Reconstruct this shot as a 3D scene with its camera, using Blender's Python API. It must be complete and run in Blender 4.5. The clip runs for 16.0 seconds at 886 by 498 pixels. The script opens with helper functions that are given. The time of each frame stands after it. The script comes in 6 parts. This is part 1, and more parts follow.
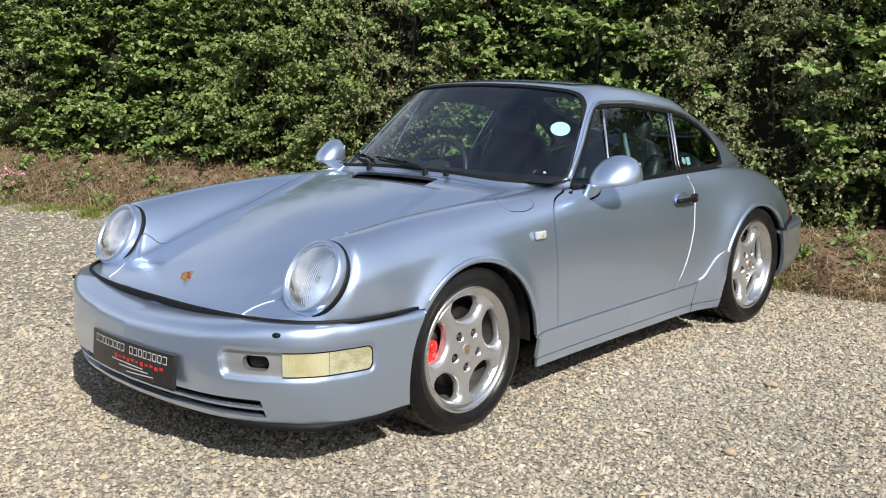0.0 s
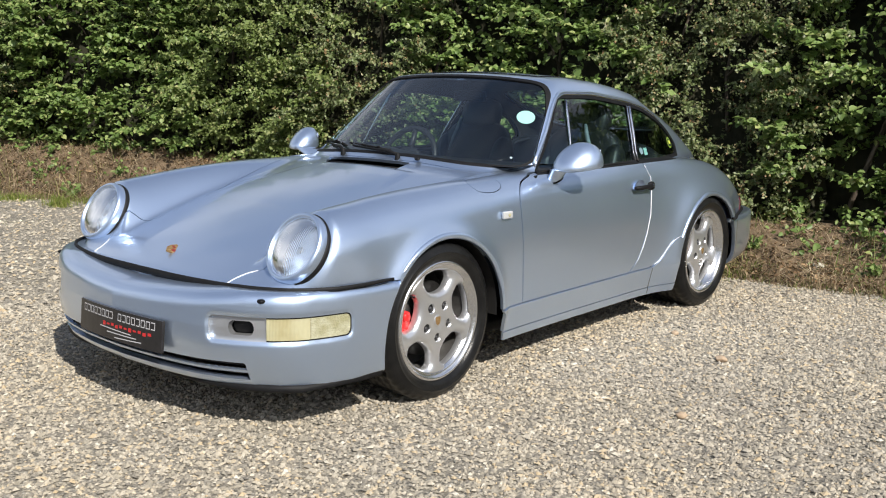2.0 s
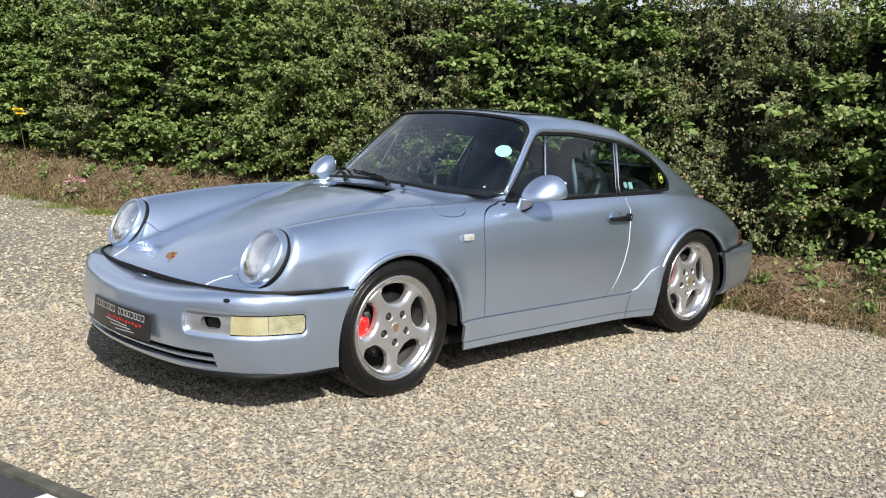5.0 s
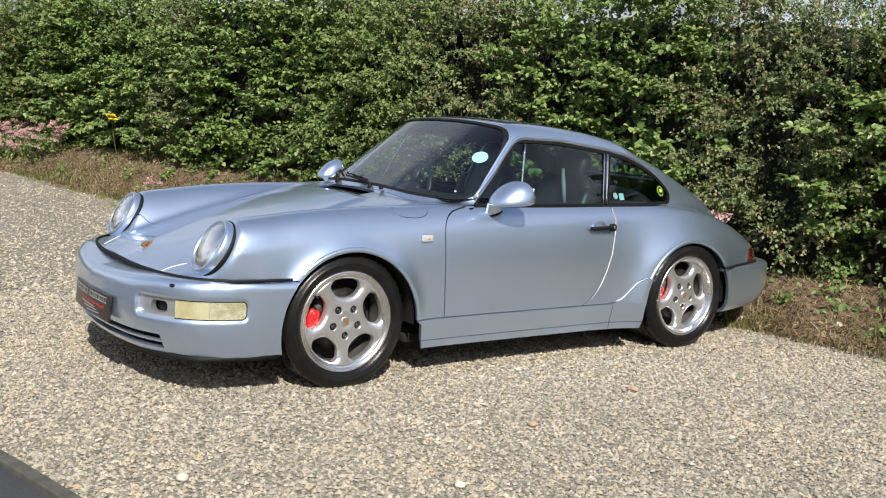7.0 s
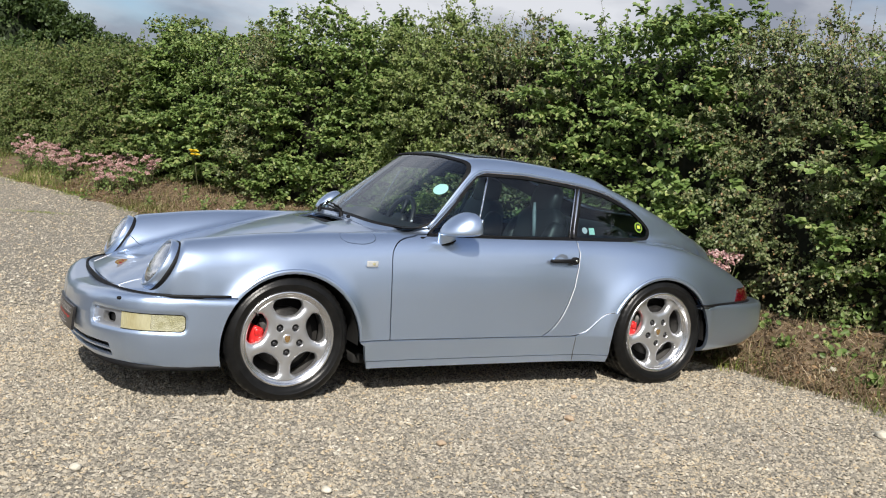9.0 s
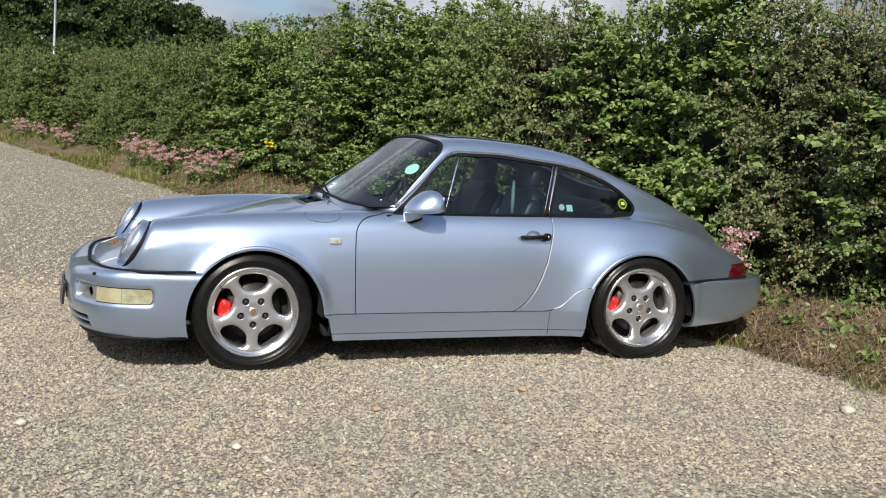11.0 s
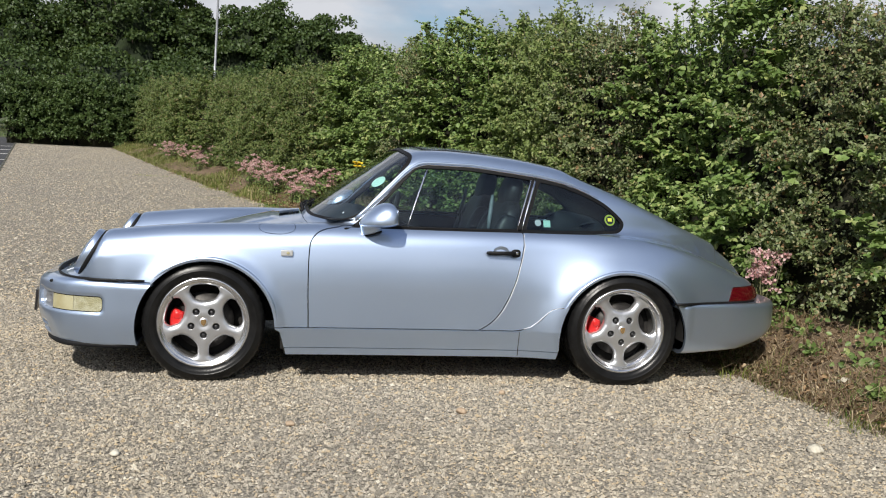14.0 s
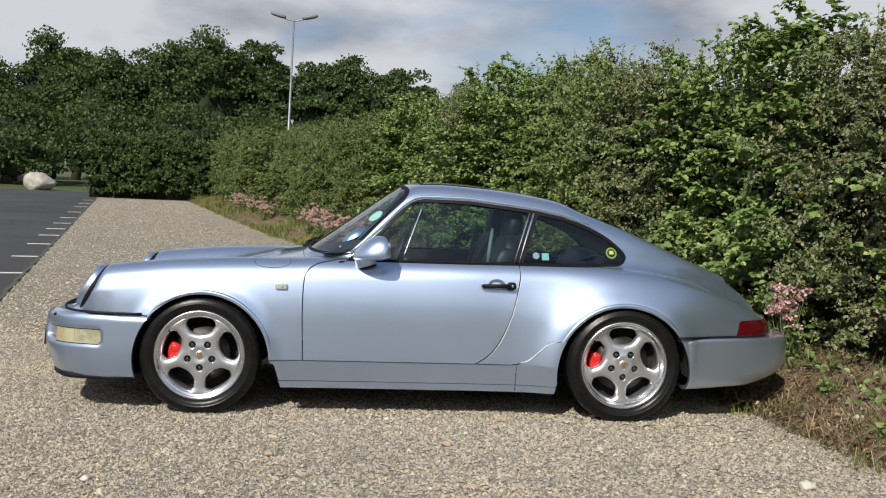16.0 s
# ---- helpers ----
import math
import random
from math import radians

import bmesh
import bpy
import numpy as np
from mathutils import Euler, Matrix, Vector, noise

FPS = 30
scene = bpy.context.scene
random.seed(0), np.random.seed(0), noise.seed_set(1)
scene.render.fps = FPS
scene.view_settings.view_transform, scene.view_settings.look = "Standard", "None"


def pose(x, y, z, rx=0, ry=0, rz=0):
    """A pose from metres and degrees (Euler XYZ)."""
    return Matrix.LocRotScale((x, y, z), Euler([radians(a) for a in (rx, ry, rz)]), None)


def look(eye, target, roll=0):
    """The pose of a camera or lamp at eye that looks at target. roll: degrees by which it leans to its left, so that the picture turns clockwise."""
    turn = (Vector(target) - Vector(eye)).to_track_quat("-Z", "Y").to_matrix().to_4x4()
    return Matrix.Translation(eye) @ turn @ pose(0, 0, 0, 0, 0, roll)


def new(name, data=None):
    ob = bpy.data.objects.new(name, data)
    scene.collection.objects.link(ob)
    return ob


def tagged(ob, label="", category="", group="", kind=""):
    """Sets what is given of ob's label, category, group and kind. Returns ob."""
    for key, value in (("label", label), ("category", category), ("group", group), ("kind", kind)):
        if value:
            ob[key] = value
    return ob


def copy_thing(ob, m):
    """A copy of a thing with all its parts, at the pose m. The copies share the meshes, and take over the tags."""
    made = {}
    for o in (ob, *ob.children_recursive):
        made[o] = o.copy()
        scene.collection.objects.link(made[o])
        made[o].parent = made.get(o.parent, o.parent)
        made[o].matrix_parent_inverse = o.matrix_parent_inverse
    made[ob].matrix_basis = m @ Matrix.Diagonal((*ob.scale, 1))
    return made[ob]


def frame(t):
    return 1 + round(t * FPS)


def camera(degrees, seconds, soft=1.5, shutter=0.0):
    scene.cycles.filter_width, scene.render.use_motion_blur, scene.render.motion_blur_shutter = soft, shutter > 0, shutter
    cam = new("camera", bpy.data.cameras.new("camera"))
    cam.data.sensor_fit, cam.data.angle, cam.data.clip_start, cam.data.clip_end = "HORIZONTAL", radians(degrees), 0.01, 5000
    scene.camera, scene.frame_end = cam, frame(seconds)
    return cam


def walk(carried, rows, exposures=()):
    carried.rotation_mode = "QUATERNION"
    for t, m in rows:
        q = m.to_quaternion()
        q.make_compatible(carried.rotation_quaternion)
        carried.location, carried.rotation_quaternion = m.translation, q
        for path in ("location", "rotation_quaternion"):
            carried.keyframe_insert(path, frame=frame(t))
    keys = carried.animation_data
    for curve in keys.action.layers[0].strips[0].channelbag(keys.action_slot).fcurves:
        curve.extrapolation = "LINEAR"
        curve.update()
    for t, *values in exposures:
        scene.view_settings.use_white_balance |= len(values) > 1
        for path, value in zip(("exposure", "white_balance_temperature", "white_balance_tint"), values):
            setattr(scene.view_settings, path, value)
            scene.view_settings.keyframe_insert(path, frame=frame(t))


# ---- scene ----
cam = camera(48.6, 16.0, soft=1.1)
PATH = [
    (0, (-3.769, -3.048, 1.319), (-2.316, -1.721, 0.962), 0.3),
    (0.5, (-3.778, -3.091, 1.29), (-2.326, -1.766, 0.923), 0.1),
    (1, (-3.807, -3.119, 1.263), (-2.347, -1.799, 0.905), 0.1),
    (1.5, (-3.865, -3.133, 1.245), (-2.387, -1.834, 0.889), 0.5),
    (2, (-3.98, -3.164, 1.254), (-2.47, -1.9, 0.906), 1.2),
    (2.5, (-4.064, -3.22, 1.255), (-2.545, -1.962, 0.926), 2.0),
    (3, (-4.104, -3.379, 1.283), (-2.611, -2.086, 0.97), 2.5),
    (3.5, (-4.154, -3.57, 1.293), (-2.688, -2.246, 0.978), 2.7),
    (4, (-4.131, -3.666, 1.294), (-2.682, -2.319, 1.0), 3.0),
    (4.5, (-4.003, -3.83, 1.284), (-2.597, -2.44, 0.984), 2.5),
    (5, (-3.895, -3.991, 1.3), (-2.541, -2.548, 1.007), 2.3),
    (5.2, (-3.845, -4.115, 1.276), (-2.525, -2.639, 1.001), 2.2),
    (7.3, (-3.241, -4.72, 1.268), (-2.126, -3.08, 1.011), 3.4),
    (7.5, (-3.165, -4.814, 1.262), (-2.075, -3.155, 1.018), 3.2),
    (8, (-2.998, -5.061, 1.283), (-1.963, -3.364, 1.058), 3.0),
    (8.5, (-2.869, -5.163, 1.26), (-1.878, -3.437, 1.06), 3.5),
    (9, (-2.649, -5.294, 1.282), (-1.739, -3.524, 1.083), 4.3),
    (9.5, (-2.493, -5.393, 1.286), (-1.646, -3.594, 1.075), 4.2),
    (10, (-2.266, -5.6, 1.295), (-1.493, -3.769, 1.071), 3.5),
    (10.2, (-2.181, -5.666, 1.3), (-1.434, -3.826, 1.064), 3.3),
    (12.3, (-1.386, -5.926, 1.23), (-0.876, -4.004, 1.016), 2.8),
    (12.5, (-1.307, -5.946, 1.24), (-0.82, -4.019, 1.014), 2.8),
    (13, (-1.151, -5.962, 1.24), (-0.718, -4.024, 1.007), 2.1),
    (13.5, (-0.92, -5.935, 1.243), (-0.546, -3.983, 1.026), 2.4),
    (14, (-0.74, -5.937, 1.259), (-0.418, -3.973, 1.06), 2.7),
    (14.5, (-0.491, -6.035, 1.258), (-0.25, -4.058, 1.073), 2.2),
    (15, (-0.319, -6.086, 1.245), (-0.128, -4.102, 1.081), 1.9),
    (15.5, (-0.278, -6.018, 1.228), (-0.1, -4.03, 1.098), 2.2),
    (16, (-0.272, -5.989, 1.175), (-0.118, -3.998, 1.075), 2.0),
]
walk(cam, [(t, look(eye, target, roll)) for t, eye, target, roll in PATH], [(0, 0.19), (5, 0.17), (8, 0.10), (9.2, 0.0), (12.5, -0.10), (14.5, -0.14), (16, -0.22)])

# ---- light ----
SUN_TO = Vector((0.5, 1.1, -1.0)).normalized()
sun_up = math.asin(-SUN_TO.z)
sun_turn = math.atan2(-SUN_TO.x, -SUN_TO.y)

lamp = bpy.data.lights.new("sun", "SUN")
lamp.energy, lamp.angle, lamp.color = 5.1, radians(0.55), (1.0, 0.95, 0.87)
sun = new("sun", lamp)
sun.rotation_mode = "QUATERNION"
sun.rotation_quaternion = SUN_TO.to_track_quat("-Z", "Y")

world = bpy.data.worlds.new("sky")
scene.world = world
world.use_nodes = True
wn, wl = world.node_tree.nodes, world.node_tree.links
wn.clear()
sky = wn.new("ShaderNodeTexSky")
sky.sky_type, sky.sun_disc = "NISHITA", False
sky.sun_elevation, sky.sun_rotation = sun_up, sun_turn % (2 * math.pi)
sky.air_density, sky.dust_density, sky.ozone_density = 1.0, 0.9, 3.2
way = wn.new("ShaderNodeTexCoord")
squash = wn.new("ShaderNodeMapping")
squash.inputs["Scale"].default_value = (1.0, 1.0, 2.6)
squash.inputs["Location"].default_value = (0.35, 0.1, 0.2)
cover = wn.new("ShaderNodeTexNoise")
cover.inputs["Scale"].default_value, cover.inputs["Detail"].default_value = 2.3, 9.0
cover.inputs["Roughness"].default_value, cover.inputs["Distortion"].default_value = 0.52, 0.25
edge = wn.new("ShaderNodeValToRGB")
edge.color_ramp.elements[0].position, edge.color_ramp.elements[1].position = 0.34, 0.47
billow = wn.new("ShaderNodeTexNoise")
billow.inputs["Scale"].default_value, billow.inputs["Detail"].default_value = 4.5, 8.0
tone = wn.new("ShaderNodeValToRGB")
tone.color_ramp.elements[0].position, tone.color_ramp.elements[0].color = 0.36, (3.0, 3.3, 4.0, 1)
tone.color_ramp.elements[1].position, tone.color_ramp.elements[1].color = 0.56, (7.4, 7.6, 8.1, 1)
mixer = wn.new("ShaderNodeMixRGB")
back = wn.new("ShaderNodeBackground")
back.inputs["Strength"].default_value = 0.100
out = wn.new("ShaderNodeOutputWorld")
wl.new(way.outputs["Generated"], squash.inputs["Vector"])
wl.new(squash.outputs["Vector"], cover.inputs["Vector"])
wl.new(squash.outputs["Vector"], billow.inputs["Vector"])
wl.new(cover.outputs["Fac"], edge.inputs["Fac"])
wl.new(billow.outputs["Fac"], tone.inputs["Fac"])
height = wn.new("ShaderNodeSeparateXYZ")
wl.new(way.outputs["Generated"], height.inputs["Vector"])
thin = wn.new("ShaderNodeValToRGB")
thin.color_ramp.elements[0].position, thin.color_ramp.elements[0].color = 0.26, (1, 1, 1, 1)
thin.color_ramp.elements[1].position, thin.color_ramp.elements[1].color = 0.72, (0.14, 0.14, 0.14, 1)
wl.new(height.outputs["Z"], thin.inputs["Fac"])
amount = wn.new("ShaderNodeMath")
amount.operation = "MULTIPLY"
wl.new(edge.outputs["Color"], amount.inputs[0])
wl.new(thin.outputs["Color"], amount.inputs[1])
wl.new(amount.outputs["Value"], mixer.inputs["Fac"])
wl.new(sky.outputs["Color"], mixer.inputs["Color1"])
wl.new(tone.outputs["Color"], mixer.inputs["Color2"])
wl.new(mixer.outputs["Color"], back.inputs["Color"])
wl.new(back.outputs["Background"], out.inputs["Surface"])

# ---- materials ----
class Mat:
    """A node material with a Principled shader and small helpers."""

    def __init__(self, name, color=(0.5, 0.5, 0.5), rough=0.6, metal=0.0, **more):
        self.m = bpy.data.materials.new(name)
        self.m.use_nodes = True
        self.n, self.l = self.m.node_tree.nodes, self.m.node_tree.links
        self.b = self.n["Principled BSDF"]
        self.set("Base Color", (*color, 1))
        self.set("Roughness", rough)
        self.set("Metallic", metal)
        for k, v in more.items():
            self.set(k.replace("_", " "), v)
        self.co = None

    def set(self, key, v):
        self.b.inputs[key].default_value = v

    def coord(self):
        if not self.co:
            self.co = self.n.new("ShaderNodeTexCoord").outputs["Object"]
        return self.co

    def noise(self, scale, detail=4.0, rough=0.55):
        t = self.n.new("ShaderNodeTexNoise")
        t.inputs["Scale"].default_value, t.inputs["Detail"].default_value, t.inputs["Roughness"].default_value = scale, detail, rough
        self.l.new(self.coord(), t.inputs["Vector"])
        return t.outputs["Fac"]

    def cells(self, scale, out="Color"):
        t = self.n.new("ShaderNodeTexVoronoi")
        t.inputs["Scale"].default_value = scale
        self.l.new(self.coord(), t.inputs["Vector"])
        return t.outputs[out]

    def ramp(self, fac, *stops):
        r = self.n.new("ShaderNodeValToRGB")
        e = r.color_ramp.elements
        while len(e) < len(stops):
            e.new(0.5)
        for el, (p, c) in zip(e, stops):
            el.position = p
            el.color = (*c, 1) if not isinstance(c, (int, float)) else (c, c, c, 1)
        self.l.new(fac, r.inputs["Fac"])
        return r.outputs["Color"]

    def mix(self, fac, a, b, how="MIX"):
        x = self.n.new("ShaderNodeMixRGB")
        x.blend_type = how
        for key, v in (("Fac", fac), ("Color1", a), ("Color2", b)):
            if isinstance(v, (int, float)):
                x.inputs[key].default_value = v if key == "Fac" else (v, v, v, 1)
            elif isinstance(v, tuple):
                x.inputs[key].default_value = (*v, 1)
            else:
                self.l.new(v, x.inputs[key])
        return x.outputs["Color"]

    def use(self, key, socket):
        self.l.new(socket, self.b.inputs[key])
        return self

    def bump(self, height, strength=0.3, distance=0.01):
        b = self.n.new("ShaderNodeBump")
        b.inputs["Strength"].default_value, b.inputs["Distance"].default_value = strength, distance
        self.l.new(height, b.inputs["Height"])
        self.l.new(b.outputs["Normal"], self.b.inputs["Normal"])
        return self

    def island(self):
        return self.n.new("ShaderNodeNewGeometry").outputs["Random Per Island"]


def paint_material():
    k = Mat("silver_blue_metallic_paint", (0.580, 0.700, 0.895), 0.33, 0.90, Coat_Weight=1.0, Coat_Roughness=0.035, Coat_IOR=1.5)
    fine = k.noise(900, 2)
    wide = k.noise(1.7, 3)
    k.use("Base Color", k.mix(0.10, k.ramp(wide, (0.3, (0.570, 0.690, 0.885)), (0.7, (0.592, 0.714, 0.910))), k.ramp(fine, (0.35, 0.25), (0.65, 0.75)), "OVERLAY"))
    k.use("Roughness", k.ramp(k.noise(2.5, 3), (0.3, 0.325), (0.75, 0.35)))
    return k.m


def gravel_floor_material():
    k = Mat("gravel_bed", rough=0.95)
    far = k.mix(0.75, k.ramp(k.cells(55), (0.0, (0.12, 0.108, 0.085)), (0.5, (0.27, 0.243, 0.195)), (1.0, (0.46, 0.415, 0.34))), k.ramp(k.noise(140, 3), (0.3, 0.25), (0.7, 0.8)), "OVERLAY")
    k.use("Base Color", k.mix(k.ramp(k.noise(0.6, 5), (0.42, 0.0), (0.7, 0.55)), far, (0.25, 0.23, 0.195)))
    k.bump(k.mix(0.5, k.cells(55, "Distance"), k.noise(120, 3)), 0.9, 0.02)
    return k.m


def stone_material():
    k = Mat("gravel_stone", rough=0.9)
    c = k.ramp(k.island(), (0.0, (0.21, 0.19, 0.16)), (0.22, (0.28, 0.253, 0.203)), (0.5, (0.38, 0.338, 0.27)), (0.76, (0.47, 0.42, 0.34)), (0.92, (0.46, 0.36, 0.23)), (1.0, (0.62, 0.58, 0.49)))
    c = k.mix(0.35, c, k.ramp(k.noise(160, 4), (0.3, 0.3), (0.7, 0.75)), "OVERLAY")
    c = k.mix(0.5, c, k.ramp(k.noise(0.9, 5), (0.33, (0.40, 0.41, 0.43)), (0.5, (0.50, 0.50, 0.49)), (0.68, (0.60, 0.57, 0.51))), "OVERLAY")
    k.use("Base Color", c)
    k.bump(k.noise(300, 3), 0.4, 0.003)
    return k.m


def asphalt_material():
    k = Mat("asphalt", rough=0.9)
    k.use("Base Color", k.mix(0.5, k.ramp(k.noise(0.5, 5), (0.3, (0.042, 0.043, 0.046)), (0.7, (0.07, 0.07, 0.073))), k.ramp(k.cells(160), (0, 0.3), (1, 0.75)), "OVERLAY"))
    k.bump(k.noise(220, 2), 0.6, 0.006)
    return k.m


def leaf_material(name, stops, rough=0.5, through_light=0.35):
    k = Mat(name, rough=rough)
    c = k.ramp(k.island(), *stops)
    c = k.mix(0.4, c, k.ramp(k.noise(1.6, 3), (0.3, 0.30), (0.7, 0.68)), "OVERLAY")
    k.use("Base Color", c)
    k.set("Specular IOR Level", 0.35)
    t = k.n.new("ShaderNodeBsdfTranslucent")
    k.l.new(k.mix(0.5, c, (0.20, 0.28, 0.03)), t.inputs["Color"])
    x = k.n.new("ShaderNodeMixShader")
    x.inputs["Fac"].default_value = through_light
    k.l.new(k.b.outputs["BSDF"], x.inputs[1])
    k.l.new(t.outputs["BSDF"], x.inputs[2])
    k.l.new(x.outputs["Shader"], k.n["Material Output"].inputs["Surface"])
    return k.m


def pane_material(name, tint, gloss=0.05, fall=5.0):
    """Thin window glass: mirrors by Fresnel and lets tinted light straight through."""
    k = Mat(name, tint, 0.0)
    clear = k.n.new("ShaderNodeBsdfTransparent")
    clear.inputs["Color"].default_value = (*tint, 1)
    shine = k.n.new("ShaderNodeBsdfGlossy")
    shine.inputs["Roughness"].default_value = 0.012
    lw = k.n.new("ShaderNodeLayerWeight")
    lw.inputs["Blend"].default_value = 0.5
    power = k.n.new("ShaderNodeMath")
    power.operation, power.inputs[1].default_value = "POWER", fall
    k.l.new(lw.outputs["Facing"], power.inputs[0])
    f = k.n.new("ShaderNodeMapRange")
    f.inputs["To Min"].default_value, f.inputs["To Max"].default_value = gloss, 1.0
    k.l.new(power.outputs["Value"], f.inputs["Value"])
    x = k.n.new("ShaderNodeMixShader")
    k.l.new(f.outputs["Result"], x.inputs["Fac"])
    k.l.new(clear.outputs["BSDF"], x.inputs[1])
    k.l.new(shine.outputs["BSDF"], x.inputs[2])
    k.l.new(x.outputs["Shader"], k.n["Material Output"].inputs["Surface"])
    return k.m


def rough_material(name, dark, light, scale, rough=0.8, bump=0.4, metal=0.0):
    k = Mat(name, rough=rough, metal=metal)
    k.use("Base Color", k.ramp(k.noise(scale, 6), (0.3, dark), (0.7, light)))
    k.bump(k.noise(scale * 6, 4), bump, 0.004)
    return k.m


PAINT = paint_material()
BED, STONE, ASPHALT = gravel_floor_material(), stone_material(), asphalt_material()
LINE_PAINT = rough_material("worn_white_road_paint", (0.55, 0.55, 0.53), (0.78, 0.78, 0.76), 9)
KERB = rough_material("concrete_edging", (0.045, 0.048, 0.038), (0.13, 0.125, 0.10), 12)
RUBBER = rough_material("black_rubber", (0.006, 0.006, 0.0065), (0.011, 0.011, 0.012), 30, 0.6, 0.15)
RUBBER.node_tree.nodes["Principled BSDF"].inputs["Specular IOR Level"].default_value = 0.22
TYRE = rough_material("tyre_rubber", (0.006, 0.006, 0.0063), (0.013, 0.0129, 0.0127), 22, 0.30, 0.2)
TYRE.node_tree.nodes["Principled BSDF"].inputs["Specular IOR Level"].default_value = 0.28
BLACK = rough_material("satin_black_plastic", (0.005, 0.005, 0.0055), (0.009, 0.009, 0.010), 25, 0.55, 0.1)
BLACK.node_tree.nodes["Principled BSDF"].inputs["Specular IOR Level"].default_value = 0.22
UNDER = rough_material("underbody_black", (0.008, 0.008, 0.008), (0.020, 0.018, 0.016), 10, 0.9, 0.4)
ALLOY = rough_material("silver_wheel_lacquer", (0.66, 0.665, 0.68), (0.73, 0.735, 0.75), 8, 0.33, 0.02, 0.85)
LIP = rough_material("polished_rim_lip", (0.72, 0.72, 0.73), (0.80, 0.80, 0.81), 10, 0.24, 0.02, 0.95)
STEEL = rough_material("brake_disc_iron", (0.035, 0.033, 0.032), (0.08, 0.077, 0.074), 30, 0.5, 0.1, 0.9)
CHROME = Mat("chrome", (0.8, 0.8, 0.82), 0.12, 1.0).m
RED = rough_material("red_caliper_paint", (0.50, 0.014, 0.016), (0.64, 0.024, 0.022), 12, 0.35, 0.05)
PANE = pane_material("window_glass", (0.62, 0.76, 0.78), 0.085, 4.2)
SCREEN = pane_material("windscreen_glass", (0.86, 0.95, 0.96), 0.10, 3.0)
REFLECTOR = Mat("lamp_reflector", (0.85, 0.86, 0.88), 0.16, 1.0).m
LEATHER = rough_material("dark_grey_leather", (0.009, 0.0095, 0.0105), (0.020, 0.021, 0.023), 20, 0.45, 0.2)
BOLSTER_GLINT = rough_material("pale_bolster_glint", (0.16, 0.20, 0.22), (0.26, 0.30, 0.32), 30, 0.5)
CARPET = rough_material("black_cabin_trim", (0.010, 0.010, 0.011), (0.022, 0.022, 0.024), 40, 0.9, 0.5)

# ---- building tools ----
def thing(name, label, category, group="", kind="", at=(0, 0, 0)):
    ob = new(name)
    ob.location = at
    ob.empty_display_size = 0.2
    return tagged(ob, label, category, group, kind)


def attach(ob, parent):
    if parent is not None:
        ob.parent = parent
    return ob


def part(name, bm, material, parent=None, label="", smooth=True):
    me = bpy.data.meshes.new(name)
    bm.normal_update()
    bm.to_mesh(me)
    bm.free()
    me.materials.append(material)
    if smooth:
        me.polygons.foreach_set("use_smooth", [True] * len(me.polygons))
    ob = attach(new(name, me), parent)
    if label:
        tagged(ob, label)
    return ob


def sheet(name, V, F, material, parent=None, label="", smooth=True):
    """One mesh from arrays of places and of three- or four-sided faces."""
    me = bpy.data.meshes.new(name)
    V, F = np.asarray(V, np.float32), np.asarray(F, np.int32)
    me.vertices.add(len(V))
    me.vertices.foreach_set("co", V.ravel())
    me.loops.add(F.size)
    me.loops.foreach_set("vertex_index", F.ravel())
    me.polygons.add(len(F))
    me.polygons.foreach_set("loop_start", np.arange(0, F.size, F.shape[1], dtype=np.int32))
    me.polygons.foreach_set("use_smooth", np.full(len(F), smooth))
    me.update(calc_edges=True)
    me.materials.append(material)
    ob = attach(new(name, me), parent)
    if label:
        tagged(ob, label)
    return ob


def curve(*knots):
    """A smooth function through (x, value) knots, level beyond its ends."""
    kx, ky = np.array([k[0] for k in knots], float), np.array([k[1] for k in knots], float)
    d = np.diff(ky) / np.diff(kx)
    m = np.concatenate([[d[0]], (d[:-1] * np.diff(kx)[1:] + d[1:] * np.diff(kx)[:-1]) / (kx[2:] - kx[:-2]), [d[-1]]])

    def f(x):
        x = np.clip(x, kx[0], kx[-1])
        i = np.clip(np.searchsorted(kx, x, "right") - 1, 0, len(kx) - 2)
        h = kx[i + 1] - kx[i]
        s = (x - kx[i]) / h
        return (2 * s**3 - 3 * s**2 + 1) * ky[i] + (s**3 - 2 * s**2 + s) * h * m[i] + (3 * s**2 - 2 * s**3) * ky[i + 1] + (s**3 - s**2) * h * m[i + 1]

    return f


def smax(a, b, k):
    h = np.maximum(k - np.abs(a - b), 0) / k
    return np.maximum(a, b) + h * h * k / 4


def smin(a, b, k):
    return -smax(-a, -b, k)


def gradient(f, P, e=0.003):
    g = np.empty_like(P)
    for i in range(3):
        d = np.zeros(3)
        d[i] = e
        g[:, i] = (f(*(P + d).T) - f(*(P - d).T)) / (2 * e)
    return g


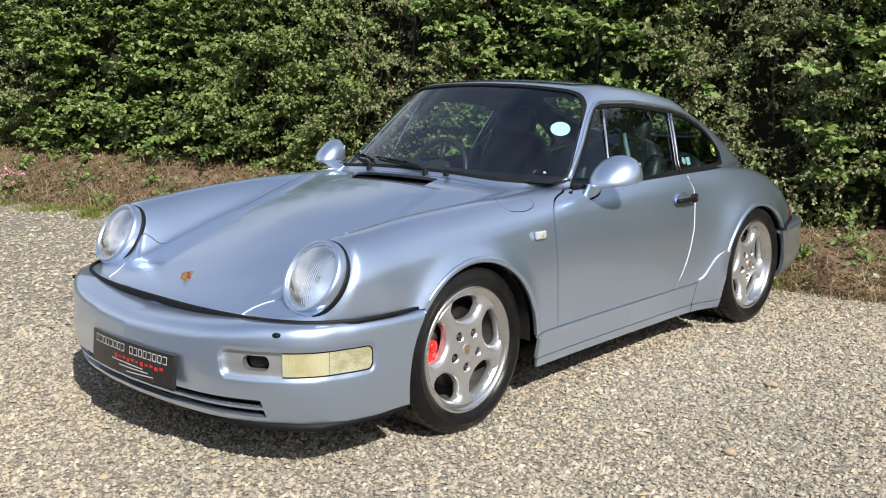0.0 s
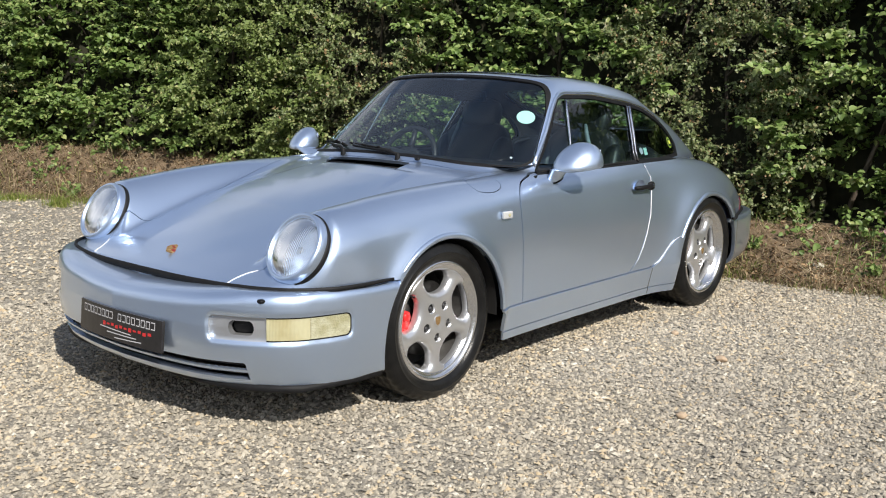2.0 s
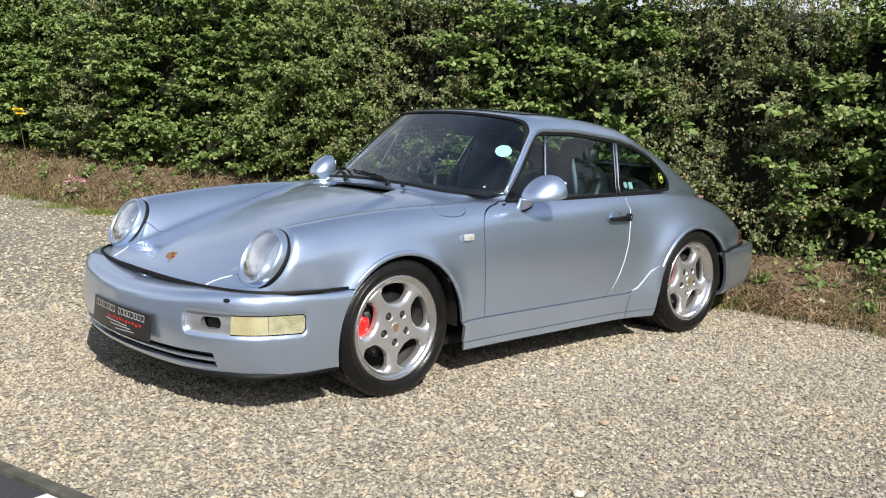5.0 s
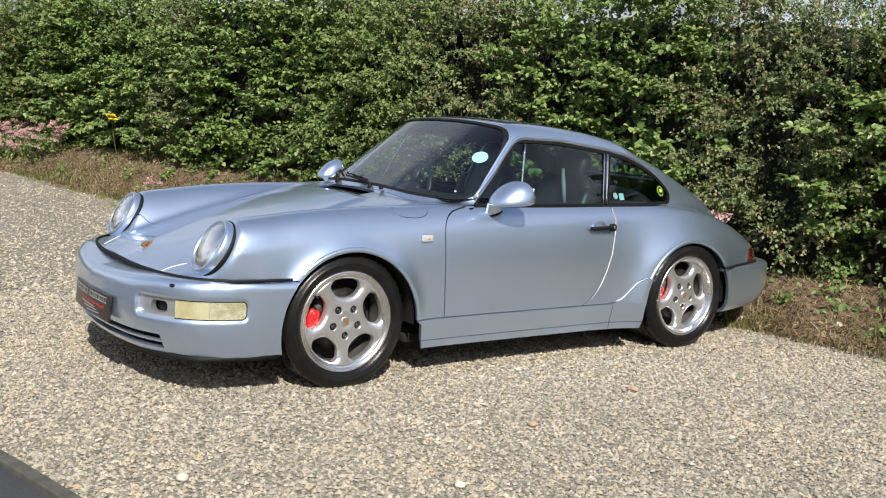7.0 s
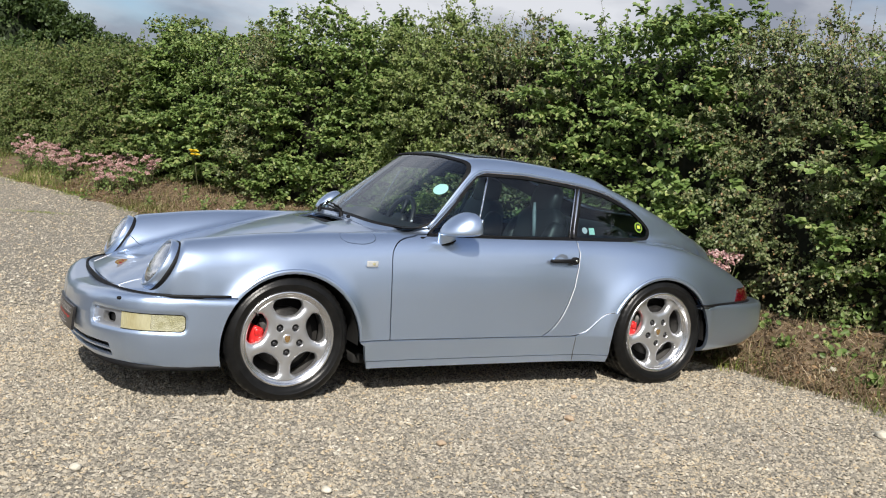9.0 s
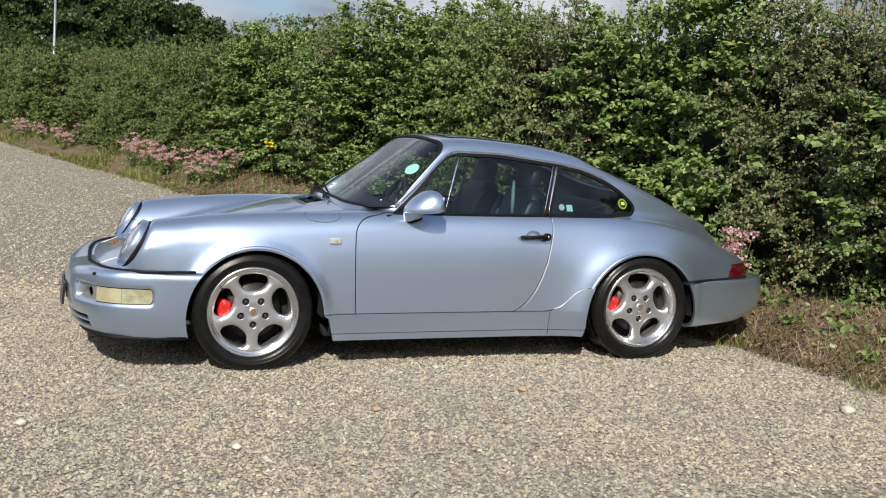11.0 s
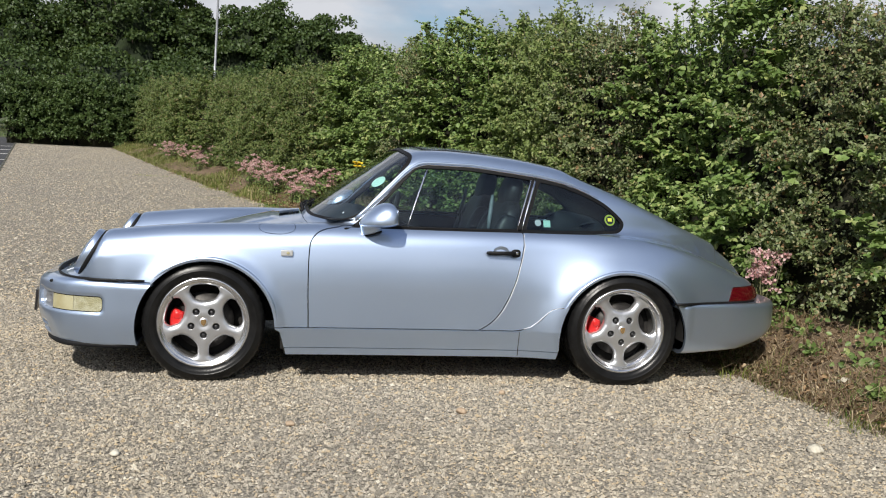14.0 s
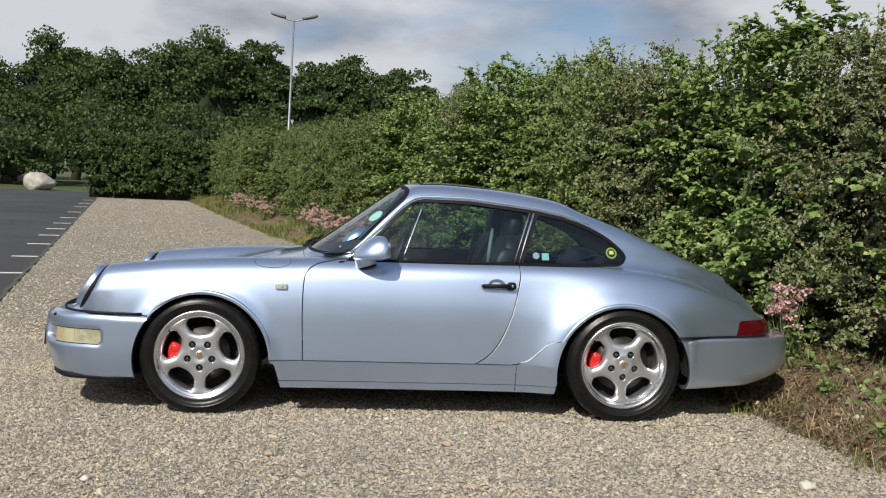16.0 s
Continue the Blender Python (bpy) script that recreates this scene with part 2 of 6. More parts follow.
def nets(f, lo, hi, h):
    """The zero surface of f as vertices and four-sided faces."""
    ax = [np.arange(a, b + h, h) for a, b in zip(lo, hi)]
    v = f(*np.meshgrid(*ax, indexing="ij"))
    s = v < 0
    n = np.array(v.shape) - 1
    total = np.zeros(n, np.int8)
    corner = [(i, j, k) for i in (0, 1) for j in (0, 1) for k in (0, 1)]
    for i, j, k in corner:
        total += s[i : i + n[0], j : j + n[1], k : k + n[2]]
    cell = np.argwhere((total > 0) & (total < 8))
    ids = np.full(n, -1, np.int64)
    ids[tuple(cell.T)] = np.arange(len(cell))
    val = {c: v[tuple((cell + c).T)] for c in corner}
    acc, cnt = np.zeros((len(cell), 3)), np.zeros(len(cell))
    for a in corner:
        for d in range(3):
            if a[d] == 0:
                b = tuple(1 if i == d else a[i] for i in range(3))
                va, vb = val[a], val[b]
                x = (va < 0) != (vb < 0)
                t = np.where(x, va / np.where(x, va - vb, 1), 0)
                p = np.tile(np.array(a, float), (len(cell), 1))
                p[:, d] = t
                acc += p * x[:, None]
                cnt += x
    P = np.array(lo) + (cell + acc / cnt[:, None]) * h
    for _ in range(4):
        g = gradient(f, P)
        step = (f(*P.T) / np.maximum((g * g).sum(1), 1e-6))[:, None] * g
        P -= np.clip(step, -h, h)
    F = []
    for d in range(3):
        u, w = (d + 1) % 3, (d + 2) % 3
        lower = tuple(slice(0, -1) if i == d else slice(1, -1) for i in range(3))
        upper = tuple(slice(1, None) if i == d else slice(1, -1) for i in range(3))
        e = np.argwhere(s[lower] != s[upper])
        e[:, u] += 1
        e[:, w] += 1
        flip = ~s[tuple(e.T)]
        du, dw = np.zeros(3, int), np.zeros(3, int)
        du[u], dw[w] = 1, 1
        q = np.stack([ids[tuple((e - o).T)] for o in (du + dw, dw, du * 0, du)], 1)
        q[flip] = q[flip][:, ::-1]
        F.append(q[(q >= 0).all(1)])
    return P, [tuple(q) for q in np.concatenate(F).tolist()]


def keep(V, F, g):
    """The part of a surface on which g is above nought, cut cleanly along its edge."""
    V = np.asarray(V)
    ok = (g > 0).tolist()
    gl = g.tolist()
    add, at, out = [], {}, []

    def cut(a, b):
        key = (a, b) if a < b else (b, a)
        if key not in at:
            t = gl[key[0]] / (gl[key[0]] - gl[key[1]])
            at[key] = len(V) + len(add)
            add.append(V[key[0]] * (1 - t) + V[key[1]] * t)
        return at[key]

    for f in F:
        c = sum(ok[i] for i in f)
        if c == len(f):
            out.append(f)
        elif c:
            p = []
            for a, b in zip(f, f[1:] + f[:1]):
                if ok[a]:
                    p.append(a)
                if ok[a] != ok[b]:
                    p.append(cut(a, b))
            if len(p) > 2:
                out.append(tuple(p))
    V = np.concatenate([V, np.array(add)]) if add else V
    used = sorted({i for f in out for i in f})
    back = {i: n for n, i in enumerate(used)}
    return V[used] if used else np.zeros((0, 3)), [tuple(back[i] for i in f) for f in out]


def split(S, fn, gap=0.0):
    """A surface parted by fn into its inside and its outside, with a gap between them."""
    V, F = S
    g = fn(V)
    return keep(V, F, g - gap), keep(V, F, -g - gap)


def rounded(points, steps=6):
    """A closed smooth outline through points; a point given twice stays a corner."""
    p, n, out = [np.array(q, float) for q in points], len(points), []
    for i in range(n):
        a, b, c, d = p[i - 1], p[i], p[(i + 1) % n], p[(i + 2) % n]
        for t in np.arange(steps) / steps:
            out.append(0.5 * (2 * b + (c - a) * t + (2 * a - 5 * b + 4 * c - d) * t**2 + (3 * b - a - 3 * c + d) * t**3))
    return np.array(out)


def inside(u, v, poly):
    """How far (u, v) lies within a closed outline; negative outside."""
    best, turn = np.full(u.shape, 1e9), np.zeros(u.shape, bool)
    for a, b in zip(poly, np.roll(poly, -1, 0)):
        d = b - a
        L = d @ d
        if L < 1e-12:
            continue
        t = np.clip(((u - a[0]) * d[0] + (v - a[1]) * d[1]) / L, 0, 1)
        best = np.minimum(best, (u - a[0] - t * d[0]) ** 2 + (v - a[1] - t * d[1]) ** 2)
        x = (a[1] > v) != (b[1] > v)
        turn ^= x & (u < a[0] + (v - a[1]) * d[0] / (d[1] if d[1] else 1e-12))
    return np.where(turn, 1, -1) * np.sqrt(best)


def panel(name, S, f, material, parent, rim=0.012, lift=0.0, label=""):
    """A sheet-metal panel lying on the surface f, its free edges turned inwards."""
    V, F = S
    if not len(F):
        return None
    g = gradient(f, V)
    N = g / np.maximum(np.linalg.norm(g, axis=1), 1e-9)[:, None]
    a, b, c = (V[[q[i] for q in F]] for i in (0, 1, 2))
    if (np.einsum("ij,ij->i", np.cross(b - a, c - a), N[[q[0] for q in F]])).sum() < 0:
        F = [q[::-1] for q in F]
    V = V + N * lift
    n, faces, once = len(V), list(F), {}
    for q in F:
        for a, b in zip(q, q[1:] + q[:1]):
            if (b, a) in once:
                del once[(b, a)]
            else:
                once[(a, b)] = 1
    normals = [tuple(N[i]) for q in F for i in q]
    if rim:
        low, extra = {}, []
        for e in once:
            for i in e:
                if i not in low:
                    low[i] = n + len(extra)
                    extra.append(V[i] - N[i] * rim)
        for a, b in once:
            faces.append((b, a, low[a], low[b]))
            normals += [(0.0, 0.0, 0.0)] * 4
        if extra:
            V = np.concatenate([V, np.array(extra)])
    me = bpy.data.meshes.new(name)
    me.from_pydata(V.tolist(), [], faces)
    me.polygons.foreach_set("use_smooth", [i < len(F) for i in range(len(faces))])
    me.normals_split_custom_set(normals)
    me.materials.append(material)
    ob = attach(new(name, me), parent)
    if label:
        tagged(ob, label)
    return ob


def lathe(bm, profile, turns=48, axis="y", m=Matrix()):
    """Turn (radius, along) points round an axis into bm."""
    rings = []
    for r, h in profile:
        ring = []
        for i in range(turns):
            a = 2 * math.pi * i / turns
            c, s = r * math.cos(a), r * math.sin(a)
            ring.append(bm.verts.new(m @ (Vector((c, h, s)) if axis == "y" else Vector((c, s, h)))))
        rings.append(ring)
    for a, b in zip(rings, rings[1:]):
        for i in range(turns):
            j = (i + 1) % turns
            bm.faces.new((a[i], b[i], b[j], a[j]) if axis == "y" else (a[i], a[j], b[j], b[i]))
    return rings


def tube(bm, points, radius, sides=8, m=Matrix(), ends=True):
    """A round bar along points; radius may be one number or one for each point."""
    pts = [Vector(p) for p in points]
    rr = [float(r) for r in radius] if isinstance(radius, (list, tuple)) else [float(radius)] * len(pts)
    rings, up = [], Vector((0.123, 0.2, 1)).normalized()
    for i, p in enumerate(pts):
        d = (pts[min(i + 1, len(pts) - 1)] - pts[max(i - 1, 0)]).normalized()
        u = d.cross(up)
        if u.length < 1e-3:
            u = d.cross(Vector((1, 0, 0)))
        u.normalize()
        w = d.cross(u)
        rings.append([bm.verts.new(m @ (p + rr[i] * (math.cos(a) * u + math.sin(a) * w))) for a in (2 * math.pi * k / sides for k in range(sides))])
    for a, b in zip(rings, rings[1:]):
        for i in range(sides):
            j = (i + 1) % sides
            bm.faces.new((a[i], a[j], b[j], b[i]))
    if ends:
        bm.faces.new(rings[0][::-1])
        bm.faces.new(rings[-1])


def box(bm, size, m=Matrix(), bevel=0.0, segments=2):
    made = bmesh.ops.create_cube(bm, size=1.0, matrix=m @ Matrix.Diagonal((*size, 1)))
    if bevel:
        edges = list({e for v in made["verts"] for e in v.link_edges})
        bmesh.ops.bevel(bm, geom=edges, offset=bevel, segments=segments, affect="EDGES", profile=0.5)


def pebble(bm, size, m=Matrix(), power=2.5, u=20, v=12):
    """A rounded superellipsoid of half sizes size."""
    def sp(c, p):
        return math.copysign(abs(c) ** p, c)
    e, rows = 2 / power, []
    for i in range(v + 1):
        b = -math.pi / 2 + math.pi * i / v
        rows.append([bm.verts.new(m @ Vector((size[0] * sp(math.cos(b), e) * sp(math.cos(a), e), size[1] * sp(math.cos(b), e) * sp(math.sin(a), e), size[2] * sp(math.sin(b), e)))) for a in (2 * math.pi * k / u for k in range(u))])
    for a, b in zip(rows, rows[1:]):
        for k in range(u):
            bm.faces.new((a[k], a[(k + 1) % u], b[(k + 1) % u], b[k]))
    bmesh.ops.remove_doubles(bm, verts=[x for r in (rows[0], rows[-1]) for x in r], dist=1e-5)

# ---- ground: a gravel strip between asphalt and a hedge, rising gently away ----
ALONG = Vector((-0.229, 0.973))


def rise(x, y):
    s = x * ALONG.x + y * ALONG.y
    return 0.028 * (np.sqrt(np.maximum(s - 0.5, 0) ** 2 + 4.0) - 2.0)


def edge_x(y):
    """Where asphalt and gravel meet."""
    return -2.86 - 0.235 * y


def hedge_x(y):
    """The foot of the hedge."""
    return np.interp(y, [-14, -3, -1, 0.7, 1.5, 4, 5, 7.2, 9, 12, 14, 30], [6.2, 3.35, 2.80, 2.48, 2.25, 1.52, 1.22, 0.46, 0.08, -0.70, -1.40, -5.9])


def verge_x(y):
    """Where gravel gives way to the weedy verge."""
    return hedge_x(y) - np.interp(y, [-4, -1.6, -0.5, 2, 6, 8.5, 12, 20, 30], [0.92, 0.92, 0.76, 0.55, 0.75, 0.62, 0.86, 0.90, 0.85])


def bank(x, y):
    """The low earth bank that climbs from the verge to the hedge."""
    t = np.clip((x - verge_x(y)) / (hedge_x(y) + 0.2 - verge_x(y)), 0, 1)
    return np.interp(y, [-9, -2, 1, 3, 5, 9, 12, 30], [0.20, 0.20, 0.20, 0.28, 0.36, 0.34, 0.22, 0.12]) * t * t * (3 - 2 * t)


def patch(name, x0, x1, y0, y1, step, material, low=0.0, inside_of=None):
    xs, ys = np.arange(x0, x1 + step, step), np.arange(y0, y1 + step, step)
    X, Y = np.meshgrid(xs, ys, indexing="ij")
    V = np.stack([X.ravel(), Y.ravel(), (rise(X, Y) + low).ravel()], 1)
    n, m = len(xs), len(ys)
    i = (np.arange(n - 1)[:, None] * m + np.arange(m - 1)[None]).ravel()
    F = np.stack([i, i + m, i + m + 1, i + 1], 1)
    if inside_of is not None:
        c = V[F].mean(1)
        F = F[inside_of(c[:, 0], c[:, 1])]
    return sheet(name, V, F, material)


ground = patch("ground", -140, 140, -140, 200, 4.0, rough_material("distant_grass", (0.05, 0.07, 0.02), (0.10, 0.12, 0.04), 0.8), -0.06)
tagged(ground, "rough grass ground reaching the horizon", "ground", kind="structure")


def strip_sheet(name, left, right, y0, y1, step, material, low, cols=24):
    ys = np.arange(y0, y1 + step, step)
    V, F = [], []
    for y in ys:
        a, b = left(y), right(y)
        for k in range(cols + 1):
            x = a + (b - a) * k / cols
            V.append((x, y, float(rise(x, y)) + low))
    for i in range(len(ys) - 1):
        for k in range(cols):
            q = i * (cols + 1) + k
            F.append((q, q + 1, q + cols + 2, q + cols + 1))
    return sheet(name, V, F, material)


tagged(strip_sheet("gravel", lambda y: edge_x(y) - 0.04, lambda y: float(hedge_x(y)) + 0.8, -14, 31, 0.5, BED, 0.0), "pale crushed-stone gravel parking strip", "gravel", kind="structure")
tagged(strip_sheet("road", lambda y: -46.0, lambda y: edge_x(y) - 0.078, -46, 36, 1.0, ASPHALT, -0.008), "dark grey asphalt car park surface", "road", kind="structure")
tagged(strip_sheet("road", lambda y: edge_x(y) - 0.078, lambda y: 40.0, -46, -14, 1.0, ASPHALT, -0.008), "dark grey asphalt car park surface", "road", kind="structure")

# concrete edging between the two
kerb = thing("kerb", "narrow mossy concrete edging flush with the gravel", "kerb", kind="structure")
y = -14.0
edging = None
while y < 31:
    if edging is None:
        bm = bmesh.new()
        box(bm, (0.05, 0.905, 0.10), Matrix.Translation((0, 0, -0.038)), 0.006)
        edging = part("kerb_block", bm, KERB, kerb, smooth=False)
        ob = edging
    else:
        ob = attach(new("kerb_block", edging.data), kerb)
    x = edge_x(y) - 0.058
    ob.matrix_basis = pose(x, y, float(rise(x, y)) + random.uniform(-0.004, 0.004), 0, 0, math.degrees(math.atan(0.235)))
    y += 0.89

# bay lines
for y in (-0.97, 1.4, 3.75, 6.09, 8.17, 10.27, 12.15, 13.85, 15.6, 17.6, 20.2, 23.1, 25.5, 28.0):
    bm = bmesh.new()
    x0 = edge_x(y) - 0.092
    c, s_ = Vector((-0.973, -0.229)), Vector((-0.229, 0.973)) * 0.05
    q = []
    for a, b in ((0, -1), (0.35, -1), (0.35, 1), (0, 1)):
        px, py = x0 + c.x * a + s_.x * b, y + c.y * a + s_.y * b
        q.append((px, py))
    top = [bm.verts.new((px, py, float(rise(px, py)) - 0.004)) for px, py in q]
    low = [bm.verts.new((px, py, float(rise(px, py)) - 0.012)) for px, py in q]
    bm.faces.new(top)
    for i in range(4):
        bm.faces.new((low[i], low[(i + 1) % 4], top[(i + 1) % 4], top[i]))
    bmesh.ops.recalc_face_normals(bm, faces=bm.faces[:])
    tagged(part("bay_line", bm, LINE_PAINT, None, smooth=False), "worn white parking bay mark on asphalt", "road marking", "bay marks along the gravel", "structure")

# ---- the car: nose towards -x, wheels at x = -1.136 and 1.136 ----
car = thing("sports_car", "silver-blue metallic two-door rear-engined coupe parked on gravel", "car")

half_width = curve((-2.0, 0.62), (-1.85, 0.715), (-1.7, 0.768), (-1.42, 0.784), (-1.1, 0.788), (-0.7, 0.785), (-0.3, 0.780), (0.3, 0.778), (0.7, 0.775), (1.1, 0.782), (1.5, 0.765), (1.8, 0.70), (2.0, 0.63), (2.15, 0.56))
hood_line = curve((-2.0, 0.475), (-1.93, 0.520), (-1.808, 0.575), (-1.5, 0.677), (-1.2, 0.755), (-0.9, 0.818), (-0.68, 0.858), (-0.5, 0.872), (-0.2, 0.86), (0.6, 0.83), (1.0, 0.81), (1.4, 0.75), (1.7, 0.66), (1.95, 0.57), (2.1, 0.49))
crown_line = curve((-1.9, 0.675), (-1.7, 0.758), (-1.45, 0.796), (-1.0, 0.829), (-0.63, 0.834), (-0.3, 0.840), (0.6, 0.845), (1.0, 0.835), (1.4, 0.785), (1.7, 0.70), (1.95, 0.60), (2.1, 0.52))
crown_at = curve((-1.9, 0.625), (-1.2, 0.635), (-0.7, 0.64), (-0.3, 0.655), (0.6, 0.67), (1.1, 0.68), (1.5, 0.62), (1.9, 0.50))
glass_base = curve((-0.4, 0.668), (0.0, 0.680), (0.5, 0.666), (0.9, 0.630), (1.2, 0.574), (1.5, 0.49), (1.8, 0.40), (2.0, 0.325))
roof_line = curve((-0.4, 1.252), (-0.05, 1.268), (0.12, 1.275), (0.32, 1.266), (0.6, 1.238), (0.72, 1.218), (0.83, 1.193), (0.90, 1.163), (1.2, 1.051), (1.5, 0.926), (1.75, 0.808), (1.95, 0.692), (2.1, 0.57))

inner_fall = curve((-1.9, 4.6), (-1.4, 4.4), (-1.0, 3.4), (-0.7, 2.8), (-0.3, 2.7))
spine_edge = curve((-1.35, 0.44), (-1.137, 0.40), (-1.0, 0.345), (-0.84, 0.312), (-0.72, 0.290))
CABIN_SET = 0.022


def cabin_shift(x):
    """How far the cabin's middle stands off the wings' middle."""
    return CABIN_SET * np.clip((1.0 - x) / 0.8, 0, 1)


strip_at = curve((0.0, -1.948), (0.30, -1.938), (0.5, -1.903), (0.62, -1.857), (0.70, -1.797), (0.750, -1.72), (0.780, -1.60), (0.790, -1.41))
strip_w = curve((-1.948, 0.10), (-1.903, 0.5), (-1.857, 0.62), (-1.797, 0.70), (-1.72, 0.750), (-1.60, 0.780), (-1.41, 0.790))


def body_field(x, y, z):
    w = np.sqrt(y * y + 1e-6)
    low = np.maximum(z - 0.50, 0)
    off_rear = np.maximum(np.hypot(x - 1.13, z - 0.262) - 0.366, 0)
    off_front = np.maximum(np.hypot(x + 1.125, z - 0.285) - 0.354, 0)
    below = 1 / (1 + np.exp((z - 0.74) / 0.045))
    hip = (0.030 * np.exp(-((off_rear / 0.22) ** 2)) + 0.026 * np.exp(-((off_rear / 0.09) ** 2))) * below
    flare = 0.020 * np.exp(-((off_front / 0.045) ** 2)) + 0.006 * np.exp(-((off_front / 0.15) ** 2)) * below
    tuck = np.clip((0.64 - z) / 0.11, 0, 1) * np.maximum(half_width(x) - strip_w(x) + 0.002, 0)
    tuck = tuck * np.clip((-1.40 - x) / 0.08, 0, 1)
    side = w - (half_width(x) - tuck + hip + flare - 0.50 * low**2 - 0.22 * np.maximum(0.30 - z, 0))
    hood = hood_line(x) - 0.10 * w * w
    spine = np.clip((x + 1.35) / 0.45, 0, 1) * np.clip((-0.772 - x) / 0.04, 0, 1)
    hood = hood + 0.012 * spine / (1 + np.exp(np.clip((w - spine_edge(x)) / 0.010, -30, 30)))
    crown = crown_line(x) - np.where(w < crown_at(x), inner_fall(x), 2.2) * (w - crown_at(x)) ** 2
    crown = smin(crown, 0.622 + (x + 1.729) * 1.73, 0.03)
    top = z - smax(hood, crown, 0.035)
    lower = smax(side, top, 0.09)
    lower = smax(lower, (-1.945 + 0.27 * (w / 0.80) ** 4 - x) * 0.9, 0.04)
    lower = smax(lower, x - (2.085 + 0.034 * np.exp(-(((z - 0.49) / 0.07) ** 2)) - 0.17 * (w / 0.65) ** 4), 0.05)
    cs = cabin_shift(x)
    w = np.sqrt((y - cs) ** 2 + 1e-6)
    wall = (w - (cs + glass_base(x) - 0.37 * np.maximum(z - 0.83, 0) - 0.12 * np.maximum(z - 0.83, 0) ** 2 - 0.25 * np.maximum(0.80 - z, 0))) / 1.08
    roof = z - (roof_line(x) - 0.09 * w * w)
    screen = (-0.625 + 1.42 * (z - 0.875) + 1.24 * w**4 - x) / 1.74
    cabin = smax(smax(smax(wall, roof, 0.075), screen, 0.03), x - (2.05 - 0.17 * (w / 0.65) ** 4), 0.05)
    return smin(lower, cabin, np.interp(x, [0.45, 1.0, 1.2, 1.5], [0.012, 0.04, 0.10, 0.17]))


def arch_clear(V):
    w = np.abs(V[:, 1])
    front = np.hypot(V[:, 0] + 1.125, V[:, 2] - 0.285) - 0.354
    rear = np.hypot(V[:, 0] - 1.13, V[:, 2] - 0.262) - 0.366
    g = np.minimum(front, rear)
    ends = np.minimum(V[:, 0] + 0.748 - 0.27 * (0.288 - V[:, 2]), 0.757 + 0.22 * (V[:, 2] - 0.156) - V[:, 0])
    g = np.where((np.abs(V[:, 0]) < 0.95) & (V[:, 2] < 0.29), np.minimum(g, ends), g)
    return np.where(w > 0.42, g, 1.0)


body = nets(body_field, (-2.05, -0.91, 0.10), (2.2, 0.91, 1.32), 0.0142)
body = keep(*body, arch_clear(body[0]))
body = keep(*body, body[0][:, 2] - np.where(body[0][:, 0] < -1.40, 0.522, np.where(body[0][:, 0] > 1.3, 0.32, 0.152)))


def side_outline(poly, w_min=0.3, z_min=0.0):
    """Distance within an outline in the car's side view, on both flanks."""
    def fn(V):
        g = inside(V[:, 0], V[:, 2], poly)
        return np.where((np.abs(V[:, 1]) > w_min) & (V[:, 2] > z_min), g, -1.0)
    return fn


def flanks(S):
    """Left (towards -y) and right halves of a surface."""
    V, F = S
    return (("left", keep(V, F, -V[:, 1])), ("right", keep(V, F, V[:, 1])))


door_glass = rounded([(-0.352, 0.842), (-0.352, 0.842), (-0.20, 0.975), (-0.107, 1.071), (-0.045, 1.135), (-0.015, 1.153), (0.02, 1.158), (0.285, 1.154), (0.627, 1.117), (0.627, 1.117), (0.595, 1.0), (0.533, 0.846), (0.533, 0.846), (0.1, 0.842)])
quarter_glass = rounded([(0.678, 1.107), (0.678, 1.107), (0.83, 1.078), (1.026, 1.002), (1.135, 0.925), (1.165, 0.885), (1.135, 0.855), (1.06, 0.849), (0.821, 0.845), (0.586, 0.846), (0.586, 0.846), (0.63, 0.97)])
glazed = rounded([(-0.385, 0.828), (-0.385, 0.828), (-0.21, 0.987), (-0.115, 1.086), (-0.055, 1.150), (-0.02, 1.169), (0.02, 1.174), (0.285, 1.170), (0.65, 1.131), (0.84, 1.094), (1.036, 1.018), (1.150, 0.936), (1.184, 0.885), (1.148, 0.842), (1.06, 0.834), (0.82, 0.830), (0.5, 0.829), (0.1, 0.827)])

cabin_side, body = split(body, side_outline(glazed, 0.3, 0.8))
door_panes, cabin_side = split(cabin_side, side_outline(door_glass, 0.3, 0.8))
quarter_panes, cabin_side = split(cabin_side, side_outline(quarter_glass, 0.3, 0.8))

# windscreen, in the front view
screen_shape = rounded([(0, 0.893), (0.25, 0.889), (0.48, 0.873), (0.60, 0.866), (0.630, 0.880), (0.628, 0.93), (0.604, 1.0), (0.545, 1.12), (0.505, 1.178), (0.455, 1.207), (0.36, 1.221), (0.2, 1.232), (0, 1.236), (-0.2, 1.232), (-0.36, 1.221), (-0.455, 1.207), (-0.505, 1.178), (-0.545, 1.12), (-0.604, 1.0), (-0.628, 0.93), (-0.630, 0.880), (-0.60, 0.866), (-0.48, 0.873), (-0.25, 0.889)])


def screen_inside(grow=0.0):
    def fn(V):
        x, w, z = V[:, 0], np.abs(V[:, 1] - CABIN_SET), V[:, 2]
        g = inside((V[:, 1] - CABIN_SET) / 1.04, z - 0.014 * np.clip((z - 0.9) / 0.3, 0, 1), screen_shape) + grow
        near = (-0.625 + 1.42 * (z - 0.875) + 1.24 * w**4 - x) / 1.74 + 0.011
        return np.where(x < 0.05, np.minimum(g, near), -1.0)
    return fn


front_glazing, body = split(body, screen_inside(0.010))
screen_pane, screen_seal = split(front_glazing, screen_inside())

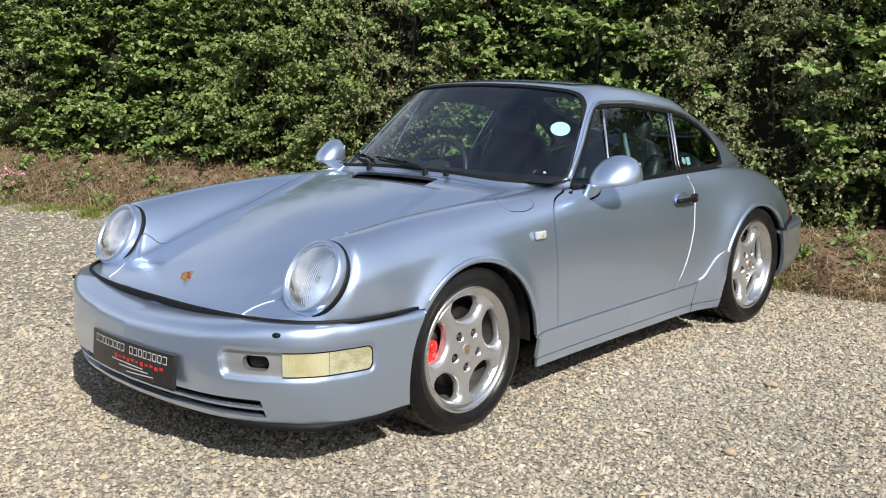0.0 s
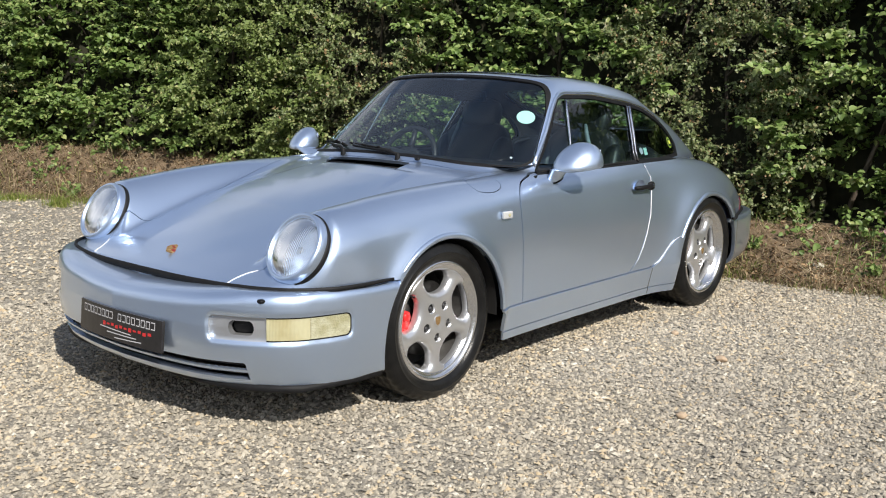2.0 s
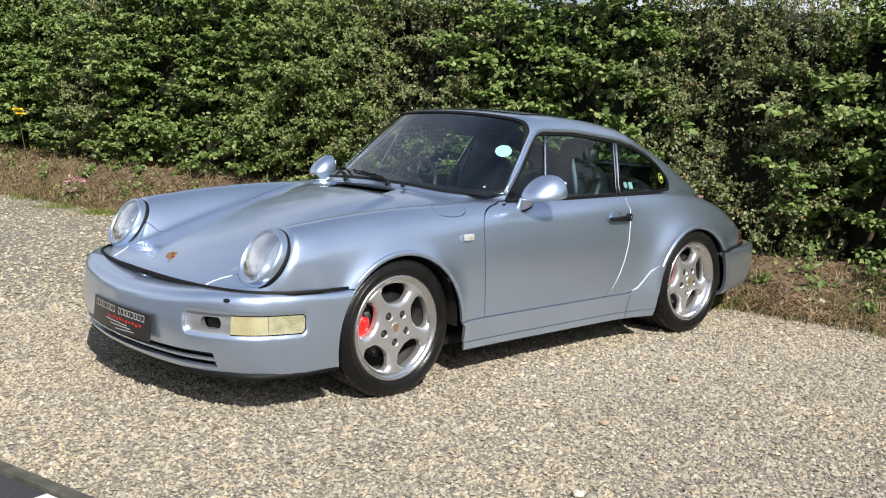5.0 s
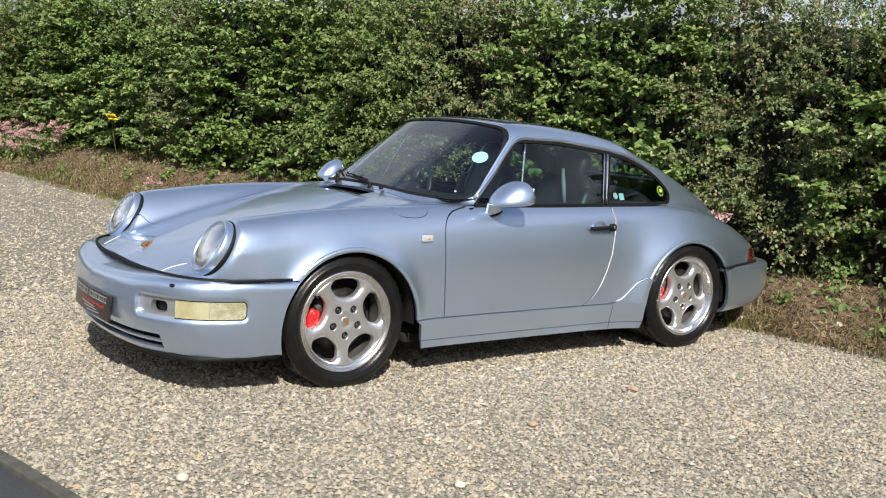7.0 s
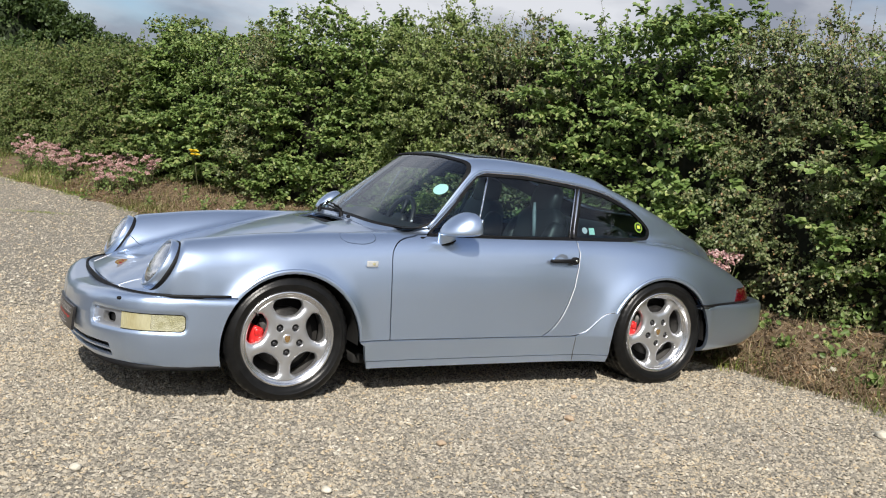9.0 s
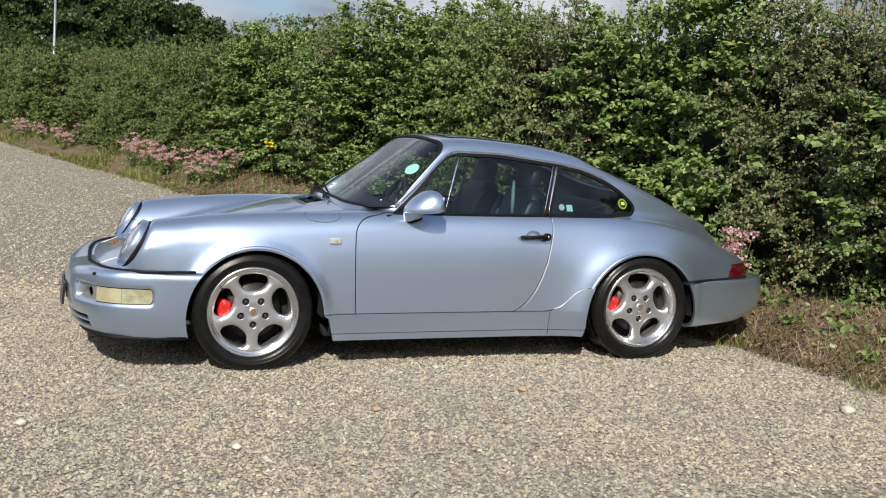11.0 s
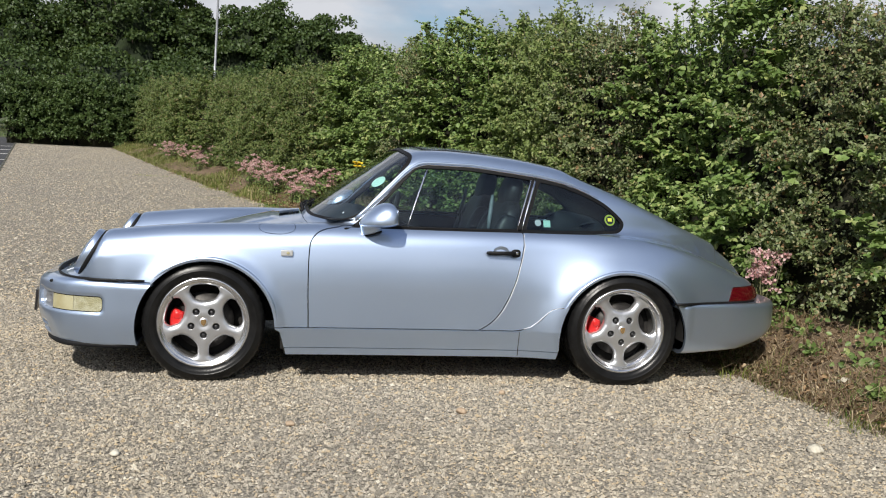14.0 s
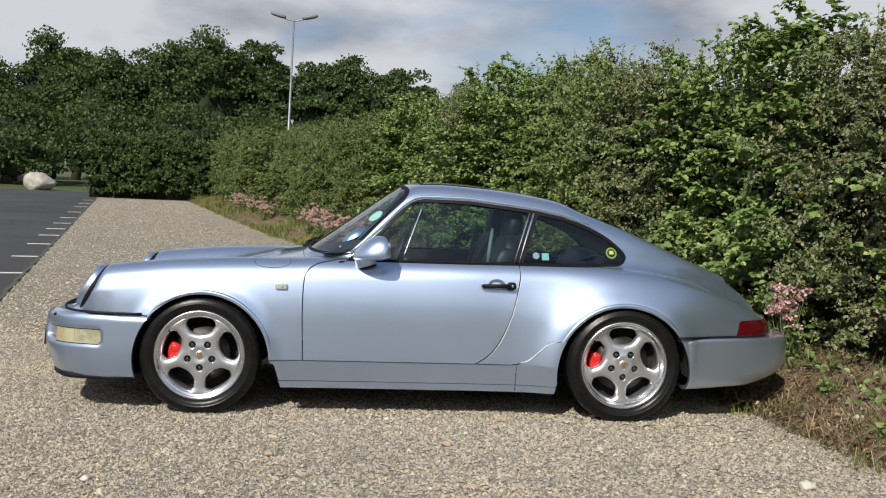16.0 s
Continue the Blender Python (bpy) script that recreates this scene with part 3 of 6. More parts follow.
# rear window, in plan
back_shape = rounded([(0.80, 0.30), (0.80, 0.30), (0.86, 0.40), (1.05, 0.42), (1.28, 0.38), (1.38, 0.25), (1.40, 0.0), (1.38, -0.25), (1.28, -0.38), (1.05, -0.42), (0.86, -0.40), (0.80, -0.30), (0.80, -0.30), (0.80, 0.0)])
rear_glazing, body = split(body, lambda V: np.where(V[:, 2] > 0.85, inside(V[:, 0], V[:, 1], back_shape) + 0.014, -1))
rear_pane, rear_seal = split(rear_glazing, lambda V: inside(V[:, 0], V[:, 1], back_shape))

# sunroof
hatch = rounded([(0.03, -0.36), (0.06, -0.385), (0.36, -0.385), (0.39, -0.36), (0.395, 0.0), (0.39, 0.36), (0.36, 0.385), (0.06, 0.385), (0.03, 0.36), (0.025, 0)])
roof_hatch, body = split(body, lambda V: np.where(V[:, 2] > 1.1, inside(V[:, 0], V[:, 1], hatch), -1), 0.010)

# sills with the stone guard that climbs to the rear arch
sill_shape = rounded([(-0.95, 0.10), (-0.95, 0.10), (-0.95, 0.2985), (-0.95, 0.2985), (0.45, 0.2985), (0.52, 0.3005), (0.58, 0.312), (0.645, 0.350), (0.70, 0.405), (0.745, 0.432), (0.90, 0.445), (0.90, 0.445), (0.90, 0.10), (0.90, 0.10)])
sills, body = split(body, side_outline(sill_shape, 0.4), 0.0022)
sill_feet, sills = split(sills, lambda V: 0.190 - V[:, 2], 0.0016)

# doors
door_shape = rounded([(-0.597, 0.24), (-0.597, 0.24), (-0.597, 0.32), (-0.604, 0.533), (-0.602, 0.70), (-0.588, 0.765), (-0.54, 0.808), (-0.45, 0.829), (-0.372, 0.838), (0.1, 0.842), (0.560, 0.842), (0.560, 0.842), (0.558, 0.75), (0.515, 0.562), (0.450, 0.415), (0.395, 0.345), (0.335, 0.304), (0.30, 0.285), (0.28, 0.24), (0.28, 0.24)])
doors, body = split(body, side_outline(door_shape, 0.5), 0.0028)

# front lid
lid_half = [(-2.0, 0.415), (-2.0, 0.415), (-1.93, 0.421), (-1.887, 0.430), (-1.85, 0.437), (-1.808, 0.458), (-1.775, 0.492), (-1.70, 0.490), (-1.62, 0.432), (-1.49, 0.432), (-1.32, 0.448), (-1.16, 0.480), (-1.03, 0.508), (-0.86, 0.553), (-0.72, 0.602), (-0.66, 0.618), (-0.605, 0.618), (-0.62, 0.50), (-0.638, 0.30)]
lid_shape = rounded(lid_half + [(-0.642, 0.0)] + [(x, -w) for x, w in lid_half[::-1]])
front_lid, body = split(body, lambda V: np.where(V[:, 2] > 0.3, inside(V[:, 0], V[:, 1], lid_shape), -1), 0.0014)
vent_shape = rounded([(-0.768, -0.196), (-0.768, -0.196), (-0.654, -0.176), (-0.654, -0.176), (-0.650, 0.365), (-0.650, 0.365), (-0.768, 0.262), (-0.768, 0.262)], 1)
vent_hole, front_lid = split(front_lid, lambda V: inside(V[:, 0], V[:, 1], vent_shape))

# fuel flap on the left wing
flap_shape = rounded([(-0.868, -0.690), (-0.845, -0.650), (-0.795, -0.626), (-0.740, -0.622), (-0.698, -0.638), (-0.678, -0.680), (-0.684, -0.714), (-0.730, -0.729), (-0.800, -0.729), (-0.853, -0.719)])
fuel_flap, body = split(body, lambda V: np.where(V[:, 2] > 0.7, inside(V[:, 0], V[:, 1], flap_shape), -1), 0.0011)

# tail lamps: a red band between bumper and engine lid
def tail_band(V):
    return np.minimum(np.minimum(V[:, 2] - 0.455, 0.556 - V[:, 2]), V[:, 0] - 1.788 - 0.25 * (V[:, 2] - 0.463))


tail_lens, body = split(body, tail_band, 0.002)
tail_sides = split(tail_lens, lambda V: np.abs(V[:, 1]) - 0.36, 0.002)

panel("body_shell", body, body_field, PAINT, car, 0.014)
panel("front_lid", front_lid, body_field, PAINT, car, 0.014, label="sloping silver-blue luggage lid")
panel("sunroof_panel", roof_hatch, body_field, PAINT, car, 0.012, 0.004)
panel("windscreen", screen_pane, body_field, SCREEN, car, 0.0, -0.003, "laminated windscreen")
panel("windscreen_seal", screen_seal, body_field, RUBBER, car, 0.010, 0.003)
panel("rear_window", rear_pane, body_field, PANE, car, 0.0, -0.012)
panel("rear_window_seal", rear_seal, body_field, RUBBER, car, 0.010, 0.002)
panel("fuel_flap", fuel_flap, body_field, PAINT, car, 0.008)
for side, S in flanks(doors):
    door = panel("door", S, body_field, PAINT, car, 0.014)
for side, S in flanks(door_panes):
    panel("door_window", S, body_field, PANE, car, 0.0, -0.006)
for side, S in flanks(quarter_panes):
    panel("quarter_window", S, body_field, PANE, car, 0.0, -0.004)
for side, S in flanks(cabin_side):
    panel("window_trim", S, body_field, BLACK, car, 0.012, 0.001, "satin black window surround")
for side, S in flanks(sills):
    panel("sill", S, body_field, PAINT, car, 0.014, 0.007)
for side, S in flanks(sill_feet):
    panel("sill_skirt", S, body_field, PAINT, car, 0.010, 0.010)
TAIL_RED = Mat("red_lamp_lens", (0.085, 0.003, 0.006), 0.12, 0.0, Coat_Weight=1.0).m
for side, S in flanks(tail_sides[0]):
    panel("tail_lamp", S, body_field, TAIL_RED, car, 0.02, 0.004, "red tail lamp lens")
for side, S in flanks(tail_sides[1]):
    panel("rear_reflector", S, body_field, TAIL_RED, car, 0.02, 0.003)

# ---- front bumper ----
bumper_front = curve((0.0, -2.078), (0.25, -2.062), (0.5, -2.007), (0.62, -1.946), (0.70, -1.884), (0.765, -1.795), (0.81, -1.66), (0.84, -1.40))


def front_bumper_field(x, y, z):
    w = np.sqrt(y * y + 1e-6)
    under = np.maximum(0.36 - z, 0)
    face = (bumper_front(w) + 1.6 * under**2 + 0.10 * np.maximum(z - 0.40, 0) - x) * 0.85
    wall = w - (0.806 + 0.01 * np.sin((x + 1.7) * 3) - 0.55 * under**2 - 0.02 * np.maximum(-1.45 - x, 0))
    top = z - (0.524 - 0.17 * np.maximum(-1.83 - x - 0.20 * w, 0) - 0.015 * np.maximum(x + 1.6, 0))
    g = smax(smax(face, wall, 0.10), top, 0.045)
    run = w + x + 2.08
    qx, qz = np.abs(run - 0.895) - 0.32, np.abs(z - 0.3995) - 0.0175
    d = np.hypot(np.maximum(qx, 0), np.maximum(qz, 0)) + np.minimum(np.maximum(qx, qz), 0) - 0.030
    g = g + np.where(x < -1.55, 0.009 / (1 + np.exp(np.clip(d / 0.004, -30, 30))), 0)
    return smax(g, 0.185 - z, 0.02)


fb = nets(front_bumper_field, (-2.15, -0.86, 0.15), (-1.28, 0.86, 0.58), 0.0092)
fb = keep(*fb, arch_clear(fb[0]))
fb = keep(*fb, -1.30 - fb[0][:, 0])
fb = keep(*fb, np.abs(fb[0][:, 1]) - 0.30 + np.where(fb[0][:, 0] < -1.80, 1.0, 0.0))


def along_bumper(V):
    return np.abs(V[:, 1]) + 1.0 * (V[:, 0] + 2.08)


def pod(lo, hi, z0, z1, r):
    """A long rounded opening along the bumper, by its run and height."""
    def fn(V):
        s, z = along_bumper(V), V[:, 2]
        qx, qz = np.abs(s - (lo + hi) / 2) - (hi - lo) / 2 + r, np.abs(z - (z0 + z1) / 2) - (z1 - z0) / 2 + r
        d = np.hypot(np.maximum(qx, 0), np.maximum(qz, 0)) + np.minimum(np.maximum(qx, qz), 0) - r
        return np.where(V[:, 0] < -1.5, -d, -1.0)
    return fn


pods, fb = split(fb, pod(0.552, 1.238, 0.358, 0.441, 0.024))
duct, lens_run = split(pods, lambda V: 0.835 - along_bumper(V))
lens_core, lens_rim = split(lens_run, pod(0.556, 1.233, 0.3625, 0.4365, 0.020))
lens_in, lens_out = split(lens_core, lambda V: 1.045 - along_bumper(V), 0.001)
lower_slot, fb = split(fb, lambda V: np.minimum(np.minimum(V[:, 2] - 0.216, 0.280 - V[:, 2]), 0.60 - np.abs(V[:, 1])) + np.where(V[:, 0] > -1.7, -1, 0))
bar, slot = split(lower_slot, lambda V: 0.0050 - np.abs(V[:, 2] - 0.248))

bumper = panel("front_bumper", fb, front_bumper_field, PAINT, car, 0.02)
panel("intake_mesh", slot, front_bumper_field, UNDER, bumper, 0.0, -0.03, "black lower air intake")
panel("intake_bar", bar, front_bumper_field, PAINT, bumper, 0.012, -0.002)
AMBER = Mat("yellowed_indicator_lens", (0.66, 0.60, 0.34), 0.10, 0.0, Coat_Weight=1.0, Transmission_Weight=0.35, IOR=1.45)
AMBER.use("Base Color", AMBER.mix(0.5, AMBER.ramp(AMBER.noise(9, 3), (0.35, (0.50, 0.40, 0.16)), (0.65, (0.76, 0.71, 0.46))), (0.64, 0.61, 0.38)))
rib = AMBER.n.new("ShaderNodeTexWave")
rib.bands_direction, rib.inputs["Scale"].default_value = "Y", 40
AMBER.l.new(AMBER.coord(), rib.inputs["Vector"])
AMBER.bump(rib.outputs["Fac"], 0.14, 0.003)
CREAM = Mat("cream_lamp_lens", (0.62, 0.60, 0.38), 0.12, 0.0, Coat_Weight=1.0, Transmission_Weight=0.4, IOR=1.45)
CREAM.use("Base Color", CREAM.ramp(CREAM.noise(26, 3), (0.35, (0.52, 0.50, 0.29)), (0.65, (0.72, 0.70, 0.50))))
CREAM.bump(CREAM.cells(150, "Distance"), 0.5, 0.004)
for side, S in flanks(lens_in):
    panel("indicator_lens", S, front_bumper_field, AMBER.m, bumper, 0.015, -0.002, "yellowed ribbed indicator lens")
for side, S in flanks(lens_out):
    panel("side_marker_lens", S, front_bumper_field, CREAM.m, bumper, 0.015, -0.002, "yellowed side lens")
for side, S in flanks(duct):
    hole, surround = split(S, lambda V: 0.025 - np.hypot(np.maximum(np.abs(along_bumper(V) - 0.705) - 0.040, 0), V[:, 2] - 0.399))
    panel("duct_surround", surround, front_bumper_field, ALLOY, bumper, 0.03, -0.014, "smooth silver duct bowl")
    panel("brake_duct", hole, front_bumper_field, RUBBER, bumper, 0.0, -0.055, "dark brake cooling duct")
for side, S in flanks(lens_rim):
    panel("lens_gasket", S, front_bumper_field, RUBBER, bumper, 0.004, -0.001)
for side, S in flanks(lens_run):
    panel("lens_housing", S, front_bumper_field, ALLOY, bumper, 0.0, -0.014)


def ribbon(name, path, across, thick, material, parent, label=""):
    """A moulded strip along a path, with its width along across."""
    bm = bmesh.new()
    pts = [Vector(p) for p in path]
    rows = []
    for i, p in enumerate(pts):
        d = (pts[min(i + 1, len(pts) - 1)] - pts[max(i - 1, 0)]).normalized()
        a = Vector(across[i] if isinstance(across, list) else across)
        n = d.cross(a).normalized() * thick
        rows.append([bm.verts.new(q) for q in (p - a, p - a * 0.8 + n, p + a * 0.8 + n, p + a, p + a * 0.8 - n, p - a * 0.8 - n)])
    for a, b in zip(rows, rows[1:]):
        for i in range(6):
            j = (i + 1) % 6
            bm.faces.new((a[i], a[j], b[j], b[i]))
    bm.faces.new(rows[0][::-1])
    bm.faces.new(rows[-1])
    bmesh.ops.recalc_face_normals(bm, faces=bm.faces[:])
    return part(name, bm, material, parent, label)


# rubber strip between bumper and body
ws = np.linspace(0.0, 0.79, 40)
strip_a, strip_r = np.arctan2(ws, -1.30 - strip_at(ws)), np.hypot(ws, -1.30 - strip_at(ws))
run, broad = [], []
for i in range(81):
    a = math.radians(-80.6 + 150.0 * i / 80)
    lo_r, hi_r = 0.3, 1.0
    for _ in range(24):
        mid_r = (lo_r + hi_r) / 2
        if float(body_field(np.array(-1.30 - mid_r * math.cos(a)), np.array(mid_r * math.sin(a)), np.array(0.537))) < 0:
            lo_r = mid_r
        else:
            hi_r = mid_r
    r = max(lo_r + 0.005, float(np.interp(abs(a), strip_a, strip_r)) + 0.003)
    run.append((-1.30 - r * math.cos(a), r * math.sin(a), 0.5285 - 0.008 * math.cos(a)))
    broad.append((0, 0, 0.0030 + 0.0105 * max(0.0, math.cos(a)) ** 0.8))
ribbon("bumper_strip", run, broad, 0.006, RUBBER, car, "black rubber strip above the bumper")

# chin spoiler under the bumper
half = [(float(bumper_front(w)) + 0.105 - 0.10 * w, w * 0.985) for w in np.linspace(0, 0.74, 20)] + [(-1.66, 0.768), (-1.57, 0.780), (-1.475, 0.784)]
chin = [(x, -w, 0.186) for x, w in half[::-1]] + [(x, w, 0.186) for x, w in half[1:]]
ribbon("chin_spoiler", chin, (0.006, 0, 0.013), 0.010, RUBBER, bumper, "black plastic chin spoiler")

# washer jets
for s in (-1, 1):
    bm = bmesh.new()
    pebble(bm, (0.014, 0.014, 0.008), Matrix.Translation((-1.912, s * 0.645, 0.497)))
    part("headlamp_washer", bm, BLACK, bumper, "black washer jet")

# ---- rear bumper ----
bumper_rear = curve((0.0, 2.205), (0.3, 2.197), (0.5, 2.167), (0.62, 2.100), (0.70, 2.012), (0.76, 1.864), (0.81, 1.62))


def rear_bumper_field(x, y, z):
    w = np.sqrt(y * y + 1e-6)
    under = np.maximum(0.34 - z, 0)
    face = (x - bumper_rear(w) + 1.0 * under**2) * 0.85
    wall = w - (0.822 - 0.11 * np.maximum(x - 1.5, 0) - 0.06 * np.maximum(x - 1.5, 0) ** 2 - 0.5 * under**2)
    g = smax(smax(face, wall, 0.12), z - 0.468, 0.03)
    return smax(g, 0.178 + 0.07 * np.maximum(x - 1.55, 0) + 0.16 * np.maximum(x - 1.85, 0) - z, 0.09)


rb = nets(rear_bumper_field, (1.38, -0.88, 0.15), (2.24, 0.88, 0.52), 0.0135)
rb = keep(*rb, arch_clear(rb[0]))
rb = keep(*rb, rb[0][:, 0] - 1.40)
panel("rear_bumper", rb, rear_bumper_field, PAINT, car, 0.02)

# rubber strip over the rear bumper
for s in (-1, 1):
    run = []
    for i in range(16):
        x = 1.42 + 0.56 * i / 15
        w = 0.60
        while float(body_field(np.array(x), np.array(w), np.array(0.49))) < 0:
            w += 0.002
        run.append((x, s * (w + 0.004), 0.4725))
    ribbon("rear_bumper_strip", run, (0, 0, 0.006), 0.012, RUBBER, car, "black rubber strip above the rear bumper")

# engine-lid spoiler, following the lid
def lid_height(x, w):
    lo_z, hi_z = 0.3, 1.3
    for _ in range(26):
        mid_z = (lo_z + hi_z) / 2
        if float(body_field(np.array(x), np.array(w), np.array(mid_z))) < 0:
            lo_z = mid_z
        else:
            hi_z = mid_z
    return lo_z


bm = bmesh.new()
rows = []
for i in range(25):
    w = -0.44 + 0.88 * i / 24
    bow = 0.05 * (w / 0.44) ** 2
    fade = 1 - (w / 0.44) ** 2
    row = []
    for x, up in ((1.59, -0.002), (1.64, 0.005), (1.71, 0.016), (1.78, 0.028), (1.835, 0.037), (1.865, 0.039), (1.876, 0.029), (1.876, 0.010), (1.873, -0.008)):
        row.append(bm.verts.new((x - bow, w, lid_height(x - bow, w) + up * fade)))
    rows.append(row)
for a, b in zip(rows, rows[1:]):
    for k in range(8):
        bm.faces.new((a[k], a[k + 1], b[k + 1], b[k]))
part("engine_lid_spoiler", bm, PAINT, car, "retracted engine lid spoiler")

# ---- wheels ----
def wheel_face(field_depth, hub_in):
    """The five-spoke face as a sheet: five rounded openings in a dished disc."""
    V, F, rings, turns = [], [], 34, 180
    for i in range(rings + 1):
        r = 0.004 + 0.204 * i / rings
        for k in range(turns):
            a = 2 * math.pi * k / turns
            V.append((r * math.cos(a), 0.0, r * math.sin(a)))
    for i in range(rings):
        for k in range(turns):
            j = (k + 1) % turns
            F.append((i * turns + k, i * turns + j, (i + 1) * turns + j, (i + 1) * turns + k))
    V = np.array(V)

    def opening(P):
        r = np.hypot(P[:, 0], P[:, 2])
        a = (np.arctan2(P[:, 2], P[:, 0]) - math.pi / 2 + math.pi / 5) % (2 * math.pi / 5) - math.pi / 5
        u = np.abs(a) * r
        half = math.pi / 5 * r - 0.0285 - 0.16 * np.maximum(0.125 - r, 0) - 0.30 * np.maximum(r - 0.175, 0)
        qx, qy = u - half + 0.035, np.abs(r - 0.154) - 0.0455 + 0.035
        return np.hypot(np.maximum(qx, 0), np.maximum(qy, 0)) + np.minimum(np.maximum(qx, qy), 0) - 0.035

    def nut_hole(P):
        best = np.full(len(P), 1.0)
        for k in range(5):
            c = math.radians(90 + 36 + 72 * k)
            best = np.minimum(best, np.hypot(P[:, 0] - 0.067 * math.cos(c), P[:, 2] - 0.067 * math.sin(c)) - 0.0185)
        return best

    V, F = keep(V, F, nut_hole(V))
    V, F = keep(V, F, opening(V))
    r, d = np.hypot(V[:, 0], V[:, 2]), opening(V)
    y = hub_in * np.clip(1 - r / 0.19, 0, 1) ** 1.5 + 0.016 * np.exp(-d / 0.010) + field_depth - 0.004 * np.exp(-(((r - 0.045) / 0.02) ** 2))
    V[:, 1] = y
    once = {}
    for q in F:
        for a, b in zip(q, q[1:] + q[:1]):
            if (b, a) in once:
                del once[(b, a)]
            else:
                once[(a, b)] = 1
    base = list(map(tuple, V))
    low, faces = {}, [q[::-1] for q in F]
    for e in once:
        for i in e:
            if i not in low:
                low[i] = len(base)
                base.append((V[i][0] * 0.995, V[i][1] + 0.026, V[i][2] * 0.995))
    for a, b in once:
        faces.append((a, b, low[b], low[a]))
    me = bpy.data.meshes.new("spokes")
    me.from_pydata(base, [], faces)
    me.polygons.foreach_set("use_smooth", [True] * len(faces))
    me.materials.append(ALLOY)
    return me


def make_wheel(name_label, width, face_in, hub_in, disc_r):
    """A wheel about the origin that faces -y, as a rim with its parts."""
    bm = bmesh.new()
    lathe(bm, [(0.200, face_in + 0.012), (0.207, face_in + 0.003), (0.212, face_in - 0.001), (0.217, 0.012), (0.222, 0.004), (0.228, 0.0), (0.235, 0.001), (0.239, 0.006), (0.239, 0.014), (0.230, 0.020)], 72)
    bmesh.ops.recalc_face_normals(bm, faces=bm.faces[:])
    rim = part("wheel", bm, LIP, None, name_label)
    bm = bmesh.new()
    lathe(bm, [(0.200, face_in + 0.012), (0.203, face_in + 0.05), (0.198, width * 0.6), (0.215, width - 0.02), (0.232, width)], 72)
    bmesh.ops.recalc_face_normals(bm, faces=bm.faces[:])
    part("barrel", bm, BARREL, rim, "dark grey inner barrel")
    attach(new("spokes", wheel_face(face_in, hub_in)), rim)
    # tyre with grooves and raised sidewall rings
    bm = bmesh.new()
    prof = [(0.229, 0.017), (0.236, 0.008), (0.243, -0.001), (0.252, -0.007), (0.262, -0.0105), (0.270, -0.011), (0.2715, -0.0125), (0.275, -0.0125), (0.2765, -0.0105), (0.288, -0.007), (0.300, 0.000), (0.307, 0.006), (0.3125, 0.014)]
    tread = width - 0.018
    for k in range(4):
        a, b = 0.020 + (tread - 0.020) * k / 4, 0.020 + (tread - 0.020) * (k + 1) / 4
        prof += [(0.316, a + 0.003), (0.3165, b - 0.006), (0.309, b - 0.005), (0.309, b - 0.001)]
    prof += [(0.3125, width - 0.01), (0.300, width + 0.004), (0.270, width + 0.010), (0.240, width)]
    lathe(bm, prof, 144)
    for v in bm.verts:
        r = math.hypot(v.co.x, v.co.z)
        if r > 0.3055 and round(math.atan2(v.co.z, v.co.x) / (2 * math.pi / 144) + 0.02 * v.co.y / 0.01) % 3 == 0:
            v.co.x, v.co.z = v.co.x * (r - 0.0045) / r, v.co.z * (r - 0.0045) / r
    bmesh.ops.recalc_face_normals(bm, faces=bm.faces[:])
    tyre = part("tyre", bm, TYRE, rim, "black road tyre with dusty tread")
    bm = bmesh.new()
    lathe(bm, [(0.0005, face_in + hub_in - 0.004), (0.012, face_in + hub_in - 0.0045), (0.0235, face_in + hub_in - 0.003), (0.0275, face_in + hub_in + 0.002), (0.0275, face_in + hub_in + 0.02)], 36)
    part("hub_cap", bm, ALLOY, rim)
    bm = bmesh.new()
    shield = [(-0.013, 0.016), (0.013, 0.016), (0.0135, 0.0), (0.009, -0.012), (0.0, -0.018), (-0.009, -0.012), (-0.0135, 0.0)]
    f = bm.faces.new([bm.verts.new((a, face_in + hub_in - 0.0060, b)) for a, b in shield])
    bmesh.ops.extrude_face_region(bm, geom=[f])
    for v in list(bm.verts)[len(shield):]:
        v.co.y += 0.003
    part("cap_crest", bm, GOLD, rim, "small gold crest on the hub cap", False)
    for k in range(5):
        a = math.radians(90 + 36 + 72 * k)
        c = Vector((0.067 * math.cos(a), 0, 0.067 * math.sin(a)))
        base = face_in + hub_in * (1 - 0.065 / 0.19) ** 1.5
        bm = bmesh.new()
        lathe(bm, [(0.0187, base + 0.001), (0.0180, base + 0.024), (0.0100, base + 0.022)], 20, m=Matrix.Translation(c))
        lathe(bm, [(0.0003, base + 0.001), (0.005, base + 0.001), (0.0088, base + 0.003), (0.0092, base + 0.006), (0.0092, base + 0.022)], 6, m=Matrix.Translation(c))
        part("wheel_nut", bm, NUT, rim)
    bm = bmesh.new()
    lathe(bm, [(0.07, 0.085), (disc_r, 0.085), (disc_r, 0.113), (0.07, 0.113)], 64)
    lathe(bm, [(0.07, 0.085), (0.075, 0.062), (0.0, 0.060)], 32)
    bmesh.ops.recalc_face_normals(bm, faces=bm.faces[:])
    part("brake_disc", bm, STEEL, rim)
    bm = bmesh.new()
    lathe(bm, [(0.0, 0.15), (0.20, 0.15)], 32)
    part("brake_backing", bm, UNDER, rim)
    # caliper, on the side towards the car's nose
    bm = bmesh.new()
    rows = []
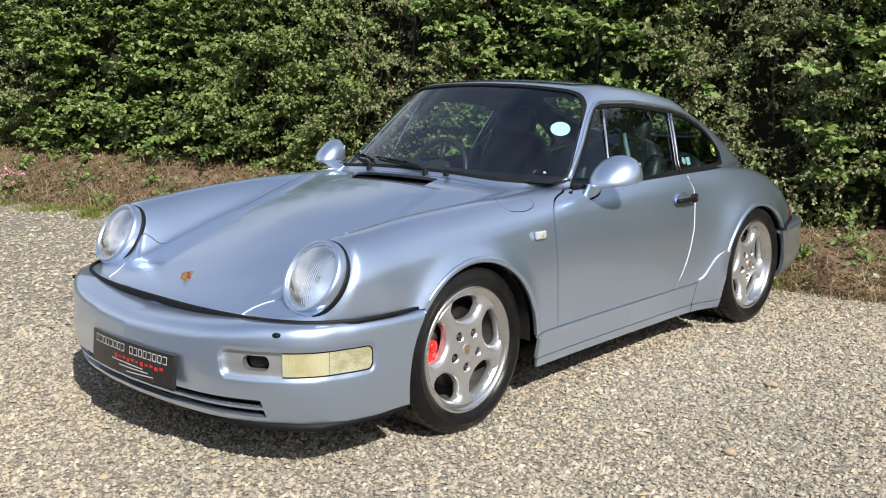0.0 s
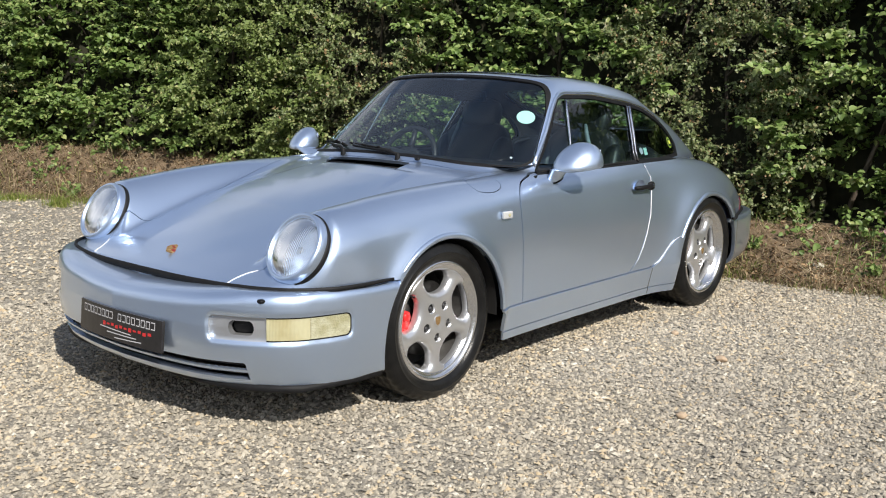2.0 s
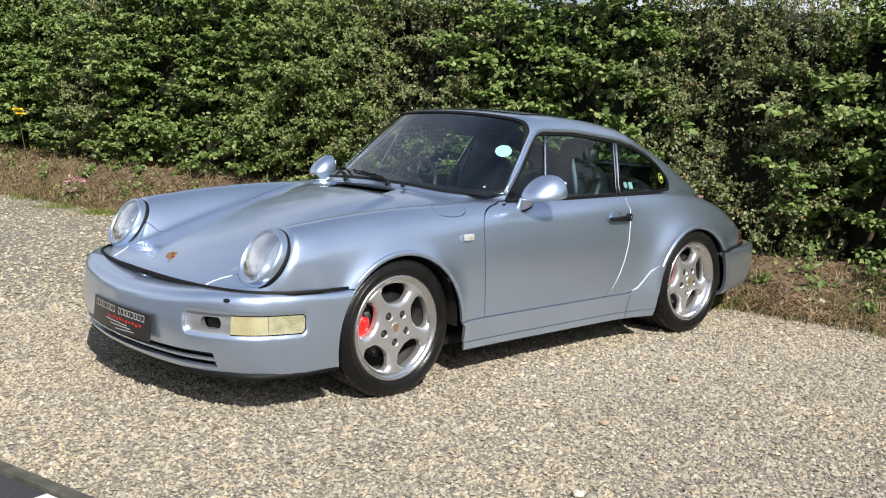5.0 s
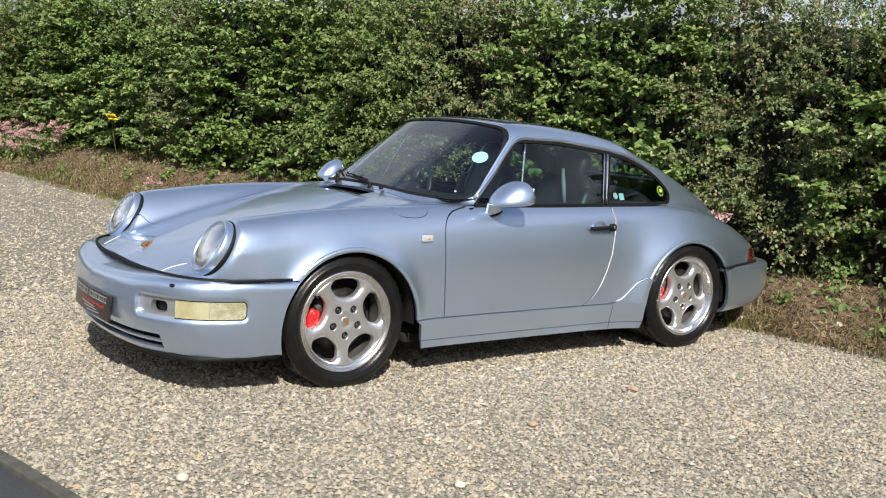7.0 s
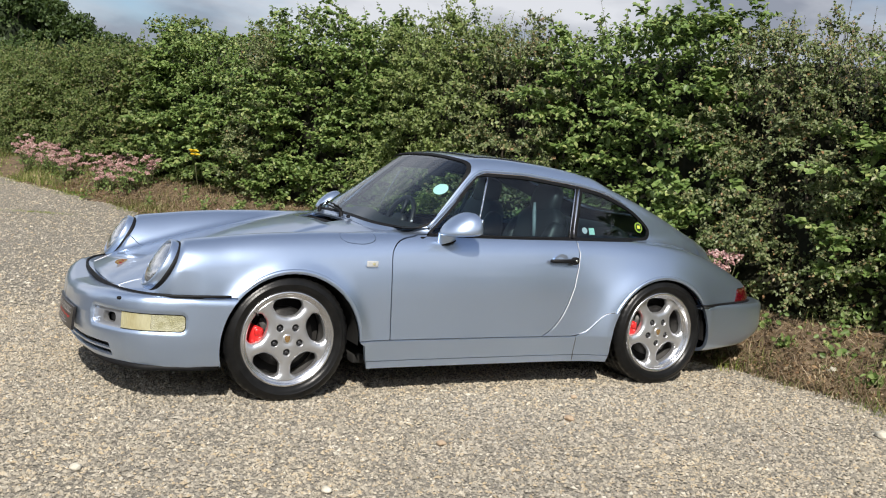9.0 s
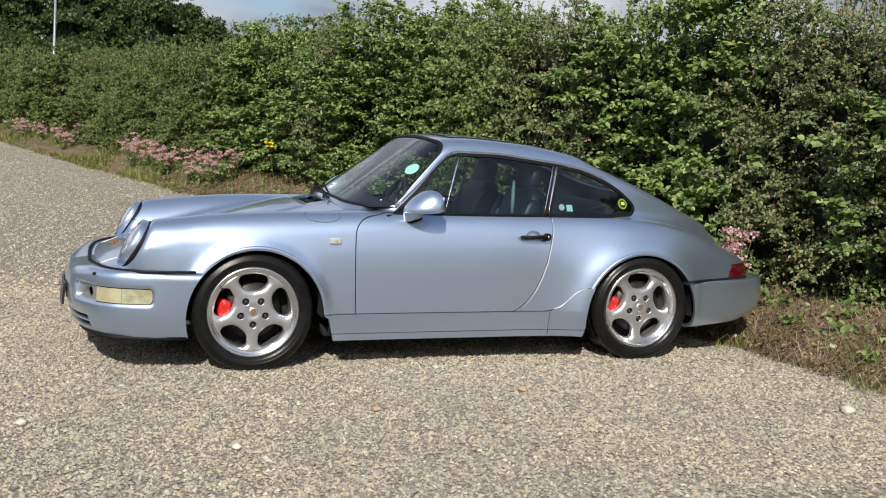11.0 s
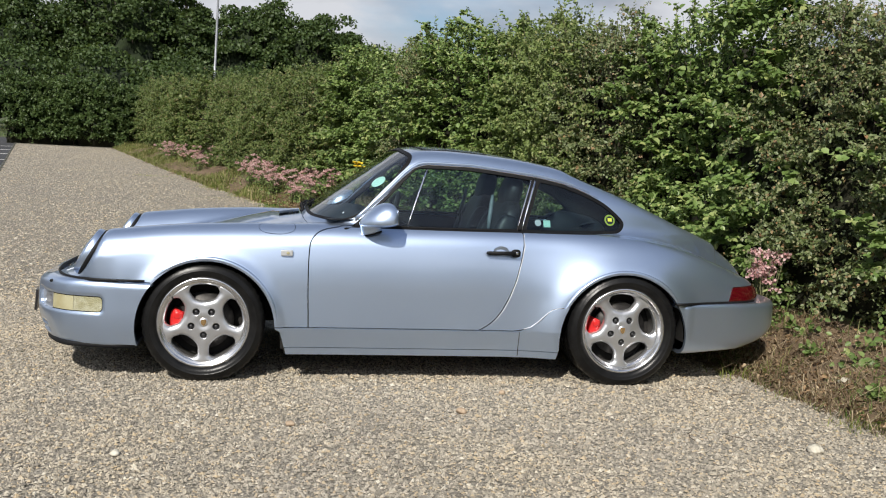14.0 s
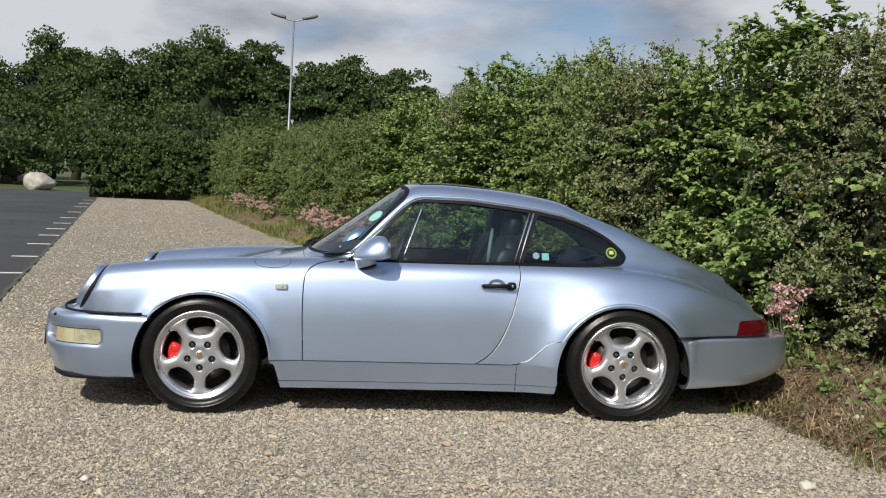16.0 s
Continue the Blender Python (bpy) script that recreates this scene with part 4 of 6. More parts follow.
    for i in range(11):
        a = math.radians(158 + 44 * i / 10)
        ea = 1 - (abs(i - 5) / 5) ** 4 * 0.35
        row = []
        for r, y in ((0.103, 0.085), (0.105, 0.056), (0.118, 0.045), (0.140, 0.041 + 0.012 * (1 - ea)), (0.160, 0.045), (0.176, 0.056), (0.180, 0.085), (0.178, 0.125), (0.105, 0.125)):
            rr = 0.142 + (r - 0.142) * ea
            row.append(bm.verts.new((rr * math.cos(a), y, rr * math.sin(a))))
        rows.append(row)
    for p, q in zip(rows, rows[1:]):
        for k in range(9):
            bm.faces.new((p[k], p[(k + 1) % 9], q[(k + 1) % 9], q[k]))
    bm.faces.new(rows[0])
    bm.faces.new(rows[-1][::-1])
    for b in (168, 192):
        a = math.radians(b)
        pebble(bm, (0.020, 0.010, 0.020), Matrix.Translation((0.140 * math.cos(a), 0.044, 0.140 * math.sin(a))), u=14, v=8)
    bmesh.ops.recalc_face_normals(bm, faces=bm.faces[:])
    for v in bm.verts:
        v.co.y += face_in
    part("brake_caliper", bm, RED, rim, "red painted brake caliper")
    # valve
    bm = bmesh.new()
    a = math.radians(90 + 52)
    tube(bm, [(0.206 * math.cos(a), face_in + 0.02, 0.206 * math.sin(a)), (0.196 * math.cos(a), face_in - 0.012, 0.196 * math.sin(a))], 0.0042)
    part("valve_stem", bm, RUBBER, rim)
    return rim


GOLD = rough_material("gold_crest_enamel", (0.16, 0.07, 0.03), (0.55, 0.38, 0.16), 160, 0.35, 0.1, 0.5)
# inner barrel, mottled and darker than the rim lip
BARREL = rough_material("dark_inner_barrel", (0.10, 0.095, 0.09), (0.28, 0.27, 0.26), 12, 0.45, 0.05, 0.6)
NUT = rough_material("grey_wheel_nut", (0.05, 0.05, 0.052), (0.11, 0.11, 0.115), 60, 0.5, 0.05, 0.7)
front = make_wheel("five-spoke silver alloy wheel with polished lip", 0.20, 0.012, 0.006, 0.150)
rear = make_wheel("wide five-spoke silver alloy wheel with deep lip", 0.245, 0.034, -0.012, 0.150)
for src, x, w in ((front, -1.136, 0.779), (rear, 1.136, 0.806)):
    far = copy_thing(src, Matrix())
    for ob, s in ((src, -1), (far, 1)):
        ob.parent = car
        ob.matrix_basis = pose(x, s * w, 0.312, 0, 0, 0 if s < 0 else 180)
        if s > 0:
            for o in ob.children:
                if o.name.startswith("brake_caliper"):
                    o.rotation_euler = (0, math.pi, 0)

# wheel housings
for x, r, w0 in ((-1.125, 0.358, 0.285), (1.13, 0.370, 0.262)):
    for s in (-1, 1):
        bm = bmesh.new()
        ring = []
        for i in range(25):
            a = math.radians(-2 + 184 * i / 24)
            ring.append([bm.verts.new((x + r * math.cos(a), s * y, w0 + r * math.sin(a))) for y in (0.775, 0.45)])
        for p, q in zip(ring, ring[1:]):
            bm.faces.new((p[0], p[1], q[1], q[0]))
        bm.faces.new([p[1] for p in ring])
        part("wheel_housing", bm, UNDER, car, "black wheel arch liner")

# flat underside
bm = bmesh.new()
box(bm, (1.48, 1.30, 0.05), Matrix.Translation((0.0, 0, 0.175)), 0.01)
box(bm, (0.75, 0.80, 0.05), Matrix.Translation((-1.50, 0, 0.20)), 0.01)
box(bm, (0.95, 0.80, 0.12), Matrix.Translation((1.45, 0, 0.24)), 0.02)
part("underbody", bm, UNDER, car)

# ---- headlamps ----
FLUTED = Mat("fluted_headlamp_glass", (0.97, 0.98, 0.97), 0.03, 0.0, Transmission_Weight=0.97, IOR=1.45)
wave = FLUTED.n.new("ShaderNodeTexWave")
wave.bands_direction, wave.inputs["Scale"].default_value, wave.inputs["Distortion"].default_value = "X", 42, 0.4
FLUTED.l.new(FLUTED.coord(), wave.inputs["Vector"])
FLUTED.bump(wave.outputs["Fac"], 0.12, 0.003)
for s in (-1, 1):
    n = Vector((-math.cos(radians(30)), s * 0.02, math.sin(radians(30)))).normalized()
    u = Vector((0, -1, 0)).cross(n).normalized()
    v = n.cross(u).normalized()
    m = Matrix(((u.x, v.x, n.x, -1.729), (u.y, v.y, n.y, s * 0.617), (u.z, v.z, n.z, 0.651), (0, 0, 0, 1)))
    m = m @ pose(0, 0, 0, 0, 0, 90)
    bm = bmesh.new()
    lathe(bm, [(0.128, -0.115), (0.1265, -0.05), (0.1255, 0.0), (0.1235, 0.014), (0.119, 0.022), (0.112, 0.025), (0.107, 0.022), (0.105, 0.012)], 56, "z")
    ring = part("headlamp", bm, PAINT, car, "round fluted headlamp in a body-coloured ring")
    ring.matrix_basis = m @ Matrix.Diagonal((1.0, 1.06, 1.0, 1.0))
    bm = bmesh.new()
    lathe(bm, [(0.0005, 0.042), (0.03, 0.0405), (0.06, 0.036), (0.085, 0.028), (0.1, 0.019), (0.106, 0.012)], 56, "z")
    lathe(bm, [(0.106, 0.008), (0.1, 0.015), (0.085, 0.024), (0.06, 0.032), (0.03, 0.0365), (0.0005, 0.038)], 56, "z")
    glass = part("headlamp_lens", bm, FLUTED.m, ring)
    glass.visible_shadow = False
    bm = bmesh.new()
    lathe(bm, [(0.106, 0.006), (0.095, -0.012), (0.075, -0.030), (0.045, -0.044), (0.018, -0.050), (0.017, -0.020), (0.012, -0.012), (0.0005, -0.010)], 48, "z")
    part("headlamp_reflector", bm, REFLECTOR, ring, "mirror-bright reflector bowl")
    bm = bmesh.new()
    lathe(bm, [(0.1262, -0.008), (0.1296, -0.010), (0.1300, -0.024), (0.1265, -0.030)], 56, "z")
    part("headlamp_gasket", bm, RUBBER, ring)

# ---- mirrors ----
for s, mx, my in ((-1, -0.232, 0.806), (1, -0.335, 0.885)):
    bm = bmesh.new()
    pebble(bm, (0.112, 0.096, 0.112), Matrix(), 2.1, 40, 24)
    for v in bm.verts:
        out = v.co.y * s
        if v.co.z < 0:
            v.co.z *= 0.16
        ahead = max(-v.co.x, 0) / 0.112
        if v.co.z > 0:
            v.co.z *= 1 - 0.32 * ahead**1.4
        if v.co.x > 0.03:
            v.co.x = 0.03 + (v.co.x - 0.03) * 0.55
        v.co.z *= 1 - 1.5 * max(out, 0) ** 1.0 * (0.35 if v.co.z > 0 else 0)
        v.co.z += 0.10 * max(out, 0)
        v.co.x += 0.30 * out + 0.02 * max(v.co.z, 0) / 0.11
    mirror = part("door_mirror", bm, PAINT, car, "body-coloured teardrop door mirror")
    mirror.matrix_basis = pose(mx, s * my, 0.860, 0, -3, 0) @ Matrix.Diagonal((1, 1 if s < 0 else 0.9, 1 if s < 0 else 0.9, 1))
    bm = bmesh.new()
    rows = []
    for t in np.linspace(0, 1, 7):
        cx, cy, cz = -0.055 + 0.012 * t, s * (-0.060 - 0.041 * t - (my - 0.806) * t), 0.002 - 0.062 * t
        ra, rb = 0.056 - 0.006 * t * t, 0.036 - 0.006 * t
        rows.append([bm.verts.new((cx + ra * math.cos(a), cy + rb * math.sin(a), cz + 0.012 * math.cos(a) * t)) for a in (2 * math.pi * k / 24 for k in range(24))])
    for p, q in zip(rows, rows[1:]):
        for k in range(24):
            bm.faces.new((p[k], p[(k + 1) % 24], q[(k + 1) % 24], q[k]))
    bmesh.ops.recalc_face_normals(bm, faces=bm.faces[:])
    part("mirror_foot", bm, PAINT, mirror)
    bm = bmesh.new()
    tube(bm, [(-0.043 + 0.051 * math.cos(a), s * (-0.101 - (my - 0.806)) + 0.032 * math.sin(a), -0.058 + 0.012 * math.cos(a)) for a in (2 * math.pi * k / 28 for k in range(29))], 0.0045, 6, ends=False)
    part("foot_gasket", bm, RUBBER, mirror)
    bm = bmesh.new()
    box(bm, (0.004, 0.140, 0.078), pose(0.062, s * 0.0, 0.040, 0, 0, -s * 17), 0.0018)
    part("mirror_glass", bm, CHROME, mirror)

# ---- door handles ----
for s in (-1, 1):
    bm = bmesh.new()
    tube(bm, [(0.352, s * 0.770, 0.722), (0.360, s * 0.783, 0.722), (0.43, s * 0.788, 0.723), (0.50, s * 0.786, 0.724), (0.512, s * 0.772, 0.724)], [0.008, 0.0105, 0.011, 0.012, 0.010], 10)
    pebble(bm, (0.026, 0.014, 0.022), Matrix.Translation((0.508, s * 0.779, 0.724)), 2.6)
    handle = part("door_handle", bm, BLACK, car, "black door pull with lock button")
    bm = bmesh.new()
    lathe(bm, [(0.0002, 0.0), (0.007, 0.0), (0.0085, 0.003)], 16, m=Matrix.Translation((0.512, s * 0.7935, 0.726)))
    part("lock_barrel", bm, CHROME, handle)
    bm = bmesh.new()
    rows = []
    for i in range(9):
        r = i / 8
        rows.append([bm.verts.new((0.430 + 0.047 * r * math.cos(a), s * (0.7575 - 0.014 * (1 - r * r) + 0.001), 0.722 + 0.037 * r * math.sin(a))) for a in (2 * math.pi * k / 28 for k in range(28))])
    part_rows = rows[1:]
    for a, b in zip(part_rows, part_rows[1:]):
        for k in range(28):
            bm.faces.new((a[k], a[(k + 1) % 28], b[(k + 1) % 28], b[k]))
    bm.faces.new(part_rows[0])
    bmesh.ops.delete(bm, geom=[v for v in bm.verts if not v.link_faces], context="VERTS")
    bmesh.ops.recalc_face_normals(bm, faces=bm.faces[:])
    part("handle_recess", bm, PAINT, handle)

# ---- side repeaters ----
CLEAR_LENS = rough_material("clear_lamp_plastic", (0.40, 0.41, 0.41), (0.52, 0.53, 0.53), 60, 0.2, 0.05)
for s in (-1, 1):
    bm = bmesh.new()
    box(bm, (0.062, 0.014, 0.031), Matrix.Translation((-0.718, s * 0.779, 0.690)), 0.005, 3)
    rep = part("side_repeater", bm, CLEAR_LENS, car, "small cream indicator repeater")
    bm = bmesh.new()
    pebble(bm, (0.009, 0.003, 0.007), Matrix.Translation((-0.712, s * 0.786, 0.690)), u=12, v=8)
    part("repeater_bulb", bm, AMBER.m, rep)

# ---- crest on the nose ----
CREST_RED = Mat("crest_red", (0.20, 0.02, 0.02), 0.4).m
bm = bmesh.new()
crest = [(-0.024, 0.030), (0.0, 0.033), (0.024, 0.030), (0.026, 0.004), (0.019, -0.018), (0.0, -0.034), (-0.019, -0.018), (-0.026, 0.004)]
f = bm.faces.new([bm.verts.new((a, b, 0.004)) for a, b in crest])
r = bmesh.ops.extrude_face_region(bm, geom=[f])
for v in r["geom"]:
    if isinstance(v, bmesh.types.BMVert):
        v.co.z -= 0.008
bmesh.ops.recalc_face_normals(bm, faces=bm.faces[:])
badge = part("nose_crest", bm, GOLD, car, "gold enamel shield crest on the lid", False)
badge.matrix_basis = pose(-1.808, 0, 0.577, 0, -26, 90) @ pose(0, 0, 0, 0, 0, 180)
bm = bmesh.new()
for a, b, c, d in ((-0.019, 0.004, 0.018, 0.006), (0.004, -0.014, 0.014, 0.012)):
    box(bm, (c, d, 0.003), Matrix.Translation((a + c / 2, b + d / 2, 0.0045)))
part("crest_field", bm, CREST_RED, badge, "dark red quarters", False)

# ---- front plate ----
PLATE = rough_material("black_plate", (0.012, 0.011, 0.011), (0.03, 0.028, 0.028), 18, 0.3, 0.05)
WHITE = Mat("plate_white", (0.55, 0.55, 0.56), 0.45).m
PLATE_RED = Mat("plate_red", (0.55, 0.03, 0.03), 0.45).m


bm = bmesh.new()
cols = []
for i in range(17):
    w = -0.262 + 0.524 * i / 16
    dx = 0.26 * (w * w)
    cols.append([bm.verts.new((dx + a, w, b)) for a, b in ((-0.006, 0.057), (-0.006, -0.057), (0.006, -0.057), (0.006, 0.057))])
for a, b in zip(cols, cols[1:]):
    for k in range(4):
        bm.faces.new((a[k], a[(k + 1) % 4], b[(k + 1) % 4], b[k]))
bm.faces.new(cols[0])
bm.faces.new(cols[-1][::-1])
bmesh.ops.recalc_face_normals(bm, faces=bm.faces[:])
plate = part("number_plate", bm, PLATE, car, "black dealer plate with white and red lettering bars", False)
plate.matrix_basis = pose(-2.089, -0.045, 0.340, 0, 5, 0)


def plate_bar(name, mat, y0, y1, z0, z1, slant=0.0):
    """A raised bar on the bowed plate."""
    bm = bmesh.new()
    c = []
    for i in range(7):
        w = y0 + (y1 - y0) * i / 6
        c.append([bm.verts.new((0.26 * w * w - 0.0072, w, z + slant * i / 6)) for z in (z0, z1)])
    for a, b in zip(c, c[1:]):
        bm.faces.new((a[0], a[1], b[1], b[0]))
    bmesh.ops.recalc_face_normals(bm, faces=bm.faces[:])
    if bm.faces[:][0].normal.x > 0:
        bmesh.ops.reverse_faces(bm, faces=bm.faces[:])
    return part(name, bm, mat, plate, "", False)


for k in range(17):
    if k == 8:
        continue
    y = 0.232 - 0.464 * (k + 0.5) / 17
    plate_bar("lettering_bar", WHITE, y - 0.0105, y + 0.0105, 0.018, 0.0215)
    plate_bar("lettering_bar", WHITE, y - 0.0105, y + 0.0105, 0.042, 0.0455)
    plate_bar("lettering_bar", WHITE, y - 0.0105, y - 0.0075, 0.0215, 0.042)
    if k % 3 != 1:
        plate_bar("lettering_bar", WHITE, y + 0.0075, y + 0.0105, 0.0215, 0.042)
for k in range(11):
    y = 0.085 - 0.30 * (k + 0.5) / 11
    plate_bar("script_bar", PLATE_RED, y - 0.009, y + 0.009, -0.006 if k % 3 else -0.011, 0.001 if k % 2 else 0.004)
for i in range(3):
    plate_bar("swoosh_bar", WHITE, -0.10 - 0.03 * i, 0.10 - 0.05 * i, -0.022 - 0.009 * i, -0.0185 - 0.009 * i, 0.004 - 0.006 * i)

# ---- cowl vent, wipers, jets ----
bm = bmesh.new()
box(bm, (0.15, 0.60, 0.004), pose(-0.706, 0.072, 0.796, 0, -8, 0))
vent = part("cowl_vent", bm, UNDER, car, "black fresh-air intake below the windscreen")
for k in range(3):
    bm = bmesh.new()
    box(bm, (0.004, 0.52, 0.012), pose(-0.705 + 0.016 * k, 0.072, 0.826 + 0.002 * k, 0, 20, 0))
    part("vent_slat", bm, BLACK, vent)


def wiper(pivot, tip, blade_a, blade_b):
    bm = bmesh.new()
    lathe(bm, [(0.0003, 0.012), (0.009, 0.012), (0.011, 0.006), (0.013, -0.02)], 16, "z", Matrix.Translation(pivot))
    mid = Vector(pivot).lerp(Vector(tip), 0.5) + Vector((0, 0, 0.006))
    tube(bm, [Vector(pivot) + Vector((0, 0, 0.006)), Vector(pivot).lerp(mid, 0.5) + Vector((0, 0, 0.008)), mid, tip], [0.008, 0.0075, 0.0055, 0.004], 8)
    arm = part("wiper", bm, BLACK, car, "black wiper arm parked across the screen")
    bm = bmesh.new()
    a, b = Vector(blade_a), Vector(blade_b)
    tube(bm, [a, a.lerp(b, 0.5) + Vector((0, 0, 0.006)), b], 0.005, 6)
    for t in (0.15, 0.4, 0.6, 0.85):
        c = a.lerp(b, t)
        tube(bm, [c, c + Vector((-0.01, 0, 0.012)), a.lerp(b, min(t + 0.1, 1))], 0.0035, 6)
    part("wiper_blade", bm, RUBBER, arm)


wiper((-0.632, -0.075, 0.885), (-0.590, 0.26, 0.910), (-0.602, 0.0, 0.905), (-0.512, 0.50, 0.914))
wiper((-0.632, 0.285, 0.885), (-0.522, 0.50, 0.908), (-0.590, 0.30, 0.908), (-0.425, 0.62, 0.905))
for s, y in ((0, -0.205),):
    bm = bmesh.new()
    pebble(bm, (0.011, 0.014, 0.008), Matrix.Translation((-0.640, y, 0.879)), u=12, v=8)
    part("washer_jet", bm, BLACK, car)


# seal round the sunroof
bm = bmesh.new()
tube(bm, [(x, y, lid_height(x, y) + 0.0008) for x, y in list(hatch) + [hatch[0]]], 0.0032, 6, ends=False)
part("sunroof_seal", bm, RUBBER, car)

# ---- trim on the cabin sides ----
def on_side(x, z, s, out=0.0):
    """A place on the cabin's side surface."""
    lo_w, hi_w = 0.3, 0.9
    for _ in range(30):
        mid_w = (lo_w + hi_w) / 2
        if float(body_field(np.array(x), np.array(s * mid_w), np.array(z))) < 0:
            lo_w = mid_w
        else:
            hi_w = mid_w
    return Vector((x, s * (lo_w + out), z))


def side_bar(name, pts, radius, material, label=""):
    for s in (-1, 1):
        bm = bmesh.new()
        tube(bm, [on_side(x, z, s, radius * 0.3) for x, z in pts], [radius * min(1.0, 0.15 + (len(pts) - 1 - i) * 0.3) for i in range(len(pts))], 8)
        part(name, bm, material, car, label)


side_bar("quarter_light_bar", [(0.034 - 0.1155 * t / 6, 1.152 - 0.314 * t / 6) for t in range(7)], 0.0062, CHROME, "bright quarter-light bar")
side_bar("pillar_strip", [(0.652 - 0.092 * t / 6, 1.112 - 0.270 * t / 6) for t in range(7)], 0.0085, CHROME, "bright metal strip on the door pillar")
side_bar("pillar_strip", [(0.629 - 0.095 * t / 6, 1.116 - 0.272 * t / 6) for t in range(7)], 0.0050, CHROME, "bright metal strip on the door pillar")
side_bar("drip_rail", [(x, float(np.interp(x, [-0.36, -0.2, -0.1, -0.03, 0.03, 0.29, 0.66, 0.85, 1.05, 1.16], [0.872, 1.018, 1.120, 1.176, 1.190, 1.187, 1.147, 1.110, 1.033, 0.952]))) for x in np.linspace(-0.36, 0.98, 36)], 0.0085, PAINT)
side_bar("bright_window_trim", [(x, float(np.interp(x, [-0.36, -0.2, -0.1, -0.03, 0.03, 0.29, 0.66, 0.85, 1.05], [0.860, 1.005, 1.105, 1.163, 1.178, 1.175, 1.135, 1.098, 1.021]))) for x in np.linspace(-0.36, 1.03, 40)], 0.0045, CHROME, "bright trim line above the side windows")
# pale colour for painted-in sunlit panel edges and for the guard film's own edge
EDGE = rough_material("pale_lit_edge_and_film_edge", (0.62, 0.64, 0.68), (0.78, 0.79, 0.81), 30, 0.35)
side_bar("door_edge_glint", [(0.566, 0.82), (0.565, 0.76), (0.552, 0.69), (0.524, 0.575), (0.490, 0.482), (0.457, 0.413), (0.415, 0.356), (0.38, 0.325)], 0.0026, EDGE, "pale bead painting the sunlit rear edge of the door")
side_bar("stone_guard_edge", [(0.57, 0.311), (0.61, 0.325), (0.645, 0.353), (0.675, 0.383), (0.70, 0.408), (0.725, 0.424), (0.755, 0.435), (0.79, 0.440)], 0.0024, EDGE, "pale edge of the stone guard film")
# added bead that paints the light caught along the lid's edge
for s in (-1, 1):
    bm = bmesh.new()
    tube(bm, [(x, s * w, lid_height(x, w) + 0.0006) for x, w in ((-1.93, 0.4215), (-1.908, 0.4255), (-1.887, 0.4305), (-1.868, 0.4335), (-1.85, 0.4375), (-1.828, 0.4465), (-1.808, 0.4585), (-1.788, 0.478))], 0.0019, 6)
    part("lid_edge_glint", bm, EDGE, car, "pale bead painting the sunlit edge of the front lid")
for s in (-1, 1):
    bm = bmesh.new()
    tube(bm, [on_side(0.548, z, s, 0.0062 if z > 0.195 else 0.0095) for z in np.linspace(0.294, 0.158, 10)], 0.0022, 6)
    part("sill_seam", bm, RUBBER, car)
for cx, cz, r, a0, a1 in ((-1.125, 0.285, 0.365, 4, 137), (1.13, 0.262, 0.377, 34, 170)):
    for s in (-1, 1):
        bm = bmesh.new()
        turn = [radians(a0 + (a1 - a0) * i / 40) for i in range(41)]
        tube(bm, [on_side(cx + r * math.cos(a), cz + r * math.sin(a), s, -0.0045) for a in turn], [0.0125 * min(1.0, 0.25 + 0.15 * min(i, 40 - i)) for i in range(41)], 12)
        part("arch_lip", bm, PAINT, car)
side_bar("belt_seal", [(x, 0.8385) for x in np.linspace(-0.33, 0.53, 16)], 0.0055, RUBBER)

# ---- stickers ----
MINT = Mat("mint_disc_paper", (0.52, 0.83, 0.72), 0.7).m
YELLOW = Mat("yellow_disc", (0.62, 0.66, 0.08), 0.5).m
DARK = Mat("dark_print", (0.03, 0.03, 0.03), 0.6).m
PALE = Mat("pale_sticker", (0.62, 0.63, 0.66), 0.6).m


def disc(name, centre, normal, r, material, parent, label="", squash=1.0, sides=28):
    bm = bmesh.new()
    bm.faces.new([bm.verts.new((r * math.cos(a), r * squash * math.sin(a), 0)) for a in (2 * math.pi * k / sides for k in range(sides))])
    r2 = bmesh.ops.extrude_face_region(bm, geom=bm.faces[:])
    for v in r2["geom"]:
        if isinstance(v, bmesh.types.BMVert):
            v.co.z += 0.0012
    bmesh.ops.recalc_face_normals(bm, faces=bm.faces[:])
    ob = part(name, bm, material, parent, label, False)
    ob.matrix_basis = Matrix.Translation(centre) @ Vector(normal).to_track_quat("Z", "Y").to_matrix().to_4x4()
    return ob


def on_screen(y, z):
    x = -0.625 + 1.42 * (z - 0.875) + 1.24 * (y - CABIN_SET)**4
    p = np.array([[x, y, z]])
    for _ in range(6):
        g = gradient(body_field, p)
        p = p - (body_field(*p.T) / (g * g).sum(1))[:, None] * g
    g = gradient(body_field, p)[0]
    return Vector(p[0]), Vector(g).normalized()


p, n = on_screen(-0.512, 1.079)
disc("screen_disc", p - n * 0.010, n, 0.043, MINT, car, "mint green paper disc behind the windscreen")
p, n = on_screen(-0.575, 0.905)
disc("screen_label", p - n * 0.010, n, 0.006, PALE, car)
